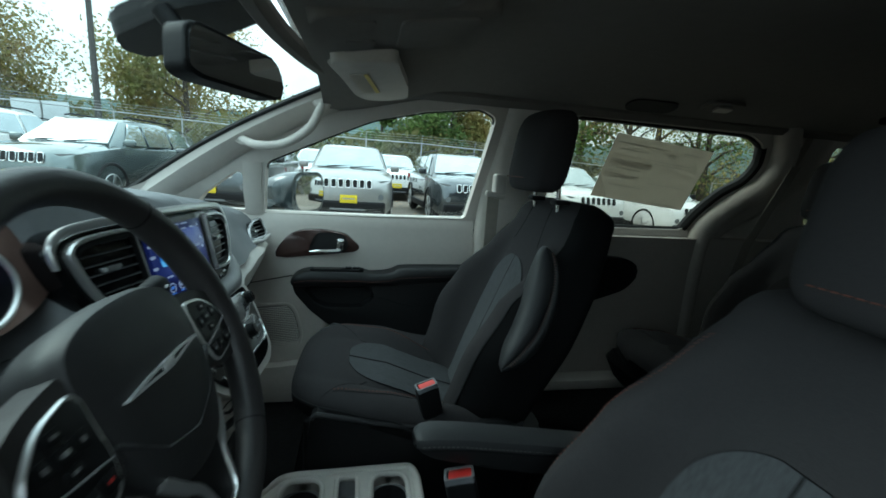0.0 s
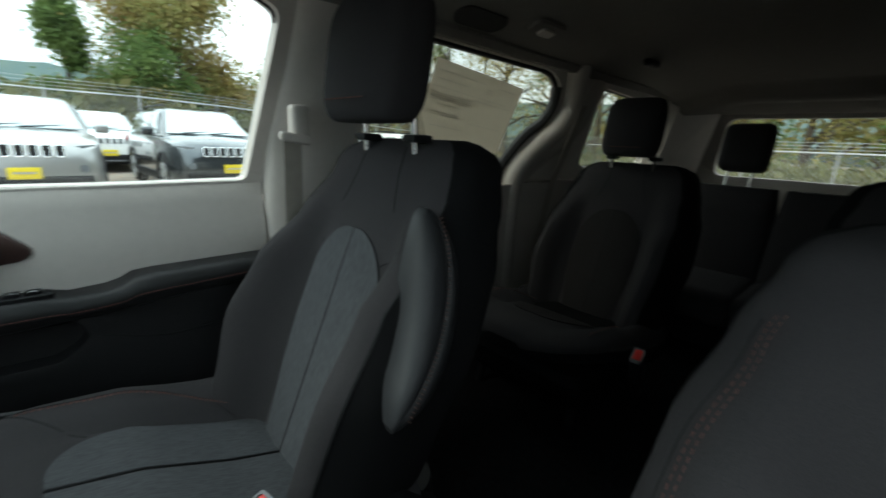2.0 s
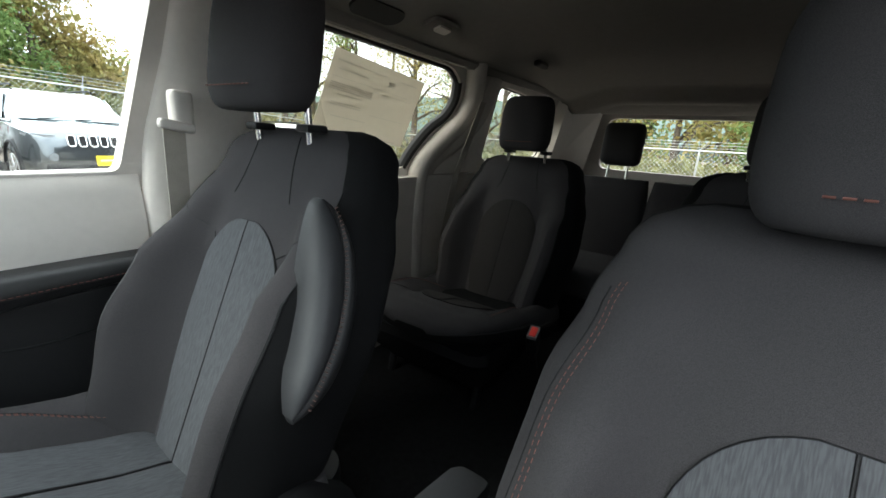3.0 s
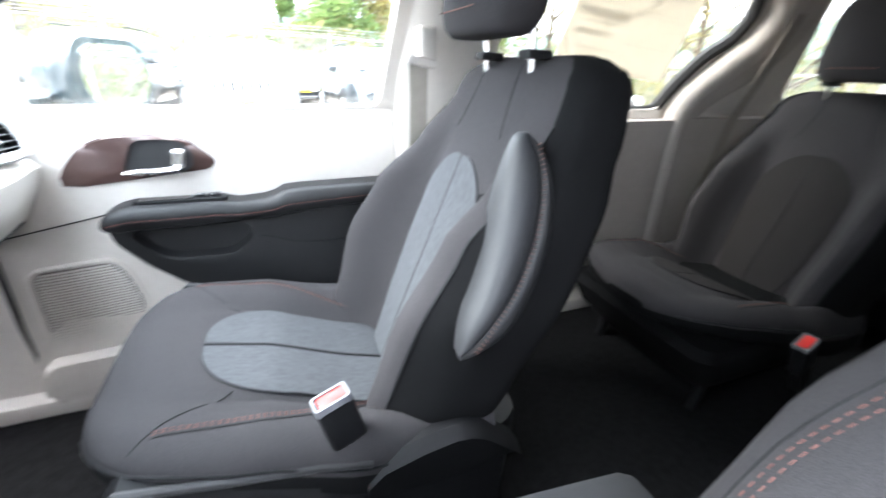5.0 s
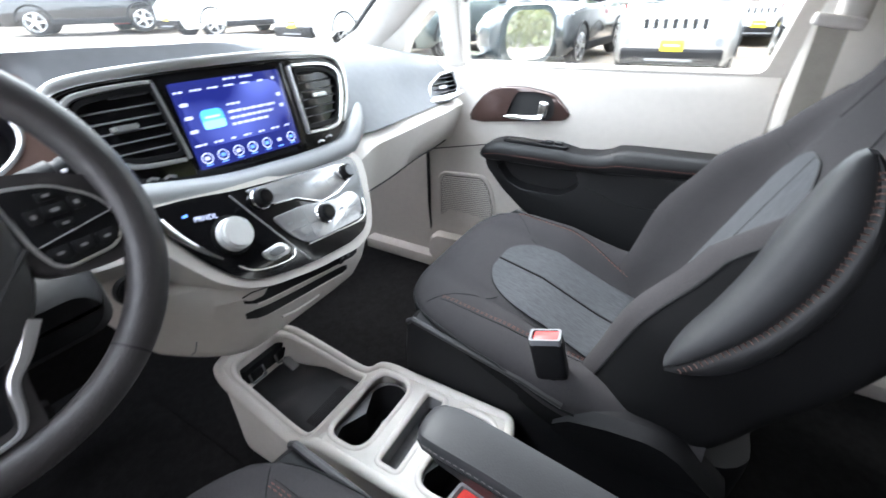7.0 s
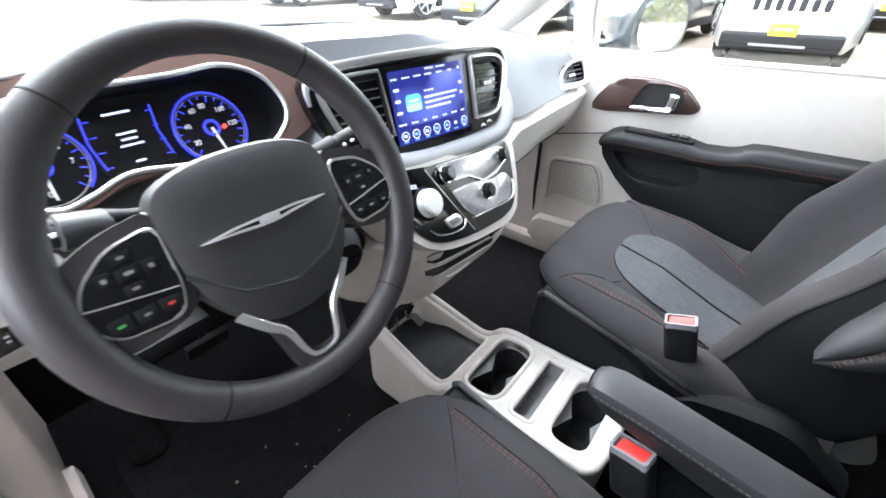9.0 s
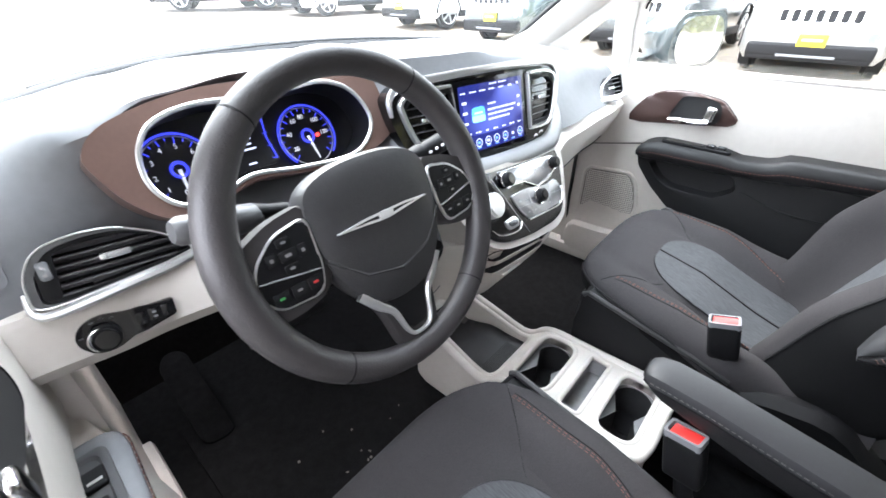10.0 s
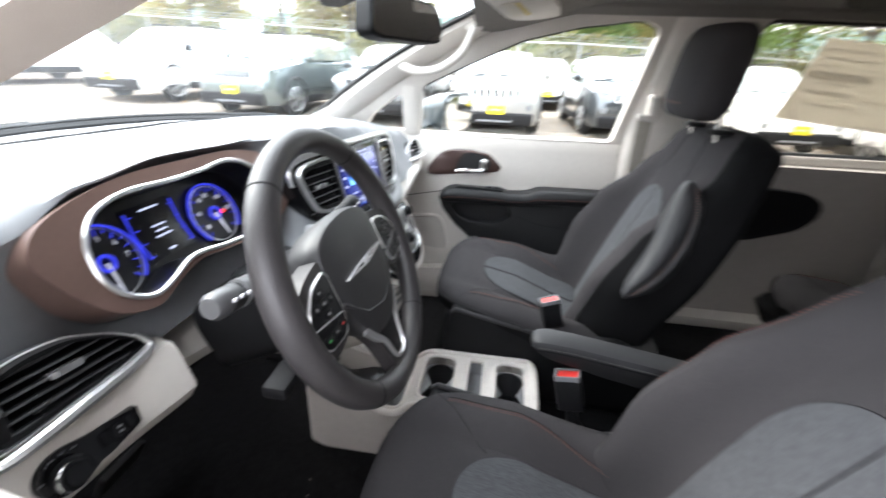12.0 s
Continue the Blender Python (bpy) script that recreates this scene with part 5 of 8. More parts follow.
for d, cx, cy, marks in ((d1, -0.112, -0.012, ((0, "0"), (2, "1"), (4, "2"), (6, "3"), (8, "4"), (10, "5"), (12, "6"), (14, "7"))), (d2, 0.073, -0.014, ((1, "20"), (4, "40"), (7, "60"), (9, "80"), (12, "100"), (15, "120")))):
    for i, tx in marks:
        a = radians(225 - 270 * i / 18) if d is d2 else radians(262 - 300 * (i / 16))
        writing("numeral", tx, CL @ Matrix.Translation((cx + 0.029 * math.cos(a), cy + 0.029 * math.sin(a), 0)), 0.009, -0.0415, M_NEEDLE, d)
disp = part("info_display", sheet(rrect(-0.062, -0.038, 0.020, 0.036, 0.006), CL, -0.049, -0.0455, 0.001), M_DARKG, clu, "dark centre display")
for x in (-0.058, 0.016):
    part("bar_gauge", tube([CL @ Vector((x - 0.004 * sgn, yy, -0.0445)) for sgn, yy in ((0, 0.030), (1, 0.0), (0, -0.032))], 0.0013, 5), M_BLUE, disp, "blue bar gauge")
    for i in range(4):
        part("gauge_mark", tube([CL @ Vector((x, -0.03 + 0.018 * i, -0.0445)), CL @ Vector((x + (0.007 if x < 0 else -0.007), -0.03 + 0.018 * i, -0.0445))], 0.0008, 4), M_BLUE, disp)
for w, y in ((0.030, 0.028), (0.022, 0.004), (0.018, -0.003), (0.026, -0.010), (0.012, -0.030)):
    part("text_bar", sheet(rrect(-0.021 - w / 2, y - 0.0012, -0.021 + w / 2, y + 0.0012, 0.0008, 1), CL, -0.0452, -0.0446, 0), M_SCRW, disp, "small white line of text")

# ---- centre stack ----
SC = axes((-0.580, 0.030, 1.110), (0.15, 1, 0), (-0.20, 0, 0.98))


def bowed(bm, k=0.5):
    """Lays a flat piece, made in the plane of the bezel, onto its bowed face."""
    for i in range(-6, 7):
        bmesh.ops.bisect_plane(bm, geom=bm.verts[:] + bm.edges[:] + bm.faces[:], plane_co=(0.037 * i, 0, 0), plane_no=(1, 0, 0))
    for v in bm.verts:
        v.co.z -= k * v.co.x ** 2
    bmesh.ops.transform(bm, matrix=SC, verts=bm.verts[:])
    return bm


I4 = Matrix.Identity(4)
gl_out = rpoly([(-0.206, 0.060), (-0.186, 0.077), (-0.05, 0.083), (0.10, 0.081), (0.195, 0.076), (0.228, 0.056), (0.234, 0.030), (0.222, -0.014), (0.196, -0.050), (0.160, -0.070), (0.09, -0.080), (0.0, -0.080), (-0.10, -0.070), (-0.158, -0.058), (-0.186, -0.030), (-0.204, 0.020)], 0.016, 4)
stack = part("centre_bezel", bowed(sheet(gl_out, I4, -0.03, 0.002, 0.002)), M_PIANO, dash, "gloss black centre bezel")
# satin band over the top and down the passenger side, thinning out at both ends
run = [(p.x, p.y) for p in smooth_path([(-0.203, 0.030, 0), (-0.202, 0.056, 0), (-0.180, 0.073, 0), (-0.11, 0.078, 0), (0.0, 0.0785, 0), (0.10, 0.0765, 0), (0.190, 0.071, 0), (0.219, 0.055, 0), (0.225, 0.028, 0), (0.214, -0.012, 0), (0.194, -0.042, 0)], 5)]
wid = [0.004 + 0.009 * min(1, 5 * k / (len(run) - 1), 4 * (1 - k / (len(run) - 1))) for k in range(len(run))]
part("bezel_trim", bowed(ribbon(run, wid, 0.0, 0.0065)), M_SATIN, stack, "satin silver band over the bezel")
part("bezel_groove", bowed(ribbon([(x * 0.985 + 0.001, y - 0.0085) for x, y in run[8:40]], 0.0016, 0.0, 0.0030)), M_RUBBER, stack, "thin dark joint")
part("screen_glass", bowed(sheet(rpoly([(-0.083, -0.066), (0.098, -0.068), (0.096, 0.066), (-0.086, 0.066)], 0.004, 2), I4, 0.001, 0.0035, 0.001)), M_PIANO, stack, "black glass round the screen")
scr = part("screen", bowed(sheet(rrect(-0.076, -0.057, 0.085, 0.057, 0.003), I4, 0.003, 0.0046, 0.0005)), M_SCREEN, stack, "lit blue touch screen")


def bar(x, y, w, h, material, name="icon", label="", d=0.0052):
    part(name, bowed(sheet(rrect(x - w / 2, y - h / 2, x + w / 2, y + h / 2, min(w, h) * 0.25, 2), I4, d - 0.0008, d, 0)), material, scr, label)


bar(0.006, 0.008, 0.150, 0.074, M_SCRMID, "panel", "lighter blue screen panel", 0.0049)
bar(-0.036, 0.006, 0.031, 0.026, M_TILE, "tile", "bright blue album tile")
bar(-0.036, -0.001, 0.030, 0.011, M_TILEC, "tile_centre", "paler lower half of the tile", 0.0055)
bar(-0.036, 0.009, 0.020, 0.003, M_SCRW, d=0.0057)
text_rng = random.Random(31)


def words(x0, y, x1, h):
    """A line of unreadable writing as short bars."""
    while x0 < x1:
        w = min(text_rng.uniform(0.003, 0.010), x1 - x0)
        bar(x0 + w / 2, y, w, h, M_SCRW, "text_bar", "", 0.0054)
        x0 += w + 0.0016


for x in (-0.066, -0.045, -0.022, 0.001, 0.026, 0.052):
    words(x - 0.007, 0.045, x + text_rng.uniform(0.004, 0.009), 0.0026)
bar(0.072, 0.046, 0.005, 0.004, M_SCRW)
words(-0.004, 0.0535, 0.014, 0.0026)
words(0.020, 0.0535, 0.040, 0.0026)
words(-0.012, 0.0205, 0.008, 0.0030)
for y, x1 in ((0.0105, 0.062), (0.0020, 0.056), (-0.0065, 0.044)):
    words(-0.013, y, x1, 0.0036)
for x, w in ((-0.064, 0.016), (-0.040, 0.013), (-0.018, 0.008), (0.003, 0.012), (0.026, 0.009), (0.049, 0.014), (0.071, 0.008)):
    words(x - w / 2, -0.0245, x + w / 2, 0.0028)
for i, x in enumerate((-0.063, -0.041, -0.018, 0.004, 0.028, 0.050, 0.072)):
    if i != 5:
        ring_c = tube([(x + 0.0070 * math.cos(a), -0.043 + 0.0070 * math.sin(a), 0.0052) for a in [2 * math.pi * k / 18 for k in range(18)]], 0.0008, 4, True)
        part("icon", bowed(ring_c), M_SCRW, scr)
    bar(x, -0.043, 0.0065, 0.005, M_SCRW if i in (0, 2, 5) else M_SCRC)
    bar(x, -0.0525, 0.009, 0.0018, M_SCRC)
for y in (0.029, 0.012, -0.006):
    bar(-0.066, y, 0.010, 0.0045, M_SCRW)
for y in (0.022, 0.006):
    bar(0.073, y, 0.007, 0.0050, M_SCRW)


def stack_frame(u, v):
    """The frame on the bowed bezel at u, v."""
    return SC @ Matrix.Translation((u, v, -0.5 * u * u)) @ Matrix.Rotation(math.asin(u), 4, 'Y')


for uc, vc, opening, rim_c, div in (
        (-0.138, 0.012, [(0.046, 0.047), (0.004, 0.047), (-0.034, 0.042), (-0.045, 0.030), (-0.038, -0.004), (-0.024, -0.032), (0.0, -0.041), (0.052, -0.044)],
         [(0.046, 0.050), (0.006, 0.050), (-0.034, 0.046), (-0.048, 0.036), (-0.048, 0.024), (-0.040, -0.004), (-0.029, -0.029), (-0.016, -0.040), (0.006, -0.046), (0.050, -0.049)],
         [(0.047, 0.049), (0.056, -0.049)]),
        (0.152, 0.006, [(-0.042, 0.049), (0.030, 0.044), (0.046, 0.030), (0.044, 0.004), (0.030, -0.034), (0.016, -0.046), (-0.044, -0.046)],
         [(-0.044, 0.053), (0.012, 0.051), (0.042, 0.043), (0.054, 0.027), (0.050, 0.000), (0.036, -0.034), (0.022, -0.049), (-0.006, -0.053), (-0.046, -0.051)],
         [(-0.049, 0.053), (-0.046, -0.052)])):
    vm = stack_frame(uc, vc) @ Matrix.Translation((0, 0, 0.004))
    vo = rpoly(opening, 0.008, 4)
    v = vent(dash, vm, vo, 7, 0.08, 0.092, "slatted air vent beside the screen", (0.0, 0.004))
    rc = c_rim(rim_c)
    part("rim", ribbon(rc, [0.0052 + 0.0036 * math.sin(math.pi * k / (len(rc) - 1)) for k in range(len(rc))], -0.004, 0.0065, vm), M_SATIN, v, "satin silver C-shaped vent rim")
    part("divider", ribbon([div[0], ((div[0][0] + div[1][0]) / 2, 0), div[1]], 0.0052, -0.004, 0.0045, vm), M_SILP, v, "slim grey pillar beside the screen")
for x0, y0 in ((-0.142, -0.051), (-0.122, -0.053), (0.122, -0.064), (0.142, -0.060)):
    part("vent_icon", bowed(ribbon([(x0, y0 - 0.002), (x0 + 0.007, y0 + 0.001), (x0 + 0.014, y0 - 0.002)], 0.0042, 0.0015, 0.0034)), M_SILP, stack, "small silver vent switch")
# grey padded band below the bezel, running out into the dash pad
band = [(-0.590, -0.215, 1.078), (-0.560, -0.165, 1.058), (-0.550, -0.05, 1.032), (-0.546, 0.06, 1.022), (-0.546, 0.15, 1.019), (-0.552, 0.215, 1.024), (-0.585, 0.285, 1.050), (-0.625, 0.33, 1.085)]
part("padded_band", tube(smooth_path(band, 6), [0.010 + 0.010 * min(1.0, 5 * min(k, 42 - k) / 42) for k in range(43)], 14), M_BAND, dash, "pale grey padded band below the bezel")
# control panel: gloss black with climate and radio keys and the rotary shifter
CP = axes((-0.490, 0.010, 0.950), (-0.055, 1, 0), (-0.472, -0.026, 0.881))
cream_o = rpoly([(-0.190, 0.118), (-0.186, 0.095), (-0.168, 0.048), (-0.140, -0.004), (-0.113, -0.030), (-0.077, -0.048), (0.002, -0.066), (0.100, -0.079), (0.146, -0.066), (0.178, -0.022), (0.206, 0.036), (0.212, 0.075), (0.05, 0.088), (-0.06, 0.098)], 0.022, 4)
panel_o = rpoly([(-0.164, 0.110), (-0.157, 0.070), (-0.139, 0.026), (-0.122, -0.003), (-0.106, -0.020), (-0.078, -0.034), (-0.033, -0.046), (0.010, -0.054), (0.085, -0.062), (0.124, -0.058), (0.148, -0.042), (0.166, -0.008), (0.184, 0.038), (0.188, 0.066), (0.03, 0.080), (-0.047, 0.090), (-0.113, 0.104)], 0.014, 4)
part("stack_surround", sheet(cream_o, CP, -0.07, 0.005, 0.010, 4), M_CREAM, dash, "cream surround of the control panel")
cp = part("control_panel", sheet(panel_o, CP, 0.0, 0.0075, 0.002), M_PIANO, dash, "gloss black control panel")
sh = part("shift_knob", cyl(CP @ Vector((-0.089, 0.040, 0.008)), CP @ Vector((-0.089, 0.040, 0.026)), 0.0235, 0.0215, 40, b=0.003), M_KNOB, cp, "silver rotary gear knob")
part("knob_top", cyl(CP @ Vector((-0.089, 0.040, 0.0255)), CP @ Vector((-0.089, 0.040, 0.0272)), 0.0190, n=36, b=0.001), M_KNOB, sh, "brushed knob top")
part("knob_collar", cyl(CP @ Vector((-0.089, 0.040, 0.006)), CP @ Vector((-0.089, 0.040, 0.011)), 0.0275, n=40, b=0.002), M_BLACK, cp, "black knob collar")
writing("gear_letters", "PRNDL", CP @ Matrix.Translation((-0.106, 0.074, 0)) @ Matrix.Rotation(radians(-13), 4, "Z"), 0.0095, 0.0080, M_SCRW, cp, "white gear letters")
part("gear_light", sheet(rrect(-0.131, 0.084, -0.124, 0.0875, 0.001), CP, 0.0070, 0.0080, 0), M_SCRC, cp, "blue gear light")
sw_o = rpoly([(-0.068, 0.001), (-0.036, 0.001), (-0.026, -0.012), (-0.030, -0.020), (-0.060, -0.018), (-0.068, -0.008)], 0.005, 3)
part("brake_switch", sheet(sw_o, CP, 0.006, 0.0115, 0.002), M_SATIN, cp, "silver parking brake switch")
part("brake_switch_face", sheet([(-0.047 + (x + 0.047) * 0.62, -0.009 + (y + 0.009) * 0.55) for x, y in sw_o], CP, 0.0110, 0.0128, 0.001), M_DGREY, cp, "dark grey switch face")
part("switch_mark", sheet(rrect(-0.050, -0.0115, -0.044, -0.0075, 0.002), CP, 0.0127, 0.0132, 0), M_SILP, cp, "pale switch symbol")
part("arc_trim", ribbon(c_rim([(-0.106, 0.001), (-0.092, -0.014), (-0.070, -0.023), (-0.045, -0.028), (-0.026, -0.028), (-0.017, -0.019)]), 0.0030, 0.006, 0.0092, CP), M_CHROME, cp, "chrome arc under the gear knob")
part("panel_split", ribbon([(-0.062, 0.088), (-0.034, 0.022), (-0.004, -0.046)], 0.0022, 0.007, 0.0086, CP), M_SILP, cp, "thin grey split line")
part("left_strip", ribbon(c_rim([(-0.158, 0.092), (-0.150, 0.070), (-0.136, 0.044), (-0.118, 0.018)]), [0.013 - 0.010 * k / 15 for k in range(16)], 0.006, 0.0100, CP), M_CHROME, cp, "chrome accent strip")
radio = part("radio_keys", sheet(rpoly([(-0.040, 0.086), (0.060, 0.074), (0.150, 0.063), (0.158, 0.034), (0.112, 0.022), (0.070, 0.022), (0.030, 0.046), (-0.012, 0.052)], 0.008, 3), CP, 0.006, 0.0105, 0.002), M_SILP, cp, "silver radio key panel")
for x, y in ((0.020, 0.064), (0.046, 0.060), (0.072, 0.052), (0.098, 0.048)):
    part("key_gap", ribbon([(x, y + 0.009), (x + 0.005, y - 0.009)], 0.0012, 0.009, 0.0109, CP), M_DGREY, radio, "thin gap between keys")
    part("key_mark", sheet(rrect(x + 0.011, y - 0.002, x + 0.018, y + 0.001, 0.001), CP, 0.0103, 0.0109, 0), M_DGREY, radio, "dark key symbol")
part("radio_edge", ribbon([(-0.010, 0.051), (0.030, 0.045), (0.070, 0.0215), (0.112, 0.0215), (0.156, 0.034)], 0.0030, 0.006, 0.0120, CP), M_CHROME, cp, "chrome edge under the radio keys")
clim = part("climate_keys", sheet(rpoly([(-0.026, 0.036), (0.030, 0.031), (0.100, 0.014), (0.138, 0.016), (0.154, -0.004), (0.134, -0.036), (0.060, -0.030), (0.006, -0.023), (-0.010, -0.004)], 0.010, 3), CP, 0.006, 0.0105, 0.002), M_SILP, cp, "silver climate key panel")
for x, y in ((-0.004, 0.016), (0.020, 0.010), (0.100, -0.004), (0.122, -0.010), (0.012, -0.012), (0.036, -0.016), (0.092, -0.022)):
    part("key_mark", sheet(rrect(x - 0.004, y - 0.0018, x + 0.004, y + 0.0018, 0.001), CP, 0.0103, 0.0109, 0), M_DGREY, clim, "dark key symbol")
for p0, p1 in (((-0.012, 0.006), (0.046, -0.002)), ((0.084, -0.004), (0.146, -0.014)), ((0.030, 0.030), (0.024, -0.024)), ((0.110, 0.014), (0.098, -0.032))):
    part("key_gap", ribbon([p0, p1], 0.0012, 0.009, 0.0109, CP), M_DGREY, clim, "thin gap between keys")
part("chrome_strip", ribbon(c_rim([(0.006, -0.025), (0.060, -0.032), (0.134, -0.038), (0.156, -0.008)]), 0.0034, 0.006, 0.0120, CP), M_CHROME, cp, "chrome accent strip")
for x, y, rk in ((-0.024, 0.066, 0.0135), (0.147, 0.046, 0.0130), (0.062, 0.003, 0.0145)):
    k = part("rotary_knob", cyl(CP @ Vector((x, y, 0.008)), CP @ Vector((x, y, 0.026)), rk, rk * 0.88, 28, b=0.002), M_BLACK, cp, "small black rotary knob")
    part("knob_ring", tube([CP @ Vector((x + rk * 1.03 * math.cos(a), y + rk * 1.03 * math.sin(a), 0.0125)) for a in [2 * math.pi * i / 28 for i in range(28)]], 0.0020, 6, True), M_CHROME, k, "chrome knob ring")
    part("knob_cap", cyl(CP @ Vector((x, y, 0.0255)), CP @ Vector((x, y, 0.0268)), rk * 0.70, n=24, b=0.0008), M_PIANO, k, "gloss black knob cap")


# lower cream shell with slots
def nose(y, xn, a):
    return xn - a * (max(0.0, -0.075 - y) / 0.12) ** 2 - 1.6 * max(0.0, y - 0.09) ** 2


SHELL = [(0.930, -0.172, 0.172, -0.492, 0.08), (0.905, -0.180, 0.166, -0.470, 0.12), (0.870, -0.186, 0.156, -0.471, 0.16), (0.835, -0.188, 0.144, -0.480, 0.18), (0.802, -0.184, 0.130, -0.497, 0.19), (0.776, -0.172, 0.116, -0.524, 0.20), (0.754, -0.152, 0.102, -0.572, 0.20), (0.738, -0.126, 0.086, -0.645, 0.20)]
secs = []
for z, y0, y1, xn, a in SHELL:
    face = [(nose(y, xn, a), y) for y in [y0 + (y1 - y0) * i / 24 for i in range(25)]]
    out = rpoly([(-0.95, y0)] + face + [(-0.95, y1)], 0.012, 3)
    secs.append([(px_, py_, z) for px_, py_ in out])
shell = part("stack_shell", loft(secs), M_CREAM, dash, "cream lower centre stack")


def shell_x(y, z):
    rows_ = sorted(SHELL)
    return nose(y, lin([(r_[0], r_[3]) for r_ in rows_], z), lin([(r_[0], r_[4]) for r_ in rows_], z))


for za, zb, ya, yb, hh in ((0.902, 0.866, -0.104, 0.120, 0.0098), (0.8745, 0.843, -0.106, 0.094, 0.0085)):
    rows = []
    for k in range(17):
        y = ya + (yb - ya) * k / 16
        z0 = za + (zb - za) * k / 16
        h = hh * min(1.0, 0.55 + 7 * min(k, 16 - k) / 16)
        lo_x, hi_x = shell_x(y, z0 - h) + 0.0009, shell_x(y, z0 + h) + 0.0009
        rows.append([(lo_x - 0.02, y, z0 - h), (lo_x, y, z0 - h), (hi_x, y, z0 + h), (hi_x - 0.02, y, z0 + h)])
    part("slot", loft(rows), M_PADBLK, shell, "dark horizontal storage slot")
    part("slot_lip", tube([(shell_x(y, z) + 0.0005, y, z) for y, z in [(ya + (yb - ya) * k / 16, za + (zb - za) * k / 16 - hh - 0.0012) for k in range(1, 16)]], 0.0020, 6), M_CREAM, shell, "rounded cream slot lip")
part("port_panel", box((shell_x(0.088, 0.872), 0.088, 0.872), (0.008, 0.036, 0.011), 0.003, rot=(9, 0, 4)), M_BLACK, shell, "small black port panel")
for y in (0.078, 0.092):
    part("port", box((shell_x(y, 0.8725) + 0.0045, y, 0.8735 - 0.16 * (y - 0.085)), (0.001, 0.007, 0.004), 0.0004, 1), M_SILP, shell, "small silver-edged port")
part("latch", tube([(shell_x(y, z) + 0.002, y, z) for y, z in ((-0.055, 0.838), (-0.03, 0.828), (0.0, 0.823), (0.025, 0.822))], 0.0024, 6), M_CREAM, shell, "cream drawer latch")
part("drawer_gap", tube([(shell_x(-0.150, z) + 0.0004, -0.150, z) for z in (0.83, 0.815, 0.80, 0.785)], 0.0010, 5), M_DGREY, shell, "thin panel joint")
# passenger end vent
EV = axes((-0.612, 0.672, 1.048), (0.18, 0.97, 0.0), (-0.35, 0.10, 0.93))
ev_out = rpoly([(-0.060, -0.024), (-0.045, 0.012), (0.0, 0.032), (0.058, 0.036), (0.064, -0.012), (0.05, -0.024)], 0.014, 4)
ev = vent(dash, EV, ev_out, 5, 0.12, 0.06, "corner air vent with black slats", (0.005, 0.0))
part("rim", tube([EV @ Vector((x, y, 0.004)) for x, y in ev_out], 0.0044, 8, True), M_SILP, ev, "silver vent rim")
part("lip", tube([EV @ Vector(p) for p in ((-0.068, -0.028, 0.008), (0.0, -0.034, 0.012), (0.066, -0.026, 0.010))], 0.006, 8), M_SATIN, ev, "satin chrome lower lip")

# ---- steering wheel ----
WC, WT, WR = Vector((-0.451, -0.359, 1.102)), 0.408, 0.1640
WM = axes(WC, (0, 1, 0), (-math.sin(WT), 0, math.cos(WT)))
wheel = thing("steering_wheel", WC, "dark leather-wrapped steering wheel with winged emblem", "steering wheel")
pts, rad = [], []
for i in range(72):
    a = 2 * math.pi * i / 72
    pts.append(WM @ Vector((WR * math.cos(a), WR * math.sin(a), 0)))
    thick = 0.0152 + 0.0030 * abs(math.cos(a)) ** 2
    rad.append(thick)
rim = part("rim", tube(pts, rad, 14, True), M_RIM, wheel, "dark grey leather rim")
for a in (52, 128, 232, 308):
    a = radians(a)
    c = WM @ Vector((WR * math.cos(a), WR * math.sin(a), 0))
    t = WM.to_3x3() @ Vector((-math.sin(a), math.cos(a), 0))
    part("rim_seam", cyl(c - t * 0.0008, c + t * 0.0008, 0.0166, n=24), M_BLACK, rim, "dark rim joint")
hub_o = [(-0.084, 0.036), (-0.070, 0.057), (-0.03, 0.068), (0.03, 0.068), (0.070, 0.057), (0.084, 0.036), (0.084, -0.004), (0.074, -0.046), (0.050, -0.080), (0.022, -0.095), (-0.022, -0.095), (-0.050, -0.080), (-0.074, -0.046), (-0.084, -0.004)]
hub_o = [(p.x, p.y) for p in smooth_path([(x, y, 0) for x, y in hub_o], 4, True)]
secs = []
for d, k in ((-0.040, 0.90), (-0.014, 1.0), (-0.002, 1.0), (0.006, 0.96), (0.011, 0.84), (0.0135, 0.55), (0.0145, 0.2)):
    secs.append([WM @ Vector((x * k, y * k - 0.0, d)) for x, y in hub_o])
hub = part("hub", loft(secs), M_LEATH, wheel, "dark grey airbag cover")
for sg in (-1, 1):
    part("hub_crease", tube([WM @ Vector(p) for p in ((sg * 0.080, -0.018, 0.0075), (sg * 0.045, -0.050, 0.0105), (0.0, -0.062, 0.0115))], 0.0026, 6), M_LEATH, hub, "moulded crease")
    # the emblem: slim chrome wings, each a frame round a dark field
    wing = [(sg * 0.007, 0.0052), (sg * 0.030, 0.0050), (sg * 0.061, 0.0022), (sg * 0.061, 0.0012), (sg * 0.030, -0.0012), (sg * 0.007, -0.0036)]
    inner_w = [(sg * 0.010, 0.0028), (sg * 0.024, 0.0030), (sg * 0.042, 0.0020), (sg * 0.042, 0.0016), (sg * 0.024, 0.0008), (sg * 0.010, -0.0008)]
    if sg < 0:
        wing, inner_w = wing[::-1], inner_w[::-1]
    part("emblem_wing", ringplate(wing, inner_w, WM, 0.0100, 0.0170), M_EMBLEM, hub, "chrome winged emblem half")
    part("emblem_field", sheet(inner_w, WM, 0.0100, 0.0158, 0), M_BLACK, hub, "black enamel emblem field")
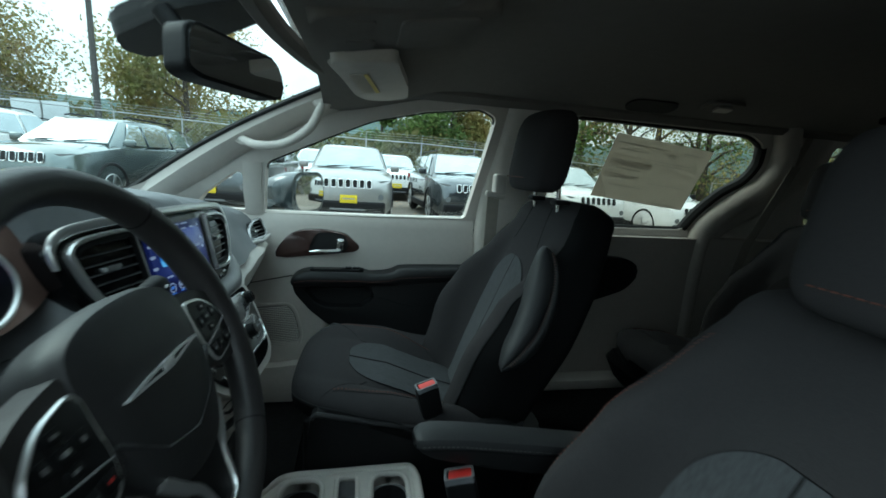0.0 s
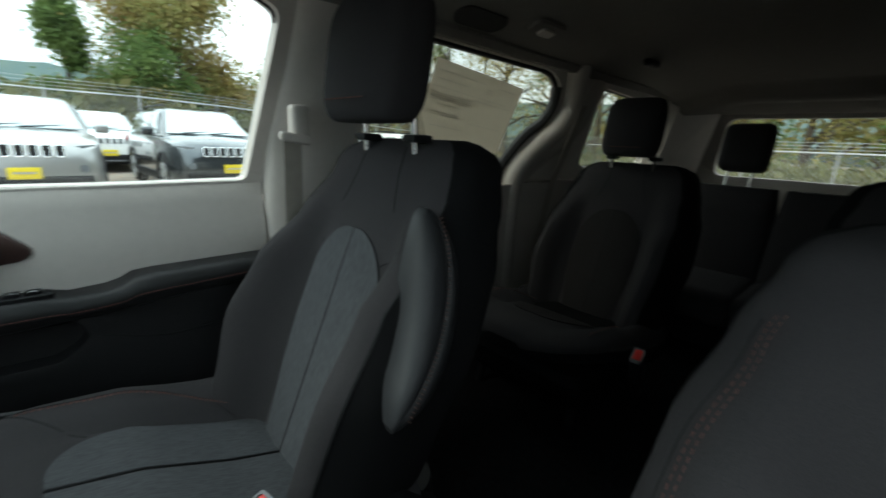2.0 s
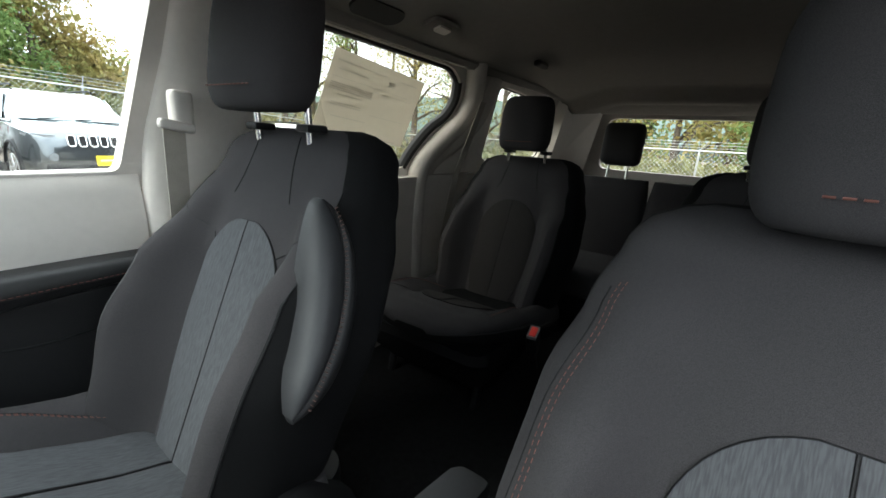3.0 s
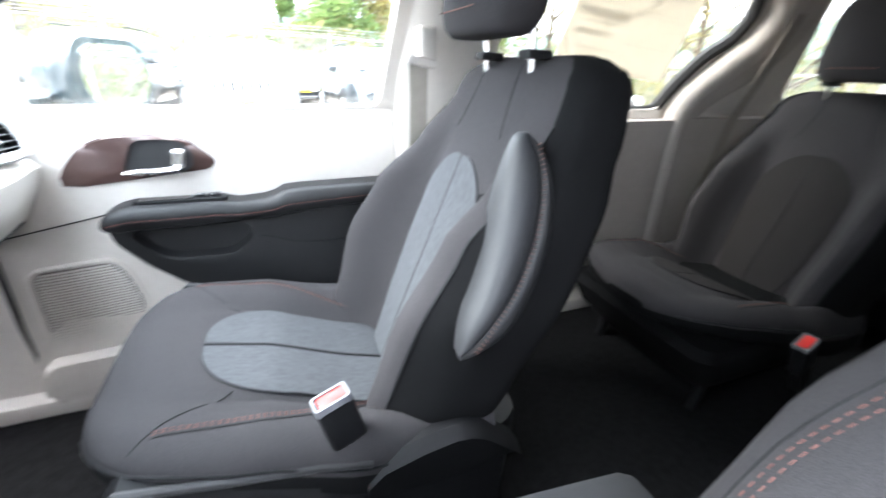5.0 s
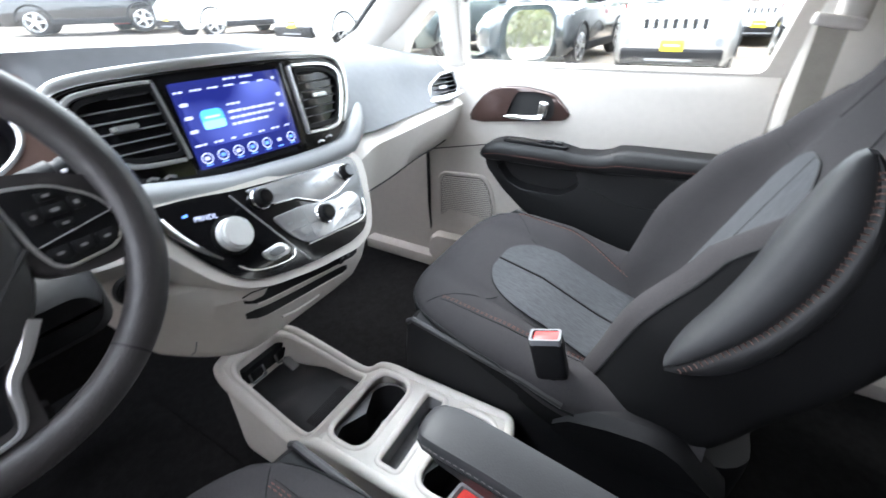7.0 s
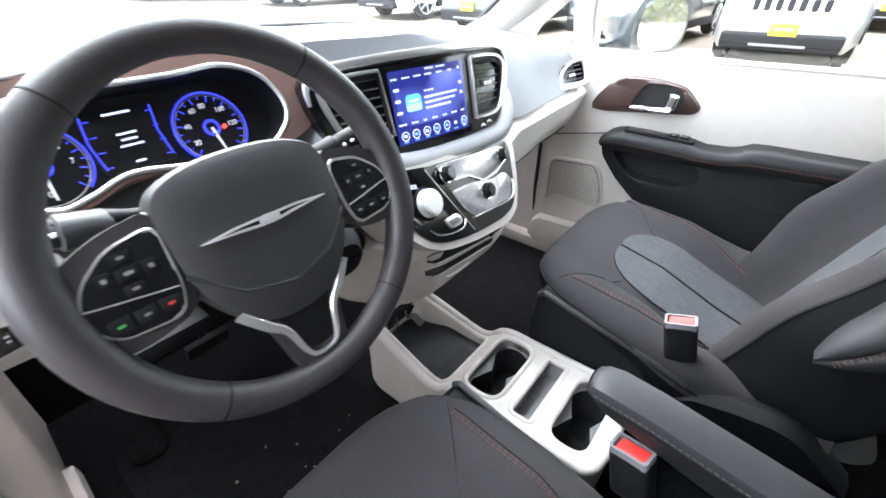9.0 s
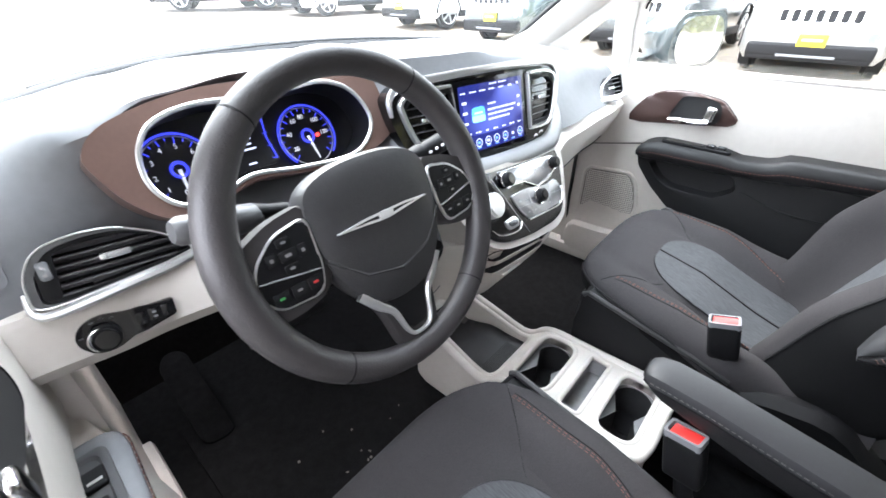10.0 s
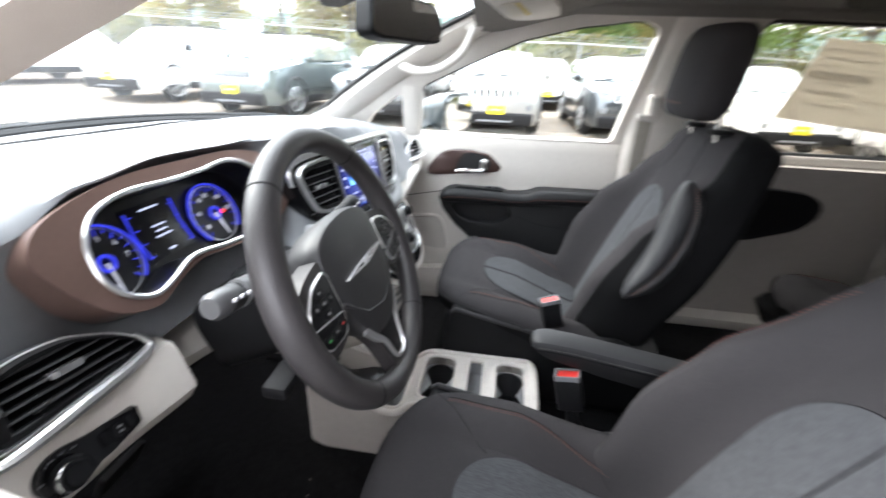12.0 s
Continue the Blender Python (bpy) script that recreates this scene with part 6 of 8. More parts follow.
part("emblem_bar", sheet(rpoly([(-0.009, -0.0034), (0.007, -0.0042), (0.009, 0.0050), (-0.007, 0.0058)], 0.004, 3), WM, 0.0100, 0.0175, 0.001), M_EMBLEM, hub, "chrome emblem centre")
for sg in (-1, 1):
    # side spokes with key pads
    sp = [(sg * 0.070, 0.044), (sg * 0.118, 0.037), (sg * 0.160, 0.018), (sg * 0.168, -0.018), (sg * 0.154, -0.052), (sg * 0.118, -0.054), (sg * 0.076, -0.044)]
    sp = rpoly(sp if sg > 0 else sp[::-1], 0.016, 5)
    spoke = part("spoke", sheet(sp, WM, -0.020, 0.004, 0.007, 4), M_RIM, wheel, "dark wheel spoke")
    pad = [(sg * 0.083, 0.030), (sg * 0.118, 0.024), (sg * 0.141, 0.006), (sg * 0.149, -0.011), (sg * 0.147, -0.028), (sg * 0.135, -0.040), (sg * 0.093, -0.043), (sg * 0.085, -0.020)]
    pad = rpoly(pad if sg > 0 else pad[::-1], 0.010, 5)
    kp = part("key_pad", sheet(pad, WM, 0.000, 0.0075, 0.002), M_PADBLK, spoke, "black control pad")
    part("pad_rim", tube([WM @ Vector((x, y, 0.0055)) for x, y in pad], 0.0023, 6, True), M_SATIN, spoke, "satin silver pad rim")
    part("pad_strip", ribbon([(sg * 0.086, -0.021), (sg * 0.115, -0.016), (sg * 0.148, -0.010)], 0.0020, 0.005, 0.0092, WM), M_SILP, spoke, "silver pad divider")
    for x, y, w, h in ((0.112, 0.0165, 0.006, 0.004), (0.112, 0.0040, 0.0075, 0.005), (0.097, 0.0030, 0.004, 0.006), (0.128, 0.0050, 0.004, 0.006), (0.113, -0.0085, 0.006, 0.004)):
        part("key", sheet(rrect(sg * x - w - 0.001, y - h, sg * x + w + 0.001, y + h, 0.002), WM, 0.0070, 0.0086, 0.0006), M_BLACK, kp)
        part("key_mark", sheet(rrect(sg * x - w * 0.42, y - h * 0.30, sg * x + w * 0.42, y + h * 0.30, 0.0006, 1), WM, 0.0085, 0.0089, 0), M_SILP, kp, "white key mark")
    for x, c in ((0.098, M_REDK if sg < 0 else M_SILP), (0.115, M_SILP), (0.133, M_GREENK if sg < 0 else M_SILP)):
        part("key", sheet(rrect(sg * x - 0.0075, -0.036, sg * x + 0.0075, -0.024, 0.002), WM, 0.0070, 0.0086, 0.0006), M_BLACK, kp)
        part("key_mark", sheet(rrect(sg * x - 0.0026, -0.0312, sg * x + 0.0026, -0.0288, 0.0006, 1), WM, 0.0085, 0.0089, 0), c, kp, "small key mark")
# lower spoke, forked, with satin trim
low = rpoly([(-0.060, -0.058), (0.060, -0.058), (0.036, -0.104), (0.026, -0.158), (-0.026, -0.158), (-0.036, -0.104)], 0.012, 4)
ls = part("lower_spoke", sheet(low, WM, -0.020, 0.002, 0.005, 3), M_RIM, wheel, "dark lower spoke")
vee = c_rim([(-0.058, -0.068), (-0.042, -0.090), (-0.027, -0.106), (-0.019, -0.132), (-0.010, -0.143), (0.010, -0.143), (0.019, -0.132), (0.027, -0.106), (0.042, -0.090), (0.058, -0.068)])
part("spoke_trim", ribbon(vee, [0.004 + 0.009 * abs(2 * k / (len(vee) - 1) - 1) ** 1.5 for k in range(len(vee))], 0.0, 0.0065, WM), M_SATIN, ls, "satin silver spoke trim")
part("spoke_insert", sheet(rpoly([(-0.036, -0.080), (0.036, -0.080), (0.020, -0.108), (0.013, -0.136), (-0.013, -0.136), (-0.020, -0.108)], 0.006, 3), WM, 0.0, 0.0036, 0.001), M_PADBLK, ls, "black spoke insert")
# column, cover and stalks
col = thing("steering_column", WC + Vector((-0.15, 0, -0.10)), "dark steering column cover with two stalks", "steering column")
secs = []
for d, k, dy in ((-0.035, 0.8, 0), (-0.07, 1.0, -0.005), (-0.14, 1.05, -0.012), (-0.22, 1.0, -0.02)):
    secs.append([WM @ Vector((x * k, y * k + dy, d)) for x, y in rrect(-0.060, -0.062, 0.060, 0.045, 0.03)])
part("column_cover", loft(secs), M_BLACK, col)
for sg, dz, reach in ((-1, 0.034, 0.166), (1, 0.026, 0.180)):
    root = WM @ Vector((sg * 0.05, dz, -0.075))
    tip = WM @ Vector((sg * reach, dz + 0.020, -0.058))
    st = part("stalk", tube(smooth_path([root, (root + tip) / 2 + Vector((0, 0, 0.004)), tip], 5), [0.008] * 4 + [0.010] * 7, 10), M_BLACK, col, "black control stalk")
    d = (tip - root).normalized()
    part("stalk_end", tube([tip - d * 0.075, tip - d * 0.068, tip - d * 0.036, tip - d * 0.034, tip - d * 0.030, tip - d * 0.028, tip + d * 0.004, tip + d * 0.010], [0.009, 0.0145, 0.0155, 0.0120, 0.0120, 0.0135, 0.0140, 0.010], 16), M_SLATE if sg < 0 else M_BLACK, st, "stepped stalk end")
    for i in range(3):
        part("stalk_mark", box(tip - d * (0.008 + 0.012 * i) + Vector((0.015, 0, 0.005)), (0.002, 0.004, 0.003), 0), M_NEEDLE, st, "white stalk mark")
secs = []
for x, z0, z1, hw in ((-0.640, 0.985, 1.060, 0.070), (-0.575, 0.968, 1.055, 0.068), (-0.510, 0.962, 1.045, 0.062), (-0.470, 0.972, 1.035, 0.054), (-0.455, 0.985, 1.025, 0.044)):
    secs.append([(x, y, z) for y, z in rrect(-0.292 - hw, z0, -0.292 + hw, z1, 0.022)])
part("lower_cover", loft(secs), M_BLACK, col, "black lower column cover")
part("tilt_lever", box(WM @ Vector((-0.10, -0.075, -0.09)), (0.03, 0.075, 0.018), 0.006), M_BLACK, col, "black tilt lever")
part("ignition_button", cyl((-0.552, -0.195, 0.955), (-0.536, -0.195, 0.957), 0.019, n=28, b=0.002), M_BLACK, col, "round black start button")

# pedals on the floor
ped = thing("brake_pedal", (-1.00, -0.33, 0.42), "black rubber brake pedal", "pedal")
part("arm", tube([(-1.10, -0.33, 0.80), (-1.05, -0.33, 0.65), (-1.01, -0.33, 0.56)], 0.010, 8), M_BLACK, ped)
part("pad", box((-0.998, -0.33, 0.555), (0.016, 0.10, 0.065), 0.006, rot=(0, 30, 0)), M_RUBBER, ped, "ribbed rubber pad")
rest = thing("foot_rest", (-1.0, -0.53, 0.42), "black ribbed rubber foot rest on the carpet", "foot rest")
part("pad", sheet(rpoly([(-0.036, -0.13), (0.032, -0.14), (0.036, 0.12), (0.0, 0.14), (-0.032, 0.11)], 0.022), axes((-1.03, -0.53, 0.475), (0, 1, 0.0), (-0.93, 0.05, 0.36)), -0.02, 0.012, 0.006), M_CARPET, rest)
for i in range(7):
    part("rib", tube([axes((-1.03, -0.53, 0.475), (0, 1, 0.0), (-0.93, 0.05, 0.36)) @ Vector((x, -0.10 + 0.033 * i, 0.011)) for x in (-0.026, 0.0, 0.026)], 0.0016, 6), M_CARPET, rest)
mat_ob = thing("floor_mat", (-0.75, -0.38, 0.425), "black carpet floor mat before the driver seat", "floor mat")
part("carpet", box((-0.72, -0.36, 0.426), (0.55, 0.46, 0.012), 0.005), M_CARPET, mat_ob)
mat_p = thing("floor_mat", (-0.75, 0.42, 0.425), "black carpet floor mat before the passenger seat", "floor mat")
part("carpet", box((-0.72, 0.42, 0.426), (0.55, 0.46, 0.012), 0.005), M_CARPET, mat_p)
crumbs = bmesh.new()
rng = random.Random(5)
for i in range(15):
    cx, cy = rng.gauss(-0.62, 0.08), rng.gauss(-0.33, 0.10)
    if abs(cx + 0.70) > 0.22 or abs(cy + 0.36) > 0.2:
        continue
    box((cx, cy, 0.434), (rng.uniform(.002, .006), rng.uniform(.002, .005), 0.002), 0, bm=crumbs, rot=(0, 0, rng.uniform(0, 90)))
tagged(solid("carpet_debris", crumbs, mat("pale_crumbs", (0.20, 0.18, 0.16), 0.8), False), "pale crumbs and lint on the black floor mat", "debris", kind="stuff")

# ---- centre console ----
con = thing("centre_console", (-0.43, 0.012, 0.42), "cream plastic floor console with open bin and cup holders", "console")


def con_z(x):
    return lin([(-0.74, .628), (-0.70, .632), (-0.65, .622), (-0.58, .594), (-0.53, .574), (-0.50, .566), (-0.48, .567), (-0.462, .578), (-0.444, .598), (-0.425, .606), (-0.40, .608), (-0.1, .610)], x)


def dense(pts, step=0.012):
    """An outline with points every so often along its straight stretches."""
    out = []
    for (x0, y0), (x1, y1) in zip(pts, pts[1:] + pts[:1]):
        n = max(1, int(math.hypot(x1 - x0, y1 - y0) / step))
        out += [(x0 + (x1 - x0) * i / n, y0 + (y1 - y0) * i / n) for i in range(n)]
    return out


outer = rpoly([(-0.722, -0.045), (-0.708, -0.078), (-0.665, -0.092), (-0.155, -0.090), (-0.145, -0.05), (-0.145, 0.08), (-0.155, 0.112), (-0.42, 0.110), (-0.52, 0.102), (-0.60, 0.090), (-0.672, 0.078), (-0.705, 0.062), (-0.720, 0.030)], 0.030, 6)
outer = dense(outer)
bin_o = rpoly([(-0.690, -0.058), (-0.665, -0.074), (-0.462, -0.074), (-0.462, 0.090), (-0.52, 0.088), (-0.60, 0.075), (-0.664, 0.062), (-0.690, 0.044)], 0.024, 6)
bin_o = dense(bin_o)


def peanut(cx, r, y0, y1, waist):
    out = []
    for a in range(0, 181, 15):
        out.append((cx + r * math.cos(radians(a)), y1 + r * math.sin(radians(a))))
    out.append((cx - waist, (y0 + y1) / 2))
    for a in range(180, 361, 15):
        out.append((cx + r * math.cos(radians(a)), y0 + r * math.sin(radians(a))))
    out.append((cx + waist, (y0 + y1) / 2))
    return out


cup1 = rpoly([(-0.432, -0.072), (-0.345, -0.072), (-0.345, 0.096), (-0.432, 0.096)], 0.036, 6)
slot = rpoly([(-0.318, -0.070), (-0.272, -0.070), (-0.272, 0.094), (-0.318, 0.094)], 0.012, 4)
cup2 = rpoly([(-0.246, -0.072), (-0.166, -0.072), (-0.166, 0.096), (-0.246, 0.096)], 0.034, 6)
bm = bmesh.new()
edges = []
for pts in (outer, bin_o, cup1, slot, cup2):
    vs = [bm.verts.new((p[0], p[1], 0)) for p in pts]
    edges += [bm.edges.new((vs[i], vs[(i + 1) % len(vs)])) for i in range(len(vs))]
bmesh.ops.triangle_fill(bm, use_beauty=True, edges=edges)
r = bmesh.ops.extrude_face_region(bm, geom=bm.faces[:])
dn = {v for v in r["geom"] if isinstance(v, bmesh.types.BMVert)}
for v in bm.verts:
    v.co.z = con_z(v.co.x) - (0.030 if v in dn else 0)
part("top_frame", bm, M_CREAM, con, "cream plastic top frame", False)
for pts, nm in ((outer, "rim"), (bin_o, "rim"), (cup1, "rim"), (slot, "rim"), (cup2, "rim")):
    part("rim_roll", tube([(x, y, con_z(x) - 0.004) for x, y in pts], 0.010 if pts is outer else 0.0065, 10, True), M_CREAM, con)
secs = [[(x * 1.0, 0.011 + (y - 0.011) * k, con_z(x) - 0.01 if z is None else z) for x, y in outer] for z, k in ((0.425, 1.06), (0.50, 1.03), (None, 1.0))]
part("body", loft(secs, None, True, False), M_CREAM, con, "cream plastic console sides")


def tub(pts, depth, material, name, label, draft=0.92, flat=None):
    cx = sum(p[0] for p in pts) / len(pts)
    cy = sum(p[1] for p in pts) / len(pts)
    rows = [[(cx + (x - cx) * k, cy + (y - cy) * k, con_z(x) - d) for x, y in pts] for d, k in ((0.006, 1.0), (depth * .5, (1 + draft) / 2), (depth, draft))]
    if flat:
        rows[2] = [(x, y, flat) for x, y, z in rows[2]]
    b = loft(rows, None, True, False)
    b.verts.ensure_lookup_table()
    n = len(pts)
    b.faces.new([b.verts[2 * n + i] for i in range(n)])
    return part(name, b, material, con, label)


b_mid = (-0.575, 0.008)
walls = loft([[(b_mid[0] + (x - b_mid[0]) * k, b_mid[1] + (y - b_mid[1]) * k, con_z(x) - 0.006 if z is None else z) for x, y in bin_o] for z, k in ((None, 1.0), (0.552, 0.955), (0.534, 0.93))], None, True, False)
part("bin_wall", walls, M_CREAM, con, "cream inner wall of the open bin")
M_BINMAT = mat("bin_rubber", (0.030, 0.030, 0.032), 0.38, var=0.1, scale=60)
liner = []
for k, z in ((0.955, 0.536), (0.95, 0.545), (0.92, 0.5465), (0.5, 0.548), (0.1, 0.549)):
    liner.append([(b_mid[0] + (x - b_mid[0]) * k, b_mid[1] + (y - b_mid[1]) * k, z + 0.010 * math.exp(-((x - b_mid[0]) * k / 0.035) ** 2) * (k < 0.94)) for x, y in bin_o])
part("bin_mat", loft(liner), M_BINMAT, con, "dark grey rubber mat in the bin")
for i in range(9):
    part("bin_rib", tube([(-0.515 + 0.004 * i, y, 0.5485) for y in (-0.045, 0.055)], 0.0009, 4), M_BLACK, con, "raised rubber rib")
tub(slot, 0.045, M_CUP, "slot_well", "grey phone slot")
for cup, cx in ((cup1, -0.3885), (cup2, -0.206)):
    hole = peanut(cx, 0.0375, -0.032, 0.056, 0.018)
    bm = bmesh.new()
    edges = []
    for pts in (cup, hole):
        vs = [bm.verts.new((q_[0], q_[1], 0.578)) for q_ in pts]
        edges += [bm.edges.new((vs[i], vs[(i + 1) % len(vs)])) for i in range(len(vs))]
    bmesh.ops.triangle_fill(bm, use_beauty=True, edges=edges)
    part("cup_plate", bm, M_CUP, con, "grey plate round the cup holders", False)
    part("cup_wall", loft([[(x, y, z) for x, y in cup] for z in (0.597, 0.577)], None, True, False), M_CREAM, con)
    cups = loft([[(cx + (x - cx) * k, 0.012 + (y - 0.012) * k, z) for x, y in hole] for z, k in ((0.578, 1.0), (0.55, 0.97), (0.505, 0.93))], None, True, False)
    cups.verts.ensure_lookup_table()
    nn = len(hole)
    cups.faces.new([cups.verts[2 * nn + i] for i in range(nn)])
    part("cup_well", cups, M_RUBBER, con, "black twin cup well")
    for cy in (-0.032, 0.056):
        part("cup_base", cyl((cx, cy, 0.5055), (cx, cy, 0.508), 0.030, n=28, b=0.001), M_BLACK, con, "ridged black cup base")
# outlets at the front of the bin
part("outlet_panel", box((-0.688, 0.012, 0.575), (0.014, 0.125, 0.062), 0.005, rot=(0, 14, 0)), M_BLACK, con, "black outlet panel")
for y in (-0.022, 0.045):
    part("outlet", ringplate(rrect(-0.019, -0.020, 0.019, 0.020, 0.006), rrect(-0.015, -0.016, 0.015, 0.016, 0.005), axes((-0.680, y, 0.578), (0, 1, 0), (-0.24, 0, 0.97)), 0, 0.004), M_SILP, con, "grey outlet frame")
    part("outlet_lid", box((-0.678, y, 0.575), (0.006, 0.026, 0.030), 0.003, rot=(0, 14, 0)), M_BLACK, con, "black outlet lid")
part("outlet_tab", box((-0.655, 0.045, 0.555), (0.035, 0.020, 0.006), 0.002, rot=(0, 25, 0)), M_SILP, con, "grey hanging outlet flap")

# ---- doors ----
def door_panel(s, name, label):
    """Inner panel of a front door; s: 1 passenger side, -1 driver side."""
    k = 1 if s > 0 else KD

    def P(x, y, z):
        return Vector((x, s * y * k, z))
    ob = thing(name, P(-0.25, 0.85, 0.45), label, "car door", "front doors", "structure")
    # cream skin: rows from the sill down
    PROF = [(1.100, 0.845), (1.098, 0.818), (1.085, 0.806), (1.05, 0.800), (1.00, 0.790), (0.955, 0.786), (0.92, 0.790), (0.86, 0.795), (0.74, 0.790), (0.60, 0.780), (0.50, 0.770), (0.445, 0.775), (0.435, 0.84)]
    if s < 0:
        # the driver's panel swells into a shelf under its armrest
        PROF = [(1.128, 0.845), (1.127, 0.812), (1.114, 0.798), (1.06, 0.792), (1.00, 0.790), (0.955, 0.790)] + [(0.92, 0.790), (0.885, 0.790), (0.862, 0.782), (0.852, 0.765), (0.848, 0.745), (0.842, 0.742), (0.825, 0.734), (0.78, 0.730), (0.70, 0.718), (0.60, 0.702), (0.50, 0.690), (0.445, 0.686), (0.435, 0.84)]
    secs = []
    for i in range(33):
        x = -0.715 + 0.855 * i / 32
        inn = 0.042 * sstep(-0.42, -0.70, x)
        row = []
        for z, y in PROF:
            fold = 0.0 if s > 0 else sstep(0.895, 0.852, z) * sstep(-0.74, -0.64, x)
            deep = inn * (sstep(1.10, 1.0, z) if s > 0 else 0.6)
            flat = 0.790 - deep
            row.append(P(x, y - deep if s > 0 or z > 0.89 or y > 0.80 else flat + (y - flat) * fold, z + 0.004 * sstep(-0.2, 0.14, x)))
        secs.append(row)
    part("panel", loft(secs), M_CREAM, ob, "cream plastic door panel")
    part("outer_skin", holed([(-0.75, 0.40), (-0.75, 1.06), (0.16, 1.06), (0.16, 0.40)], [], lambda x, z: s * k * 0.86, 0.06, s), M_SILP, ob, "painted outer door skin", False)
    # plates facing the cabin: outline in (x, z), depth along -s*y
    def plate(nm, pts, y0, y1, material, lab="", b=0.006, parent=None, slope=0.0):
        bm = bmesh.new()
        F = Matrix(((1, 0, 0, 0), (0, 0, -s, 0), (0, 1, 0, 0), (0, 0, 0, 1)))
        sheet(pts, F, -y0, -y1, b, 3, bm)
        for v in bm.verts:
            y = abs(v.co.y) - 0.042 * sstep(-0.42, -0.70, v.co.x) * (0.6 if s < 0 else 0.8 if v.co.z > 0.96 else 1.0) + slope * (v.co.z - 0.9) + (0.0085 if s < 0 else 0.0)
            v.co.y = s * y * k
        return part(nm, bm, material, parent or ob, lab)
    # handle pocket
    bez = rpoly([(-0.580, 0.960), (-0.525, 1.028), (-0.480, 1.043), (-0.410, 1.044), (-0.333, 1.032), (-0.282, 0.985), (-0.296, 0.965), (-0.360, 0.958), (-0.450, 0.948), (-0.560, 0.940)], 0.02, 5)
    if s < 0:
        bez = rrect(-0.604, 0.992, -0.440, 1.046, 0.024, 6)
    dx_, dz_ = (-0.05, 0.03) if s < 0 else (0.0, 0.0)
    rec = rpoly([(-0.464, 0.966), (-0.452, 1.000), (-0.435, 1.033), (-0.375, 1.035), (-0.338, 1.026), (-0.326, 1.000), (-0.328, 0.974), (-0.352, 0.960), (-0.430, 0.958)], 0.014, 4)
    rec = [(x + dx_, z + dz_) for x, z in rec] if s > 0 else rrect(-0.601, 0.995, -0.443, 1.043, 0.021, 6)
    cx_, cz_ = sum(x for x, z in rec) / len(rec), sum(z for x, z in rec) / len(rec)
    # the frame's two outlines, point for point along the same bearings
    def at_bearing(pts, a, about=None):
        best, far = None, 0.0
        px_, pz_ = about or (cx_, cz_)
        ca, sa = math.cos(a), math.sin(a)
        for (x0, z0), (x1, z1) in zip(pts, pts[1:] + pts[:1]):
            ax, az, ex, ez = x0 - px_, z0 - pz_, x1 - x0, z1 - z0
            den = ca * ez - sa * ex
            if abs(den) > 1e-12:
                r_, q_ = (ax * ez - az * ex) / den, (ax * sa - az * ca) / den
                if -1e-6 <= q_ <= 1 + 1e-6 and r_ > far:
                    best, far = (px_ + r_ * ca, pz_ + r_ * sa), r_
        return best
    bear = [2 * math.pi * i / 72 for i in range(72)]
    bo, bi = [at_bearing(bez, a) for a in bear], [at_bearing(rec, a) for a in bear]

    def on_door(x, z, y):
        return P(x, y - 0.042 * sstep(-0.42, -0.70, x) * (0.6 if s < 0 else 0.8 if z > 0.96 else 1.0) + (0.0085 if s < 0 else 0.0), z)
    # shade is in the surround's colour: darkened bronze, and black for the driver
    bz = part("handle_bezel", loft([[on_door(x, z, 0.800) for x, z in bo], [on_door(x, z, 0.785) for x, z in bo], [on_door(cx_ + (x - cx_) * 0.96, cz_ + (z - cz_) * 0.94, 0.781) for x, z in bo], [on_door(x, z, 0.779) for x, z in bi], [on_door(x, z, 0.800) for x, z in bi]], None, True, False), M_BROWND if s > 0 else M_BLACK, ob, "bronze-brown handle surround in a shaded tone" if s > 0 else "dark handle surround")
    plate("handle_recess", rec, 0.80, 0.7865 if s > 0 else 0.7805, M_RUBBER, "dark handle recess", 0, bz)
    dxh, dzh = (-0.110, 0.018) if s < 0 else (0.0, 0.0)
    hd = part("door_handle", loft([[P(x + dxh, y0 + (0.032 if s < 0 else 0), zz + dzh) for y0, zz in ((0.762, z - h), (0.750, z - h * 0.9), (0.744, z), (0.750, z + h * 0.9), (0.762, z + h))] for x, z, h in ((-0.455, 0.971, 0.003), (-0.440, 0.971, 0.006), (-0.40, 0.971, 0.0075), (-0.365, 0.973, 0.008), (-0.350, 0.975, 0.007))]), M_CHROME, ob, "chrome door handle bar")
    part("handle_grip", box(P(-0.352 + dxh, 0.762 if s > 0 else 0.787, 0.996 + dzh), (0.026, 0.018, 0.040), 0.008, 4, rot=(0, 8, 0)), M_CHROME, hd, "chrome upright of the handle")
    # dark armrest with its switches
    if s > 0:
        rows = ((-0.517, .868, .860, .030), (-0.512, .880, .852, .012), (-0.500, .892, .847, .004), (-0.480, .901, .846, 0), (-0.455, .906, .846, 0), (-0.36, .905, .846, 0), (-0.285, .904, .848, 0), (-0.262, .900, .849, 0), (-0.246, .896, .850, 0), (-0.19, .900, .852, 0), (-0.165, .907, .853, 0), (-0.144, .919, .855, 0), (-0.11, .922, .858, 0), (0.0, .924, .866, 0), (0.13, .926, .876, 0))
        y_top, y_face = 0.800, 0.715
    else:
        rows = ((-0.648, .856, .846, .026), (-0.644, .862, .842, .012), (-0.634, .866, .840, .004), (-0.615, .864, .838, 0), (-0.50, .866, .838, 0), (-0.30, .874, .840, 0), (-0.10, .900, .845, 0), (0.0, .915, .850, 0), (0.13, .920, .855, 0))
        y_top, y_face = 0.812, 0.733
    secs = []
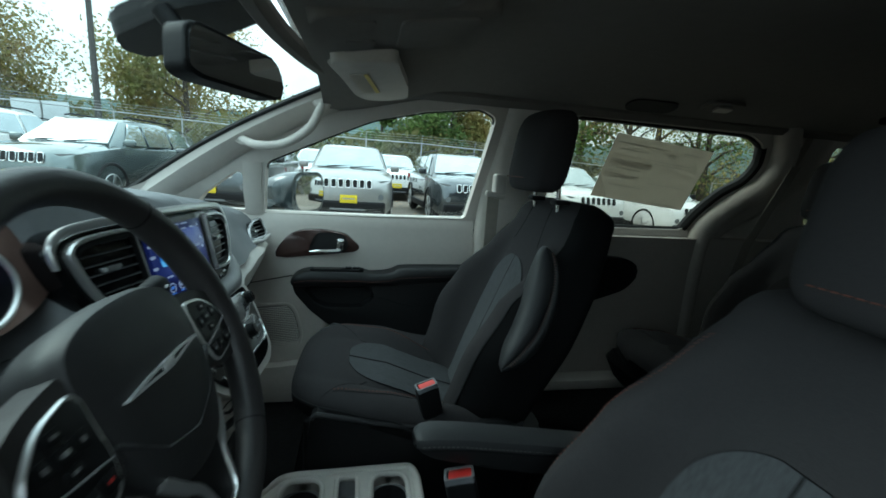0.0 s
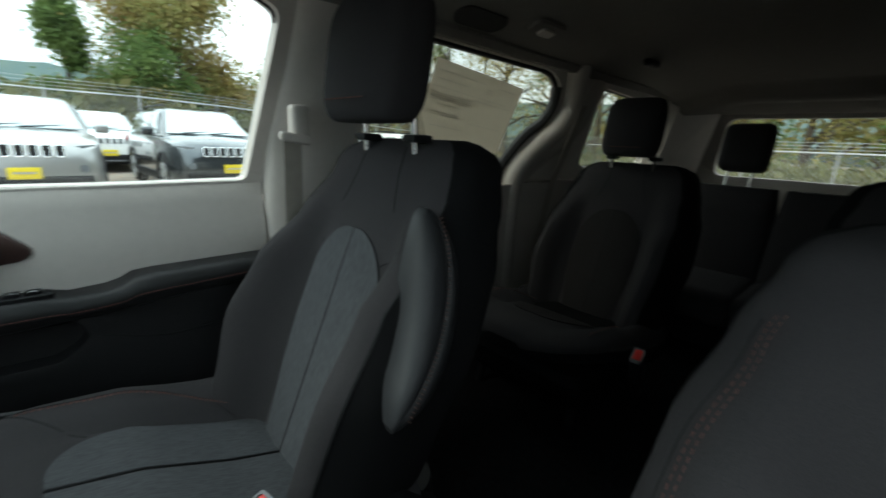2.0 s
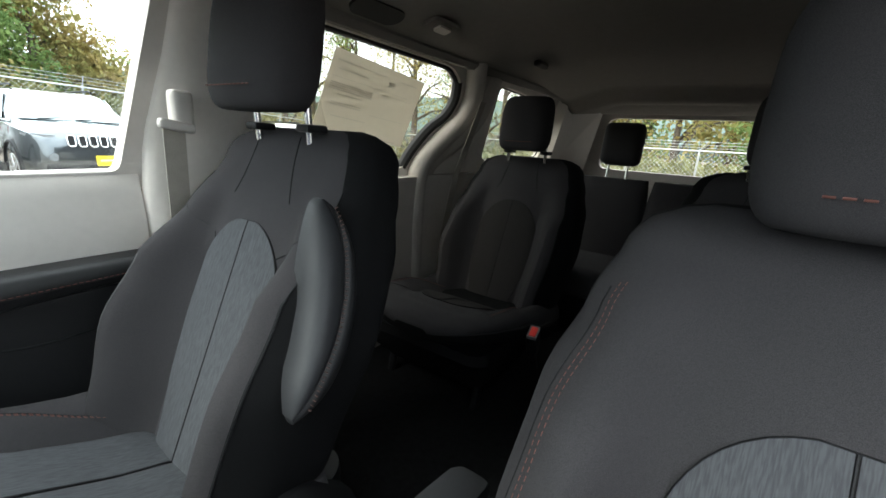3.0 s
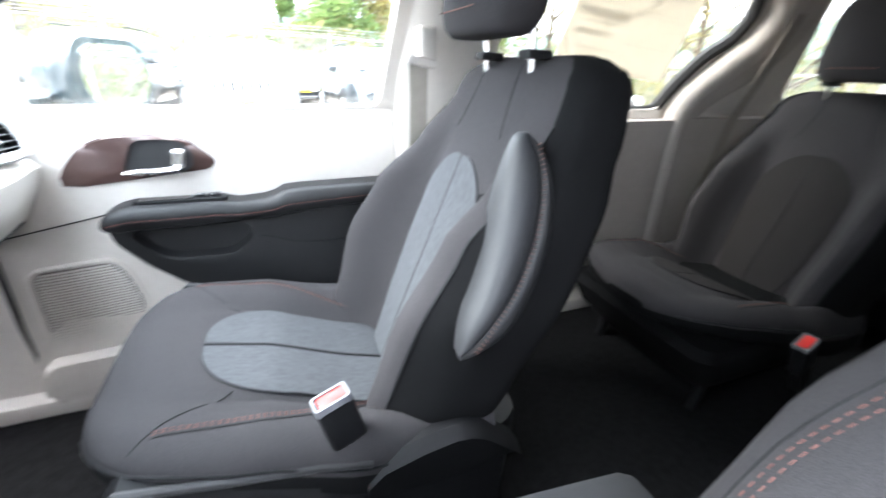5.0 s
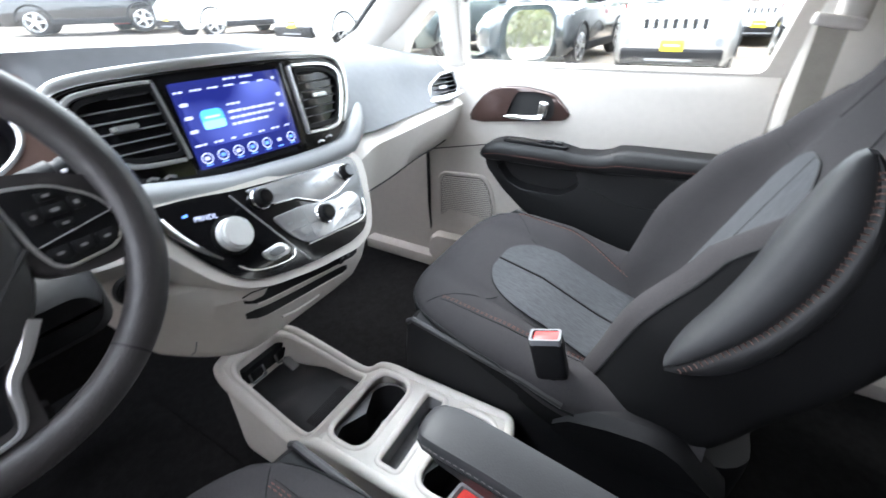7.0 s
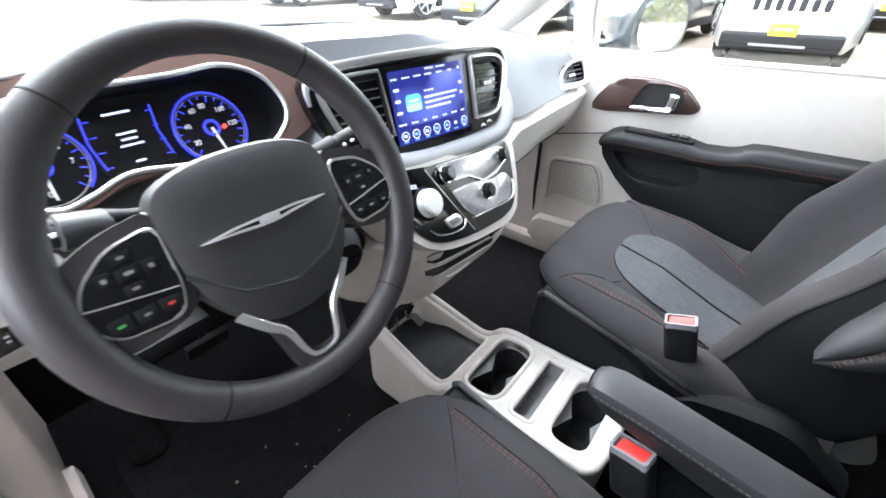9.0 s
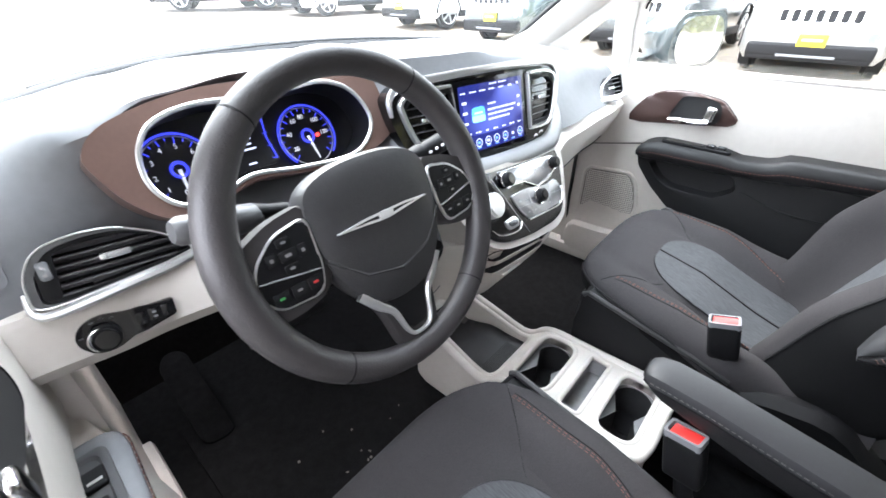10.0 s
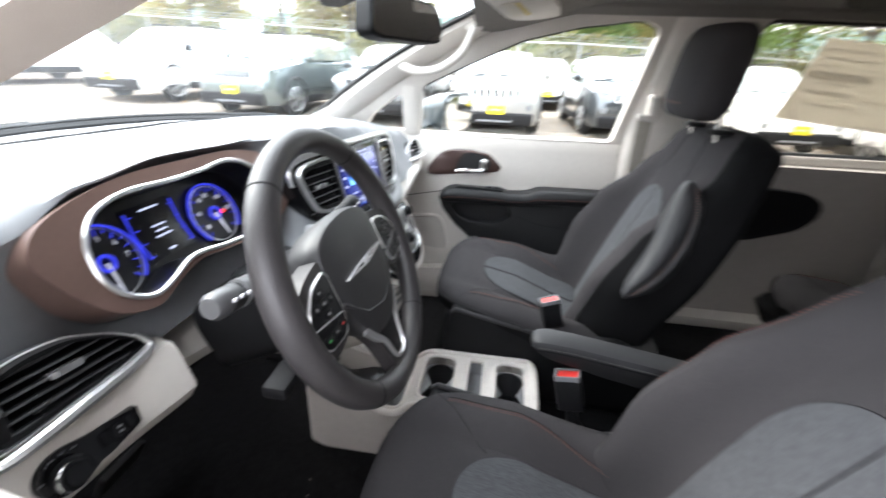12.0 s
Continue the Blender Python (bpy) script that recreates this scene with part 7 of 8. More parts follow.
    for x, zt, zb, back in rows:
        inn = 0.042 * sstep(-0.42, -0.70, x) if s > 0 else 0.010 * sstep(-0.42, -0.70, x)
        yf, h = y_face + back - inn, zt - zb
        secs.append([P(x, y, z) for y, z in ((y_top - inn, zb + 0.004), (y_top - inn, zt), (yf + 0.030, zt), (yf + 0.016, zt - 0.02 * h), (yf + 0.007, zt - 0.12 * h), (yf + 0.001, zt - 0.30 * h), (yf, zt - 0.50 * h), (yf + 0.003, zt - 0.68 * h), (yf + 0.009, zb + 0.12 * h), (yf + 0.022, zb + 0.02 * h), (yf + 0.035, zb))])
    ar = part("armrest", loft(secs), M_LEATHD if s > 0 else M_DGREY, ob, "black padded armrest" if s > 0 else "dark grey padded armrest")
    line = [P(x, y_face + back - 0.0006 - (0.042 if s > 0 else 0.010) * sstep(-0.42, -0.70, x), zt - 0.52 * (zt - zb)) for x, zt, zb, back in rows[2:]]
    part("stitching", dashes([Vector(p) for p in smooth_path(line, 4)], 0.0008, 0.0065, 0.0035), M_THREAD, ar, "rust-coloured stitching")
    part("seam", tube([p + Vector((0, -s * 0.0006, -0.003)) for p in smooth_path(line, 3)], 0.0008, 5), M_BLACK, ar, "dark seam")
    if s > 0:
        tray = [(x, y) for x, y in rrect(-0.452, 0.738, -0.268, 0.775, 0.010, 4)]
        pod = part("switch_pod", loft([[P(x, y - 0.006, 0.903) for x, y in tray], [P(x, y - 0.006, 0.910) for x, y in tray], [P(-0.36 + (x + 0.36) * 0.975, 0.7565 + (y - 0.7565) * 0.88 - 0.006, 0.9118) for x, y in tray]]), M_BLACK, ar, "black window switch pod")
        part("tray", loft([[P(x, y, 0.9121) for x, y in rrect(-0.440, 0.737, -0.345, 0.763, 0.005, 3)], [P(x, y, 0.9126) for x, y in rrect(-0.440, 0.737, -0.345, 0.763, 0.005, 3)]]), M_PIANO, pod, "gloss black tray")
        for x in (-0.322, -0.294):
            sw = part("switch", box(P(x, 0.750, 0.914), (0.022, 0.020, 0.007), 0.002), M_BLACK, pod, "small black switch")
            part("switch_mark", box(P(x, 0.745, 0.9178), (0.012, 0.004, 0.0012), 0.0004, 1), M_SILP, sw, "pale switch mark")
    else:
        zt = lambda x: 0.8635 + 0.030 * (x + 0.63)
        def lip(x0, y0, x1, y1, dz):
            return [P(x, y, zt(x) + dz) for x, y in rrect(x0, y0, x1, y1, 0.012, 5)]
        pod = part("switch_pod", loft([lip(-0.622, 0.747, -0.36, 0.797, -0.004), lip(-0.622, 0.747, -0.36, 0.797, 0.0030), lip(-0.619, 0.750, -0.363, 0.794, 0.0045), lip(-0.612, 0.756, -0.370, 0.787, 0.0045), lip(-0.609, 0.759, -0.373, 0.784, 0.0005)]), M_SLATE, ar, "grey window switch tray")
        for i, x in enumerate((-0.575, -0.53, -0.475, -0.435)):
            sw = part("switch", box(P(x, 0.768 + 0.006 * (i % 2), zt(x) + 0.004), (0.028, 0.022, 0.008), 0.003, 3), M_BLACK, pod, "small black window switch")
            part("switch_mark", box(P(x + 0.006, 0.768 + 0.006 * (i % 2), zt(x) + 0.0083), (0.004, 0.014, 0.0014), 0.0005, 1), M_SATIN, sw, "bright switch edge")
    # soft lower insert with a grab pocket sunk into it
    if s > 0:
        hole = rpoly([(-0.474, 0.832), (-0.436, 0.784), (-0.396, 0.766), (-0.276, 0.764), (-0.240, 0.790), (-0.226, 0.806), (-0.240, 0.842), (-0.455, 0.846)], 0.014, 4)
        ins = rpoly([(-0.517, 0.868), (-0.508, 0.818), (-0.455, 0.750), (-0.395, 0.698), (-0.32, 0.655), (-0.22, 0.630), (-0.10, 0.612), (0.02, 0.604), (0.125, 0.600), (0.125, 0.870), (-0.2, 0.870)], 0.016, 4)
        pc = (-0.35, 0.806)
        far = [2 * math.pi * i / 96 for i in range(96)]
        io, ii = [at_bearing(ins, a, pc) for a in far], [at_bearing(hole, a, pc) for a in far]
        rings = [[on_door(x, z, 0.800) for x, z in io], [on_door(x, z, 0.766) for x, z in io], [on_door(pc[0] + (x - pc[0]) * 0.985, pc[1] + (z - pc[1]) * 0.975, 0.759) for x, z in io]]
        for q in (0.75, 0.5, 0.25, 0.08):
            rings.append([on_door(xi + (xo - xi) * q, zi + (zo - zi) * q, 0.7545 - 0.006 * sstep(0.5, 0.0, q) * sstep(0.82, 0.77, zi)) for (xo, zo), (xi, zi) in zip(io, ii)])
        rings += [[on_door(x, z, 0.7510) for x, z in ii], [on_door(pc[0] + (x - pc[0]) * 0.97, pc[1] + (z - pc[1]) * 0.94, 0.760) for x, z in ii], [on_door(pc[0] + (x - pc[0]) * 0.93, pc[1] + (z - pc[1]) * 0.85, 0.784) for x, z in ii]]
        it = part("dark_insert", loft(rings, None, True, False), M_LEATHD, ob, "black soft lower insert with a grab pocket")
        part("pocket_back", sheet([(pc[0] + (x - pc[0]) * 0.94, pc[1] + (z - pc[1]) * 0.87) for x, z in ii], Matrix(((1, 0, 0, 0), (0, 0, -s, 0), (0, 1, 0, 0), (0, 0, 0, 1))), -0.788, -0.782, 0), M_RUBBER, it, "dark pocket back")
        part("insert_crease", tube([on_door(x, z, 0.7545) for x, z in [(p.x, p.y) for p in smooth_path([(-0.226, 0.806, 0), (-0.184, 0.795, 0), (-0.13, 0.777, 0), (-0.05, 0.770, 0), (0.12, 0.784, 0)], 5)]], 0.0028, 6), M_BLACK, it, "moulded crease")
    # speaker grille: a fine mesh in a rounded recess
    spk = rpoly([(-0.664, 0.752), (-0.650, 0.768), (-0.530, 0.768), (-0.508, 0.735), (-0.490, 0.655), (-0.502, 0.600), (-0.530, 0.586), (-0.650, 0.594), (-0.666, 0.61)], 0.02, 4)
    sp = plate("speaker_grille", spk, 0.79, 0.782, M_HEAD, "beige ribbed speaker grille", 0.002)
    n = len(spk)

    def spans(axis, c):
        hit = []
        for a in range(n):
            p, q = spk[a], spk[(a + 1) % n]
            if (p[axis] - c) * (q[axis] - c) < 0:
                hit.append(p[1 - axis] + (q[1 - axis] - p[1 - axis]) * (c - p[axis]) / (q[axis] - p[axis]))
        return (min(hit) + 0.003, max(hit) - 0.003) if len(hit) >= 2 else None
    for i in range(26):
        z = 0.592 + 0.0068 * i
        lo_hi = spans(1, z)
        if lo_hi:
            part("rib", tube([on_door(lo_hi[0] + (lo_hi[1] - lo_hi[0]) * q / 6, z, 0.7815) for q in range(7)], 0.0020, 5), M_CREAM, sp)
    for i in range(25):
        x = -0.660 + 0.0068 * i
        lo_hi = spans(0, x)
        if lo_hi:
            part("cross_rib", tube([on_door(x, lo_hi[0], 0.7822), on_door(x, lo_hi[1], 0.7822)], 0.0013, 4), M_CREAM, sp)
    part("grille_rim", tube([on_door(-0.578 + (x + 0.578) * 1.07, 0.678 + (z - 0.678) * 1.06, 0.786) for x, z in spk], 0.006, 8, True), M_CREAM, sp, "rounded cream rim")
    # lower door bin
    plate("door_bin", rpoly([(-0.69, 0.46), (-0.69, 0.565), (-0.55, 0.555), (-0.30, 0.57), (0.10, 0.60), (0.12, 0.46)], 0.03, 4), 0.80, 0.735 if s > 0 else 0.795, M_CREAM, "cream door bin", 0.014)
    # crease line between upper and lower panels
    if s > 0:
        part("crease", tube([P(x, 0.790 - 0.042 * sstep(-0.42, -0.70, x), z) for x, z in ((-0.70, 0.846), (-0.62, 0.860), (-0.515, 0.876))], 0.0016, 6), M_RUBBER, ob, "dark panel joint")
    if s > 0:
        part("gap", tube([P(x, y, z) for x, y, z in ((-0.708, 0.742, 0.995), (-0.712, 0.746, 0.85), (-0.712, 0.742, 0.65), (-0.700, 0.738, 0.50), (-0.66, 0.742, 0.452))], 0.006, 6), M_RUBBER, ob, "dark door gap")
    return ob


door_panel(1, "door_1", "closed cream front passenger door with black armrest")
door_panel(-1, "door_2", "closed cream driver door with its window down")
# mirror-corner bar between the quarter window and the door glass
for s in (1, -1):
    pts = [(-0.642 + o, wall_y(-0.642, z, s) - s * 0.004, z) for o, z in ((0, 1.085), (0, 1.18), (0.01, 1.265))]
    secs = [[(x + a, y + s * b, z) for a, b in ((-0.032, 0.03), (-0.030, 0.0), (0.0, -0.008), (0.028, 0.0), (0.030, 0.03))] for x, y, z in pts]
    tagged(solid("trim_mirror_bar", loft(secs), M_CREAM), "cream upright bar beside the quarter window", "trim", kind="structure")

# sliding door armrest and pull
slide = thing("sliding_door_trim", (0.75, 0.82, 0.45), "cream sliding door panel with a black armrest and pull", "car door", kind="structure")
bm = bmesh.new()
F = Matrix(((1, 0, 0, 0), (0, 0, -1, 0), (0, 1, 0, 0), (0, 0, 0, 1)))
sheet(rpoly([(0.42, 0.90), (0.44, 0.96), (0.60, 0.985), (0.80, 0.97), (0.86, 0.92), (0.80, 0.84), (0.62, 0.78), (0.44, 0.80)], 0.04, 4), F, -0.82, -0.755, 0.015, 3, bm)
part("armrest", bm, M_BLACK, slide, "black sliding door armrest")

# ---- roof things ----
vis = thing("sun_visor", (-0.25, 0.36, 1.50), "beige sun visor folded up, with a printed label", "sun visor")
VM = axes((-0.262, 0.365, 1.482), (0.0, 1, -0.02), (0.94, 0, 0.10))
M_VISOR = mat("visor_cloth", (0.58, 0.55, 0.51), 0.85, var=0.06, scale=200, bump=0.2, bscale=900)
part("board", sheet(rpoly([(-0.230, -0.088), (0.118, -0.046), (0.170, -0.030), (0.226, 0.000), (0.222, 0.078), (0.176, 0.103), (0.038, 0.090), (-0.176, 0.050), (-0.230, 0.044)], 0.022, 5), VM, -0.012, 0.012, 0.006, 3), M_VISOR, vis, "cloth-covered visor board")
part("label", sheet(rpoly([(-0.126, -0.055), (0.091, -0.024), (0.080, 0.020), (-0.137, -0.013)], 0.003, 2), VM, 0.0118, 0.0140, 0), M_PAPER, vis, "white printed warning label")
part("label_band", sheet(rpoly([(-0.133, -0.024), (0.080, 0.008), (0.078, 0.018), (-0.135, -0.015)], 0.002, 2), VM, 0.0138, 0.0150, 0), mat("label_yellow", (0.55, 0.42, 0.08), 0.7), vis, "yellow label band")
part("rod", cyl((-0.348, 0.17, 1.473), (-0.292, 0.52, 1.471), 0.006, n=10), M_CREAM, vis, "visor rod")
vis2 = thing("sun_visor", (-0.25, -0.33, 1.50), "beige sun visor folded up above the driver", "sun visor")
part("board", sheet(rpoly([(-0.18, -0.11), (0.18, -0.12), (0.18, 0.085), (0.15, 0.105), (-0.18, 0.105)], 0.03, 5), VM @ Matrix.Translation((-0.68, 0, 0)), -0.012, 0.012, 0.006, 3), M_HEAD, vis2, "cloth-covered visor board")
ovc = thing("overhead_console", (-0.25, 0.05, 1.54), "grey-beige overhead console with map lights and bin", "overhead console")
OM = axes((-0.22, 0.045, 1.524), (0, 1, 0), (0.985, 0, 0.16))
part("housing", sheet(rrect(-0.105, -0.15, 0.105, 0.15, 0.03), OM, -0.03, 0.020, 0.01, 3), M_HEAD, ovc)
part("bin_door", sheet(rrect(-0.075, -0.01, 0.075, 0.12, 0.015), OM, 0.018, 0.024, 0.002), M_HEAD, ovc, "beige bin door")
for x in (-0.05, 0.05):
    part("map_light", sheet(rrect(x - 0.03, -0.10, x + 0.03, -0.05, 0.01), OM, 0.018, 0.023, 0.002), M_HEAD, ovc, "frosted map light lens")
# mirror on the windscreen
mir = thing("rear_view_mirror", (-0.50, 0.02, 1.42), "black framed rear-view mirror on the windscreen", "mirror")
MM = axes((-0.458, -0.049, 1.406), (0.342, 0.940, -0.01), (-0.10, 0, 1))
shell_o = rpoly([(-0.108, -0.026), (-0.100, 0.034), (0.104, 0.034), (0.112, -0.020), (0.088, -0.031), (-0.086, -0.033)], 0.022, 5)
part("shell", sheet(shell_o, MM, -0.024, 0.006, 0.006, 3), M_BLACK, mir)
part("glass", sheet([(x * 0.95, y * 0.86) for x, y in shell_o], MM, 0.005, 0.0078, 0), M_MIRROR, mir, "dark silvered glass")
part("stem", tube([MM @ Vector((0, 0.0, -0.03)), Vector((-0.53, -0.03, 1.44)), Vector((-0.56, -0.03, 1.475))], 0.014, 10), M_BLACK, mir, "black mirror stem")
SH = axes((-0.55, 0.045, 1.474), (0, 1, 0), (0.962, 0, 0.27))
sens = thing("sensor_housing", (-0.6, 0.02, 1.45), "black sensor cover behind the mirror on the windscreen", "sensor cover")
part("cover", sheet(rpoly([(-0.015, -0.104), (0.055, -0.125), (0.115, -0.110), (0.060, 0.04), (0.020, 0.11), (-0.075, 0.125), (-0.085, 0.02)], 0.02, 4), SH, 0.0, -0.035, 0.006), M_BLACK, sens)
# grab handle on the passenger pillar
gh = thing("grab_handle", (-0.52, 0.66, 1.38), "cream grab handle on the windscreen pillar", "grab handle")
part("bow", tube(smooth_path([(-0.655, 0.690, 1.338), (-0.600, 0.652, 1.318), (-0.52, 0.640, 1.325), (-0.445, 0.622, 1.372), (-0.412, 0.612, 1.425), (-0.405, 0.622, 1.450)], 6), 0.0135, 12), M_CREAM, gh)
for p in ((-0.652, 0.690, 1.338), (-0.405, 0.625, 1.452)):
    part("foot", box(p, (0.05, 0.03, 0.04), 0.012, 3, rot=(0, 30, 0)), M_CREAM, gh)
# speaker, handle and lamp along the roof rail
rl = thing("roof_speaker", (0.66, 0.56, 1.545), "dark oval opening in the roof rail", "speaker")
part("grille", sheet(rrect(-0.09, -0.035, 0.09, 0.035, 0.034), axes((0.65, 0.565, roof_z(0.65, 0.565) - 0.001), (1, 0, 0), (0, 0.93, -0.36)), -0.006, 0.008, 0.003), M_RUBBER, rl)
rh = thing("coat_hook", (0.88, 0.50, 1.55), "beige folding coat hook and lamp base", "coat hook")
part("base", sheet(rrect(-0.07, -0.03, 0.07, 0.03, 0.02), axes((0.88, 0.52, roof_z(0.88, 0.52) - 0.001), (1, 0, 0), (0, 0.95, -0.3)), -0.010, 0.008, 0.004), M_HEAD, rh)
part("hook", sheet(rrect(-0.03, -0.015, 0.03, 0.015, 0.008), axes((0.88, 0.52, roof_z(0.88, 0.52) - 0.010), (1, 0, 0), (0, 0.95, -0.3)), -0.008, 0.004, 0.003), M_CREAM, rh, "cream hook")
cl = thing("coat_hook", (1.55, 0.50, 1.55), "small dark coat hook at the roof edge", "coat hook")
part("hook", box((1.55, 0.48, roof_z(1.55, 0.48) - 0.012), (0.10, 0.03, 0.025), 0.010, 3), M_BLACK, cl)
# seat belt on the passenger pillar
belt = thing("seat_belt", (0.19, 0.70, 1.22), "beige seat belt hanging from its cream pillar guide", "seat belt")
part("guide", box((0.185, 0.672, 1.235), (0.045, 0.030, 0.085), 0.012, 3, rot=(0, 0, 10)), M_CREAM, belt, "cream belt guide")
part("guide_loop", box((0.168, 0.655, 1.205), (0.075, 0.016, 0.020), 0.007, 3, rot=(0, 8, 10)), M_CREAM, belt, "cream guide loop")
part("webbing", loft([[(x - 0.022, y, z), (x + 0.022, y + 0.004, z), (x + 0.022, y + 0.006, z), (x - 0.022, y + 0.002, z)] for x, y, z in ((0.165, 0.660, 1.20), (0.175, 0.690, 1.0), (0.17, 0.715, 0.8), (0.16, 0.72, 0.55))]), M_BELT, belt, "beige belt webbing")
# second-row belt on its post
belt2 = thing("seat_belt", (1.25, 0.72, 1.1), "beige seat belt beside the second-row seat", "seat belt")
part("webbing", loft([[(x - 0.022, y, z), (x + 0.022, y, z), (x + 0.022, y + 0.002, z), (x - 0.022, y + 0.002, z)] for x, y, z in ((1.40, 0.660, 1.38), (1.33, 0.735, 1.05), (1.27, 0.74, 0.8), (1.24, 0.74, 0.50))]), M_BELT, belt2, "beige belt webbing")
# price sheet on the sliding window
st = thing("window_sticker", (0.86, 0.76, 1.3), "large printed price sheet taped inside the sliding window", "window sticker")
SM = axes((0.85, wall_y(0.85, 1.315, 1) + 0.018, 1.315), (1, 0.01, -0.095), (-0.05, -0.347, 0.938))
part("paper", sheet([(-0.218, -0.128), (0.216, -0.130), (0.218, 0.128), (-0.214, 0.130)], SM, -0.0012, 0.0, 0), M_PAPER, st)
for x, y, w, h in ((-0.08, 0.125, 0.20, 0.010), (-0.11, 0.095, 0.12, 0.006), (0.05, 0.100, 0.03, 0.022), (0.13, 0.125, 0.08, 0.008), (-0.10, 0.030, 0.17, 0.030), (-0.10, 0.002, 0.10, 0.006), (-0.105, -0.035, 0.12, 0.018), (0.08, 0.05, 0.18, 0.003), (-0.02, 0.065, 0.33, 0.003), (0.08, -0.05, 0.16, 0.003), (0.10, -0.150, 0.12, 0.008), (-0.08, -0.085, 0.14, 0.005)):
    x, y, w, h = x * 1.08, y * 0.80, w * 1.08, h * 0.85
    rows_ = max(1, int(h / 0.0052))
    for q_ in range(rows_):
        yy, hh = y - h / 2 + h * (q_ + 0.5) / rows_, min(h * 0.62, 0.0032)
        part("print_bar", sheet([(x - w / 2, yy - hh / 2), (x + w / 2, yy - hh / 2), (x + w / 2, yy + hh / 2), (x - w / 2, yy + hh / 2)], SM, 0.0004, 0.0009, 0), M_INK, st, "faint printed line")
# outside mirror on the passenger door
em = thing("door_mirror", (-0.55, 0.98, 1.13), "dark blue-grey door mirror outside the passenger window", "mirror")
M_BODY = mat("dark_teal_paint", (0.045, 0.062, 0.072), 0.25, metal=0.3, coat=0.8, var=0.05, scale=60)
GM = axes((-0.482, 0.985, 1.155), (0.38, 0.925, 0), (0, 0, 1))
secs = []
for i in range(11):
    kx = i / 10
    r = math.sin(math.pi * (0.12 + 0.40 * kx)) ** 0.7
    ring = rrect(-0.122 * r, -0.080 * r, 0.122 * r, 0.080 * r, 0.058 * r, 5)
    secs.append([GM @ Vector((a - 0.02 * (1 - kx), b, -0.15 * (1 - kx) - 0.004)) for a, b in ring])
part("housing", loft(secs), M_BODY, em, "painted mirror shell")
part("glass", sheet(rrect(-0.104, -0.067, 0.106, 0.067, 0.060), GM, -0.004, 0.001, 0), M_MIRROR, em, "mirror glass")
part("foot", loft([[(x, 0.86 + d, z) for x, z in ((-0.68, 1.06), (-0.60, 1.06), (-0.60, 1.11), (-0.68, 1.11))] for d in (0, 0.1)]), M_BODY, em, "mirror foot")

# ---- outside: the lot ----
def ground_z(x, y):
    if x < -1.5:
        return min(1.8, -0.038 * (x + 1.5))
    if x > 3:
        return max(-1.6, -0.05 * (x - 3))
    return 0.0


M_GROUND = mat("gravel_lot", (0.13, 0.108, 0.088), 0.95, scale=3.0, bump=0.6, bscale=60, color2=(0.24, 0.207, 0.172), spec=0.2)
gx = [-400, -120, -60, -46, -30, -20, -12, -8, -5, -3, -1.5, 0, 1.5, 3, 5, 8, 12, 18, 25, 35, 60, 120, 400]
gy = [-400, -100, -40, -20, -10, -4, 0, 4, 8, 12, 18, 25, 40, 100, 400]
bm = bmesh.new()
grid = [[bm.verts.new((x, y, ground_z(x, y))) for y in gy] for x in gx]
for a, b in zip(grid, grid[1:]):
    for j in range(len(gy) - 1):
        bm.faces.new((a[j], a[j + 1], b[j + 1], b[j]))
tagged(solid("ground", bm, M_GROUND), "pale gravel car lot with scattered leaves", "ground", kind="structure")
bm = bmesh.new()
rng = random.Random(11)
for i in range(1500):
    x, y = rng.uniform(-12, 8), rng.uniform(4.5, 14)
    z = ground_z(x, y) + 0.008
    a, r = rng.uniform(0, 6.28), rng.uniform(0.02, 0.05)
    bm.faces.new([bm.verts.new((x + r * math.cos(a + q), y + r * math.sin(a + q), z + rng.uniform(0, 0.02))) for q in (0, 1.6, 3.1, 4.7)])
tagged(solid("fallen_leaves", bm, mat("fallen_leaf", (0.30, 0.14, 0.05), 0.9, color2=(0.42, 0.26, 0.09), scale=2), False), "brown fallen leaves on the gravel", "leaves", kind="stuff")

PAINT = {
    "silver": mat("silver_paint", (0.33, 0.33, 0.325), 0.30, metal=0.6, coat=0.8, var=0.03, scale=40),
    "dark": mat("charcoal_paint", (0.085, 0.095, 0.102), 0.20, metal=0.75, coat=0.9, var=0.05, scale=40),
    "green": mat("grey_green_paint", (0.15, 0.18, 0.18), 0.20, metal=0.7, coat=0.9, var=0.05, scale=40),
    "white": mat("white_paint", (0.78, 0.78, 0.77), 0.22, coat=0.8, var=0.02, scale=40),
    "red": mat("red_paint", (0.42, 0.03, 0.03), 0.22, metal=0.2, coat=0.9, var=0.04, scale=40),
    "black": mat("black_paint", (0.012, 0.012, 0.014), 0.2, metal=0.2, coat=0.9, var=0.05, scale=40),
}
M_CARGLASS = mat("car_glass", (0.42, 0.47, 0.48), 0.05, metal=0.7, coat=0.7, var=0.1, scale=3)
M_TYRE = mat("tyre_rubber", (0.015, 0.015, 0.016), 0.85, var=0.2, scale=40, bump=0.3, bscale=80)
M_ALLOY = mat("alloy_wheel", (0.55, 0.55, 0.55), 0.3, metal=0.9, var=0.06, scale=60)
M_LAMP = mat("headlamp_lens", (0.16, 0.17, 0.18), 0.08, coat=0.8, var=0.2, scale=60)
M_PLATE = mat("yellow_plate", (0.75, 0.58, 0.02), 0.45, var=0.04, scale=20)
M_BARK = mat("bark", (0.075, 0.06, 0.045), 0.95, var=0.35, scale=14, bump=0.8, bscale=30)


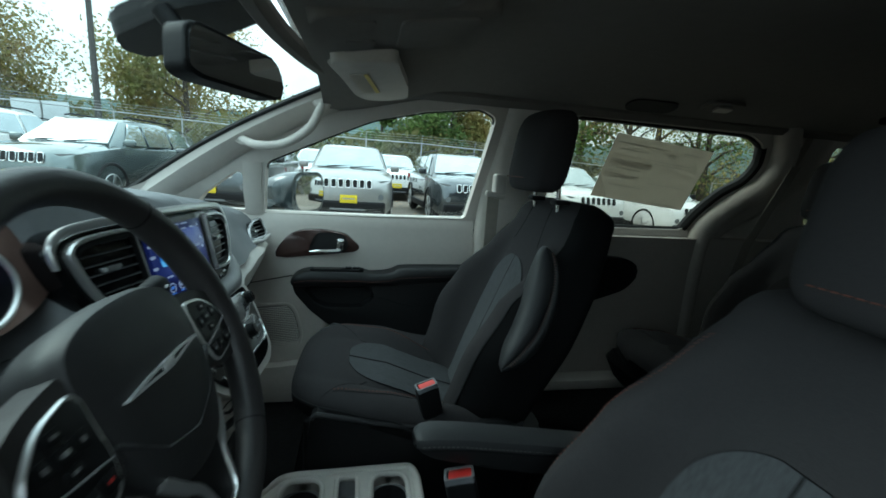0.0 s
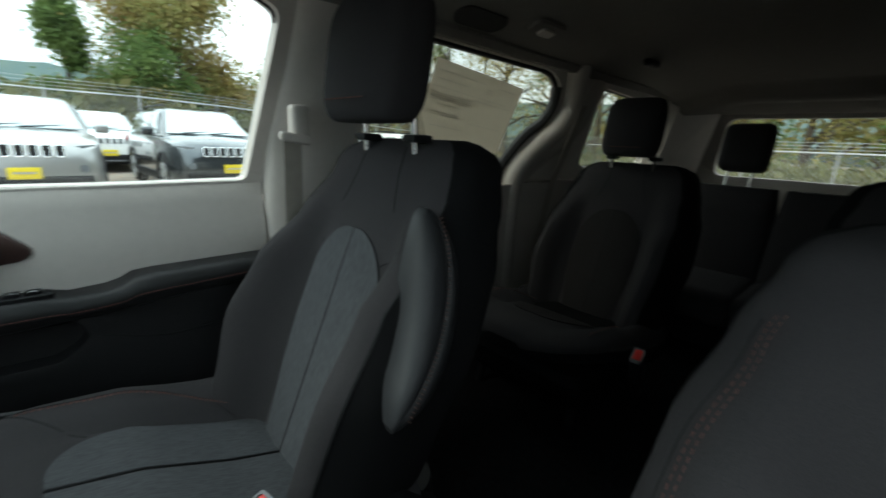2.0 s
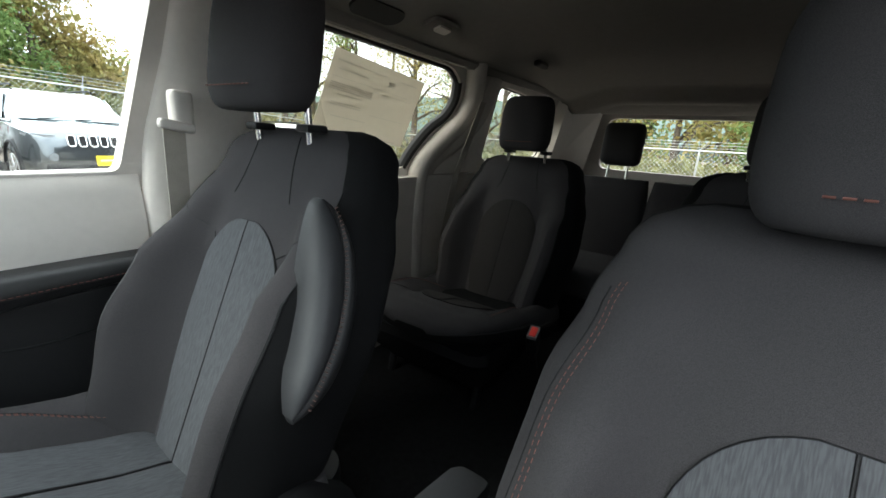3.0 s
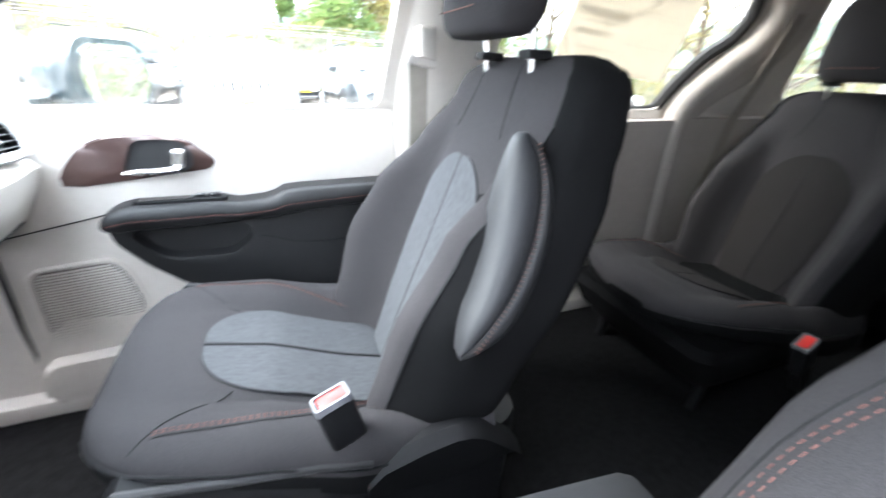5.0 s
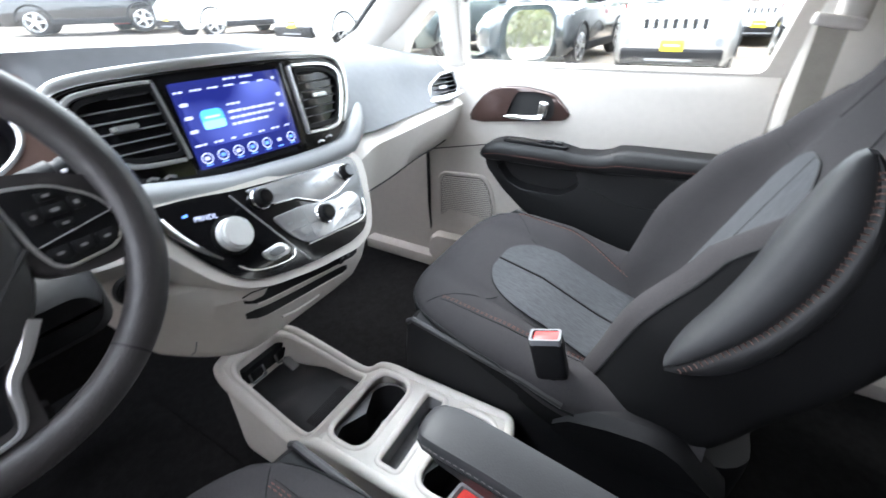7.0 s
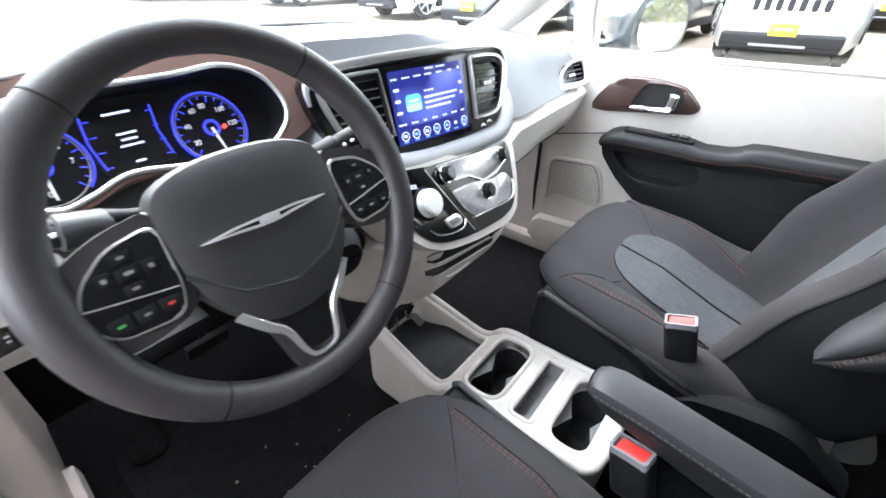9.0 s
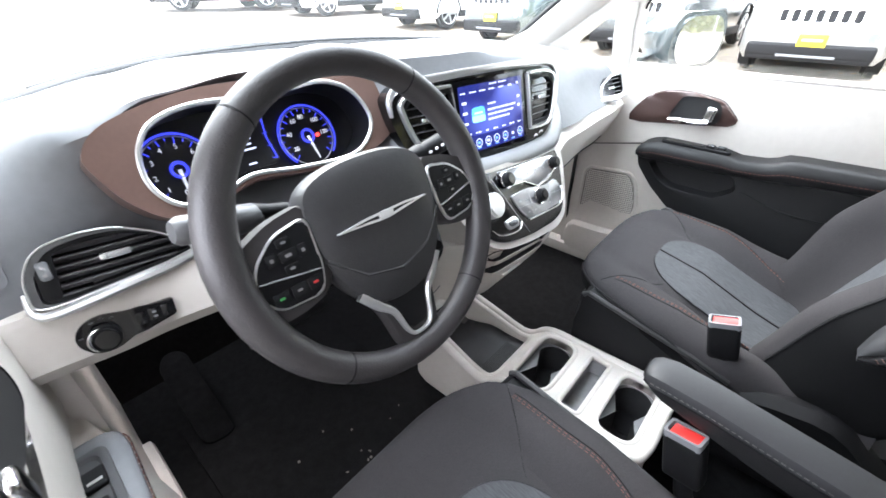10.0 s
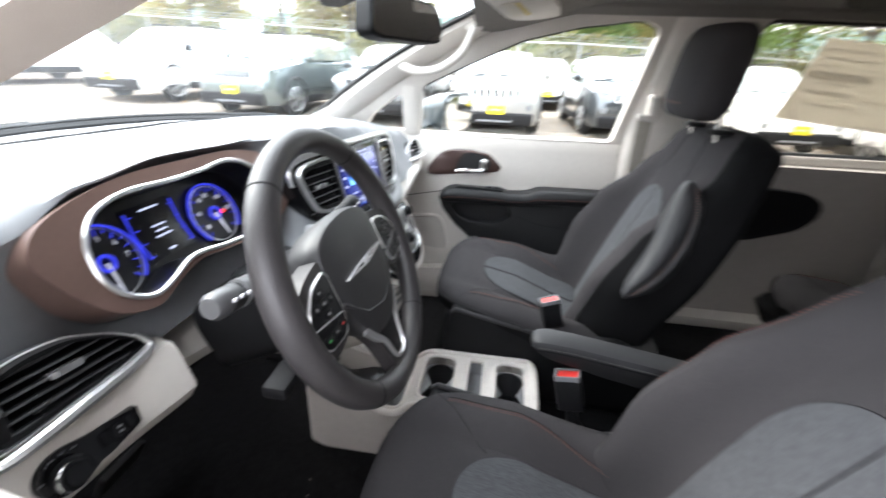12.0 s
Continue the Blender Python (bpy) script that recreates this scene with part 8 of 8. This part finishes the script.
def suv(colour, label):
    """A parked five-door off-roader, nose towards -y, its front plate at the origin's line y = 0."""
    P = PAINT[colour]
    car = thing("parked_car", (0, 0, 0), label, "car", "parked cars")
    W = 0.93
    # lower body: sections along its length (y), outline of (half width, z)
    def ring(y, w, z0, z1, hoodx):
        pts = [(-w * 0.90, z0), (-w, z0 + 0.12), (-w, (z0 + z1) / 2), (-w * 0.97, z1 - 0.07), (-hoodx, z1), (0, z1 + 0.025), (hoodx, z1), (w * 0.97, z1 - 0.07), (w, (z0 + z1) / 2), (w, z0 + 0.12), (w * 0.90, z0)]
        return [(x, y, z) for x, z in pts]
    secs = [ring(0.02, 0.62, 0.36, 0.72, 0.5), ring(0.06, 0.76, 0.28, 0.90, 0.55), ring(0.20, 0.88, 0.25, 1.00, 0.62), ring(0.55, W, 0.25, 1.06, 0.70), ring(1.15, W, 0.25, 1.13, 0.74),
            ring(2.2, W, 0.25, 1.14, 0.80), ring(3.6, W, 0.25, 1.16, 0.80), ring(4.25, 0.90, 0.28, 1.14, 0.78), ring(4.52, 0.82, 0.34, 1.05, 0.70), ring(4.60, 0.70, 0.42, 0.90, 0.60)]
    body = part("body", loft(secs), P, car)
    # cabin
    cab = [(1.10, 0.78, 1.10, 0.76), (1.75, 0.66, 1.60, 0.60), (2.1, 0.645, 1.66, 0.60), (3.0, 0.64, 1.67, 0.60), (3.75, 0.62, 1.63, 0.58), (4.25, 0.70, 1.20, 0.66)]
    secs = [[(-wb, y, 1.09), (-(wb + wt) / 2 - 0.02, y, 1.09 + (z - 1.09) * 0.55), (-wt, y, z - 0.04), (-wt + 0.10, y, z), (wt - 0.10, y, z), (wt, y, z - 0.04), ((wb + wt) / 2 + 0.02, y, 1.09 + (z - 1.09) * 0.55), (wb, y, 1.09)] for y, wt, z, _ in cab for wb in (0.84,)]
    part("cabin", loft(secs), P, car)
    def face4(name, pts, material, lab="", th=0.012):
        bm = bmesh.new()
        f = bm.faces.new([bm.verts.new(p) for p in pts])
        bm.normal_update()
        nrm = f.normal.copy()
        r = bmesh.ops.extrude_face_region(bm, geom=[f])
        for v in r["geom"]:
            if isinstance(v, bmesh.types.BMVert):
                v.co += nrm * th
        return part(name, bm, material, car, lab, False)
    ws = face4("windscreen", [(-0.76, 1.13, 1.145), (0.76, 1.13, 1.145), (0.58, 1.735, 1.585), (-0.58, 1.735, 1.585)], M_CARGLASS, "dark reflecting windscreen", 0.015)
    part("wiper", tube([(-0.5, 1.11, 1.165), (0.05, 1.20, 1.205)], 0.010, 6), M_BLACK, ws)
    part("wiper", tube([(0.0, 1.11, 1.165), (0.55, 1.20, 1.205)], 0.010, 6), M_BLACK, ws)
    for sg in (-1, 1):
        for y0, y1, y2, y3 in ((1.45, 2.15, 2.15, 1.80), (2.24, 3.10, 3.08, 2.24), (3.18, 3.95, 3.70, 3.17)):
            q = [(sg * 0.853, y0, 1.14), (sg * 0.853, y1, 1.14), (sg * 0.705, y2, 1.56), (sg * 0.705, y3, 1.56)]
            face4("side_window", q if sg > 0 else q[::-1], M_CARGLASS, "dark side window", 0.010)
        part("door_mirror", box((sg * 1.02, 1.35, 1.18), (0.20, 0.12, 0.15), 0.05, 3), P if colour != "white" else M_BLACK, car)
        part("roof_rail", tube([(sg * 0.56, 1.95, 1.68), (sg * 0.56, 2.1, 1.71), (sg * 0.56, 3.6, 1.70), (sg * 0.56, 3.75, 1.66)], 0.018, 8), M_BLACK, car)
        hl = part("headlamp", loft([[(sg * x, y, z + dz) for dz in (-h, h)] + [(sg * x, y + 0.05, z + h * 0.8), (sg * x, y + 0.05, z - h * 0.8)] for x, y, z, h in ((0.50, 0.085, 0.885, 0.022), (0.68, 0.095, 0.895, 0.036), (0.84, 0.20, 0.91, 0.032), (0.90, 0.42, 0.925, 0.014))]), M_LAMP, car, "slim clear headlamp")
        part("fog_lamp", cyl((sg * 0.66, 0.02, 0.60), (sg * 0.66, 0.10, 0.60), 0.06, n=18), M_LAMP, car)
        part("wheel_arch", tube([(sg * 0.925, 0.92 + 0.41 * math.cos(a), 0.37 + 0.42 * math.sin(a)) for a in [math.pi * i / 14 for i in range(15)]], 0.03, 6), M_BLACK, car, "black wheel arch")
        part("wheel_arch", tube([(sg * 0.925, 3.62 + 0.41 * math.cos(a), 0.37 + 0.42 * math.sin(a)) for a in [math.pi * i / 14 for i in range(15)]], 0.03, 6), M_BLACK, car, "black wheel arch")
        part("sill_cladding", box((sg * 0.92, 2.27, 0.34), (0.06, 2.0, 0.16), 0.03), M_BLACK, car, "black sill cladding")
        part("rear_lamp", box((sg * 0.78, 4.46, 0.98), (0.22, 0.14, 0.16), 0.05), mat("tail_red", (0.25, 0.01, 0.01), 0.2, coat=0.6) if sg < 0 and "tail_red" not in bpy.data.materials else bpy.data.materials["tail_red"], car, "red rear lamp")
        for y in (0.92, 3.62):
            wl_ = part("wheel", cyl((sg * 0.70, y, 0.355), (sg * 0.915, y, 0.355), 0.355, n=32, b=0.05), M_TYRE, car, "black tyre on an alloy rim")
            part("rim", cyl((sg * 0.88, y, 0.355), (sg * 0.925, y, 0.355), 0.245, 0.235, 28, b=0.01), M_BLACK, wl_, "dark rim well")
            for i in range(5):
                a = 2 * math.pi * i / 5
                part("spoke", box((sg * 0.93, y + 0.125 * math.cos(a), 0.355 + 0.125 * math.sin(a)), (0.016, 0.235, 0.055), 0.01, 2, rot=(math.degrees(a), 0, 0)), M_ALLOY, wl_, "alloy spoke")
            part("rim_edge", tube([(sg * 0.925, y + 0.240 * math.cos(a), 0.355 + 0.240 * math.sin(a)) for a in [2 * math.pi * i / 28 for i in range(28)]], 0.012, 6, True), M_ALLOY, wl_, "alloy rim edge")
    # seven-slot grille
    for i in range(7):
        x = -0.42 + 0.14 * i
        slot_ = rrect(-0.048, -0.085, 0.048, 0.085, 0.03, 3)
        gm = axes((x, 0.052 + 0.0 * abs(x), 0.845), (1, 0, 0), (0, 0.22, 1))
        part("grille_slot", sheet(slot_, gm, -0.03, 0.020, 0), M_BLACK, car, "black grille slot")
        part("grille_ring", tube([gm @ Vector((a, b, 0.022)) for a, b in slot_], 0.008, 5, True), M_CHROME if colour != "black" else M_BLACK, car, "chrome slot ring")
    low = part("lower_grille", box((0, 0.045, 0.40), (1.52, 0.14, 0.20), 0.05, 3), M_BLACK, car, "black lower grille")
    part("bumper_insert", box((0, -0.028, 0.335), (0.70, 0.02, 0.035), 0.01), M_DGREY, car, "grey skid strip")
    part("bumper_trim", box((0, 0.06, 0.31), (1.5, 0.16, 0.10), 0.04), M_BLACK, car, "black bumper lip")
    pl = part("number_plate", box((0.02, -0.018, 0.545), (0.34, 0.012, 0.16), 0.006), M_PLATE, car, "yellow dealer plate")
    part("plate_bar", box((0.02, -0.0265, 0.55), (0.24, 0.004, 0.03), 0), M_INK, pl, "dark bar on the plate")
    return car


def place(car, x, y, turn=0.0):
    car.matrix_basis = Matrix.Translation((x, y, ground_z(x, y))) @ Matrix.Rotation(radians(turn), 4, 'Z')


templates = {}


def park(colour, label, x, y, turn=0.0):
    if colour not in templates:
        templates[colour] = suv(colour, label)
        place(templates[colour], x, y, turn)
        return templates[colour]
    c = copy_thing(templates[colour], Matrix.Translation((x, y, ground_z(x, y))) @ Matrix.Rotation(radians(turn), 4, 'Z'))
    return tagged(c, label)


park("silver", "silver off-roader parked nose-in with a yellow plate", -0.57, 7.86)
park("dark", "charcoal off-roader parked with a yellow plate", 2.25, 8.3, 3)
park("dark", "charcoal off-roader parked beside a silver one", -3.2, 7.9, -4)
park("green", "grey-green off-roader with chrome grille rings", -5.9, 7.35, -6)
park("white", "white off-roader parked in the front row", -9.2, 7.9, -6)
park("white", "white off-roader in the front row beside a red one", -13.9, 7.5, -6)
park("red", "red off-roader parked in the front row", -17.6, 7.4, -8)
park("black", "black off-roader at the row's far end", -18.4, 5.2, -30)
park("white", "white off-roader seen through the sliding window", 5.2, 8.2, 4)
park("white", "white off-roader near the rear fence", 8.2, 8.4, 4)
park("white", "white off-roader in the second row", 0.9, 14.2, 2)
park("white", "white off-roader behind the silver one", -1.9, 14.4, 2)
park("silver", "silver off-roader in the second row", 3.9, 14.6, 2)
park("green", "grey-green off-roader in the second row", -4.8, 14.3, 0)
park("silver", "silver off-roader in the second row beside the fence", -7.8, 14.3, 0)
park("dark", "charcoal off-roader in the second row near the pole", -10.9, 14.6, 0)
park("white", "white off-roader in the second row near the pole", -14.0, 14.6, 0)

# fence
M_GALV = mat("galvanised_steel", (0.42, 0.43, 0.43), 0.45, metal=0.7, var=0.12, scale=30)
def fence(name, pts, h, label):
    ob = thing(name, (pts[0][0], pts[0][1], ground_z(*pts[0])), label, "fence")
    wires = bmesh.new()
    for (x0, y0), (x1, y1) in zip(pts, pts[1:]):
        L = math.hypot(x1 - x0, y1 - y0)
        n = max(1, round(L / 2.3))
        g = lambda k: ground_z(x0 + (x1 - x0) * k, y0 + (y1 - y0) * k)
        at = lambda k, z: (x0 + (x1 - x0) * k, y0 + (y1 - y0) * k, g(k) + z)
        for i in range(n + 1):
            part("post", cyl(at(i / n, 0), at(i / n, h + 0.05), 0.032, n=8), M_GALV, ob)
            part("barb_arm", cyl(at(i / n, h), (at(i / n, 0)[0], at(i / n, 0)[1] - 0.2, at(i / n, h + 0.32)[2]), 0.012, n=6), M_GALV, ob)
        part("top_rail", tube([at(i / n, h) for i in range(n + 1)], 0.025, 6), M_GALV, ob)
        for j in range(3):
            part("barbed_wire", tube([Vector(at(i / n, h + 0.10 + 0.1 * j)) + Vector((0, -0.06 - 0.06 * j, 0)) for i in range(n + 1)], 0.006, 4), M_GALV, ob)
        m = round(L / 0.16)
        for i in range(m):
            for d in (h / L, -h / L):
                k0, k1 = i / m, i / m + d
                z0, z1 = 0.0, h
                if k1 > 1:
                    z1 = h * (1 - k0) / (k1 - k0); k1 = 1
                if k1 < 0:
                    z1 = h * k0 / (k0 - k1); k1 = 0
                tube([at(k0, z0), at(k1, z1)], 0.0035, 3, False, wires)
    part("chain_link", wires, M_GALV, ob, "chain-link mesh", False)
    return ob


fence("chain_link_fence", [(-26, 18.2), (-12, 17.8), (14, 17.5)], 2.25, "galvanised chain-link fence with barbed wire along the lot")
fence("chain_link_fence", [(17, 17.5), (17, -6)], 2.1, "galvanised chain-link fence behind the lot")

pole = thing("lamp_post", (-10.8, 19.0, ground_z(-10.8, 19)), "tall dark lamp post behind the fence", "lamp post")
part("mast", cyl((-10.8, 19.0, 0.3), (-10.8, 19.0, 10.5), 0.13, 0.08, 14), mat("dark_steel", (0.05, 0.045, 0.04), 0.6, var=0.1), pole)
part("head", box((-10.8, 18.6, 10.5), (0.35, 0.9, 0.18), 0.05), M_BLACK, pole)
sign = thing("white_sign_board", (-12.0, 18.6, 0.6), "plain white board beyond the fence", "sign")
part("board", box((-12.6, 18.7, 2.45), (1.9, 0.08, 0.75), 0.01), mat("white_board", (0.62, 0.66, 0.68), 0.6, var=0.05), sign)
part("post", cyl((-13.3, 18.75, 0.4), (-13.3, 18.75, 2.2), 0.05, n=8), M_GALV, sign)
part("post", cyl((-11.9, 18.75, 0.4), (-11.9, 18.75, 2.2), 0.05, n=8), M_GALV, sign)


# trees
def leaf_mat(name, c1, c2):
    m = mat(name, c1, 0.75, color2=c2, scale=1.2, spec=0.25)
    nt = m.node_tree
    b = nt.nodes["Principled BSDF"]
    t = nt.nodes.new("ShaderNodeBsdfTranslucent")
    src = b.inputs["Base Color"].links[0].from_socket
    nt.links.new(src, t.inputs["Color"])
    mx = nt.nodes.new("ShaderNodeMixShader")
    mx.inputs["Fac"].default_value = 0.45
    nt.links.new(b.outputs["BSDF"], mx.inputs[1])
    nt.links.new(t.outputs["BSDF"], mx.inputs[2])
    nt.links.new(mx.outputs["Shader"], nt.nodes["Material Output"].inputs["Surface"])
    return m


LEAF = {
    "green": leaf_mat("green_leaves", (0.08, 0.14, 0.045), (0.20, 0.26, 0.08)),
    "autumn": leaf_mat("autumn_leaves", (0.17, 0.22, 0.07), (0.38, 0.25, 0.10)),
    "dark": leaf_mat("dark_leaves", (0.02, 0.045, 0.02), (0.05, 0.085, 0.03)),
    "gold": leaf_mat("golden_leaves", (0.24, 0.20, 0.07), (0.36, 0.30, 0.12)),
}


def tree(kind, label, at, h, r, seed, leaves=2600, columnar=False, density=1.0, low=0.22, leaf=0.16):
    rg_ = random.Random(seed)
    x0, y0 = at
    z0 = ground_z(x0, y0)
    t = thing("tree", (x0, y0, z0), label, "tree")
    bm = bmesh.new()
    top = Vector((x0 + rg_.uniform(-.3, .3), y0, z0 + h * 0.86))
    stem = smooth_path([(x0, y0, z0 - 0.1), (x0 + rg_.uniform(-.1, .1), y0 + rg_.uniform(-.1, .1), z0 + h * 0.35), tuple(top)], 6)
    tr = 0.020 * h
    tube(stem, [tr * (1.25 - 1.1 * i / (len(stem) - 1)) for i in range(len(stem))], 8, False, bm)
    tips = []
    for i in range(16):
        k = rg_.uniform(low, 0.95)
        p = stem[min(len(stem) - 1, int(k * (len(stem) - 1)))]
        a = rg_.uniform(0, 2 * math.pi)
        spread = r * (math.sin(math.pi * min(1, (k - low) / (1 - low) * 0.8 + 0.22))) ** 0.7 * rg_.uniform(0.65, 1.05)
        if columnar:
            spread = r * (1.05 - k) * rg_.uniform(0.8, 1.1)
        q = p + Vector((math.cos(a) * spread, math.sin(a) * spread, spread * rg_.uniform(0.25, 0.8)))
        mid = (p + q) / 2 + Vector((0, 0, spread * 0.12))
        tube([p, mid, q], [tr * 0.42, tr * 0.26, tr * 0.06], 5, False, bm)
        for _ in range(3):
            tw = mid + (q - mid) * rg_.random() + Vector([rg_.gauss(0, spread * 0.22) for _ in range(3)])
            tube([mid + (q - mid) * 0.3, tw], [tr * 0.14, tr * 0.03], 4, False, bm)
            tips.append(tw)
        tips += [q, mid]
    part("trunk", bm, M_BARK, t, "brown trunk and limbs")
    verts, faces = [], []
    for _ in range(int(leaves * density)):
        c = rg_.choice(tips) + Vector([rg_.gauss(0, r * 0.17) for _ in range(3)])
        s = leaf * rg_.uniform(0.6, 1.35)
        u = Vector([rg_.gauss(0, 1) for _ in range(3)]).normalized()
        w = u.orthogonal().normalized()
        w = (Matrix.Rotation(rg_.uniform(0, 6.28), 3, u) @ w)
        v = u.cross(w)
        n0 = len(verts)
        verts += [c + w * s, c + v * s * 0.55 + u * s * 0.12, c - w * s, c - v * s * 0.55 + u * s * 0.12]
        faces.append((n0, n0 + 1, n0 + 2, n0 + 3))
    me = bpy.data.meshes.new("crown")
    me.from_pydata([tuple(v - base(t)) for v in verts], [], faces)
    me.materials.append(LEAF[kind])
    cr = new("crown", me)
    cr.parent = t
    return t


tree("autumn", "autumn-leaved tree with thin crown behind the fence", (-9.2, 23.5), 9.0, 3.4, 3, 22000, leaf=0.095)
tree("autumn", "reddening roadside tree at the lot's corner", (-17.5, 22.0), 9.5, 3.4, 4, 18000, leaf=0.095)
tree("green", "dense green columnar tree behind the fence", (0.6, 22.5), 6.8, 1.5, 5, 14000, True, low=0.06, leaf=0.10)
tree("autumn", "broad tree turning from green to orange", (4.3, 22.0), 8.2, 3.0, 6, 24000, leaf=0.095)
tree("green", "young green tree beside the broad one", (3.2, 21.5), 5.5, 2.0, 16, 9000, leaf=0.09)
tree("green", "green tree behind the lot fence", (11.0, 23.0), 8.5, 3.0, 7, 4200)
wood_rng = random.Random(21)
for i in range(24):
    a = radians(-24 + 84 * i / 23) + wood_rng.uniform(-0.03, 0.03)
    d = wood_rng.uniform(23, 33)
    kind = wood_rng.choice(["green", "autumn", "green", "gold", "green"])
    lab = {"gold": "golden-leaved woodland tree behind the lot fence", "autumn": "autumn woodland tree with a thin crown", "green": "green woodland tree behind the lot fence", "dark": "dark green woodland tree behind the fence"}[kind]
    tree(kind, lab, (d * math.cos(a), d * math.sin(a)), wood_rng.uniform(9, 14), wood_rng.uniform(2.0, 3.4), 40 + i, 3000 if 25 < math.degrees(a) else 3600, low=0.12, leaf=0.075 if 25 < math.degrees(a) else 0.14)

# undergrowth behind the fences
bm_v, bm_f = [], []
ur = random.Random(8)
for i in range(30000):
    if i % 3:
        x, y = ur.uniform(-30, 16), ur.uniform(19.5, 24)
    else:
        x, y = ur.uniform(18.5, 26), ur.uniform(-14, 24)
    tall = 2.3 + 1.1 * noise.noise(Vector((x * 0.25, y * 0.25, 0))) if y > 19 else 1.8
    z = ground_z(x, y) + tall * ur.random() ** 1.3
    s = ur.uniform(0.12, 0.3)
    u = Vector([ur.gauss(0, 1) for _ in range(3)]).normalized()
    w = u.orthogonal().normalized()
    v = u.cross(w)
    c = Vector((x, y, z))
    n0 = len(bm_v)
    bm_v += [tuple(c + w * s), tuple(c + v * s * .6), tuple(c - w * s), tuple(c - v * s * .6)]
    bm_f.append((n0, n0 + 1, n0 + 2, n0 + 3))
me = bpy.data.meshes.new("undergrowth")
me.from_pydata(bm_v, [], bm_f)
me.materials.append(leaf_mat("bramble_leaves", (0.09, 0.115, 0.04), (0.22, 0.20, 0.085)))
tagged(new("undergrowth", me), "green and yellow brambles behind the fence", "bushes", kind="stuff")

# distant wooded ridge; aerial haze is mixed into its colour
bm = bmesh.new()
rows = []
for i in range(181):
    a = radians(-40 + 240 * i / 180)
    n = noise.noise(Vector((i * 0.06, 0, 0))) * 5 + noise.noise(Vector((i * 0.9, 3, 0))) * 2.2
    hgt = 25 + 2.5 * math.sin(a * 5) + n
    rows.append([(260 * math.cos(a), 260 * math.sin(a), -5), (255 * math.cos(a), 255 * math.sin(a), 6), (262 * math.cos(a), 262 * math.sin(a), 17 + n * 0.5), (272 * math.cos(a), 272 * math.sin(a), hgt), (300 * math.cos(a), 300 * math.sin(a), -5)])
loft(rows, bm, False, False)
tagged(solid("backdrop_ridge", bm, mat("hazy_distant_woods", (0.105, 0.150, 0.150), 1.0, color2=(0.14, 0.175, 0.155), scale=0.25, spec=0.0), False), "distant wooded ridge with haze painted into its blue-green", "hills", kind="structure")

# added unseen dark wall that blocks skylight on the driver's side of the car
tagged(solid("wall_light_blocker", box((6.1, -1.75, 2.6), (11.7, 0.25, 5.4), 0.01), mat("dark_blocker", (0.050, 0.050, 0.053), 0.8, var=0.2, scale=2.0, bump=0.2, bscale=40), False), "added dark wall, out of view, blocking light on the driver side", "wall", kind="structure")
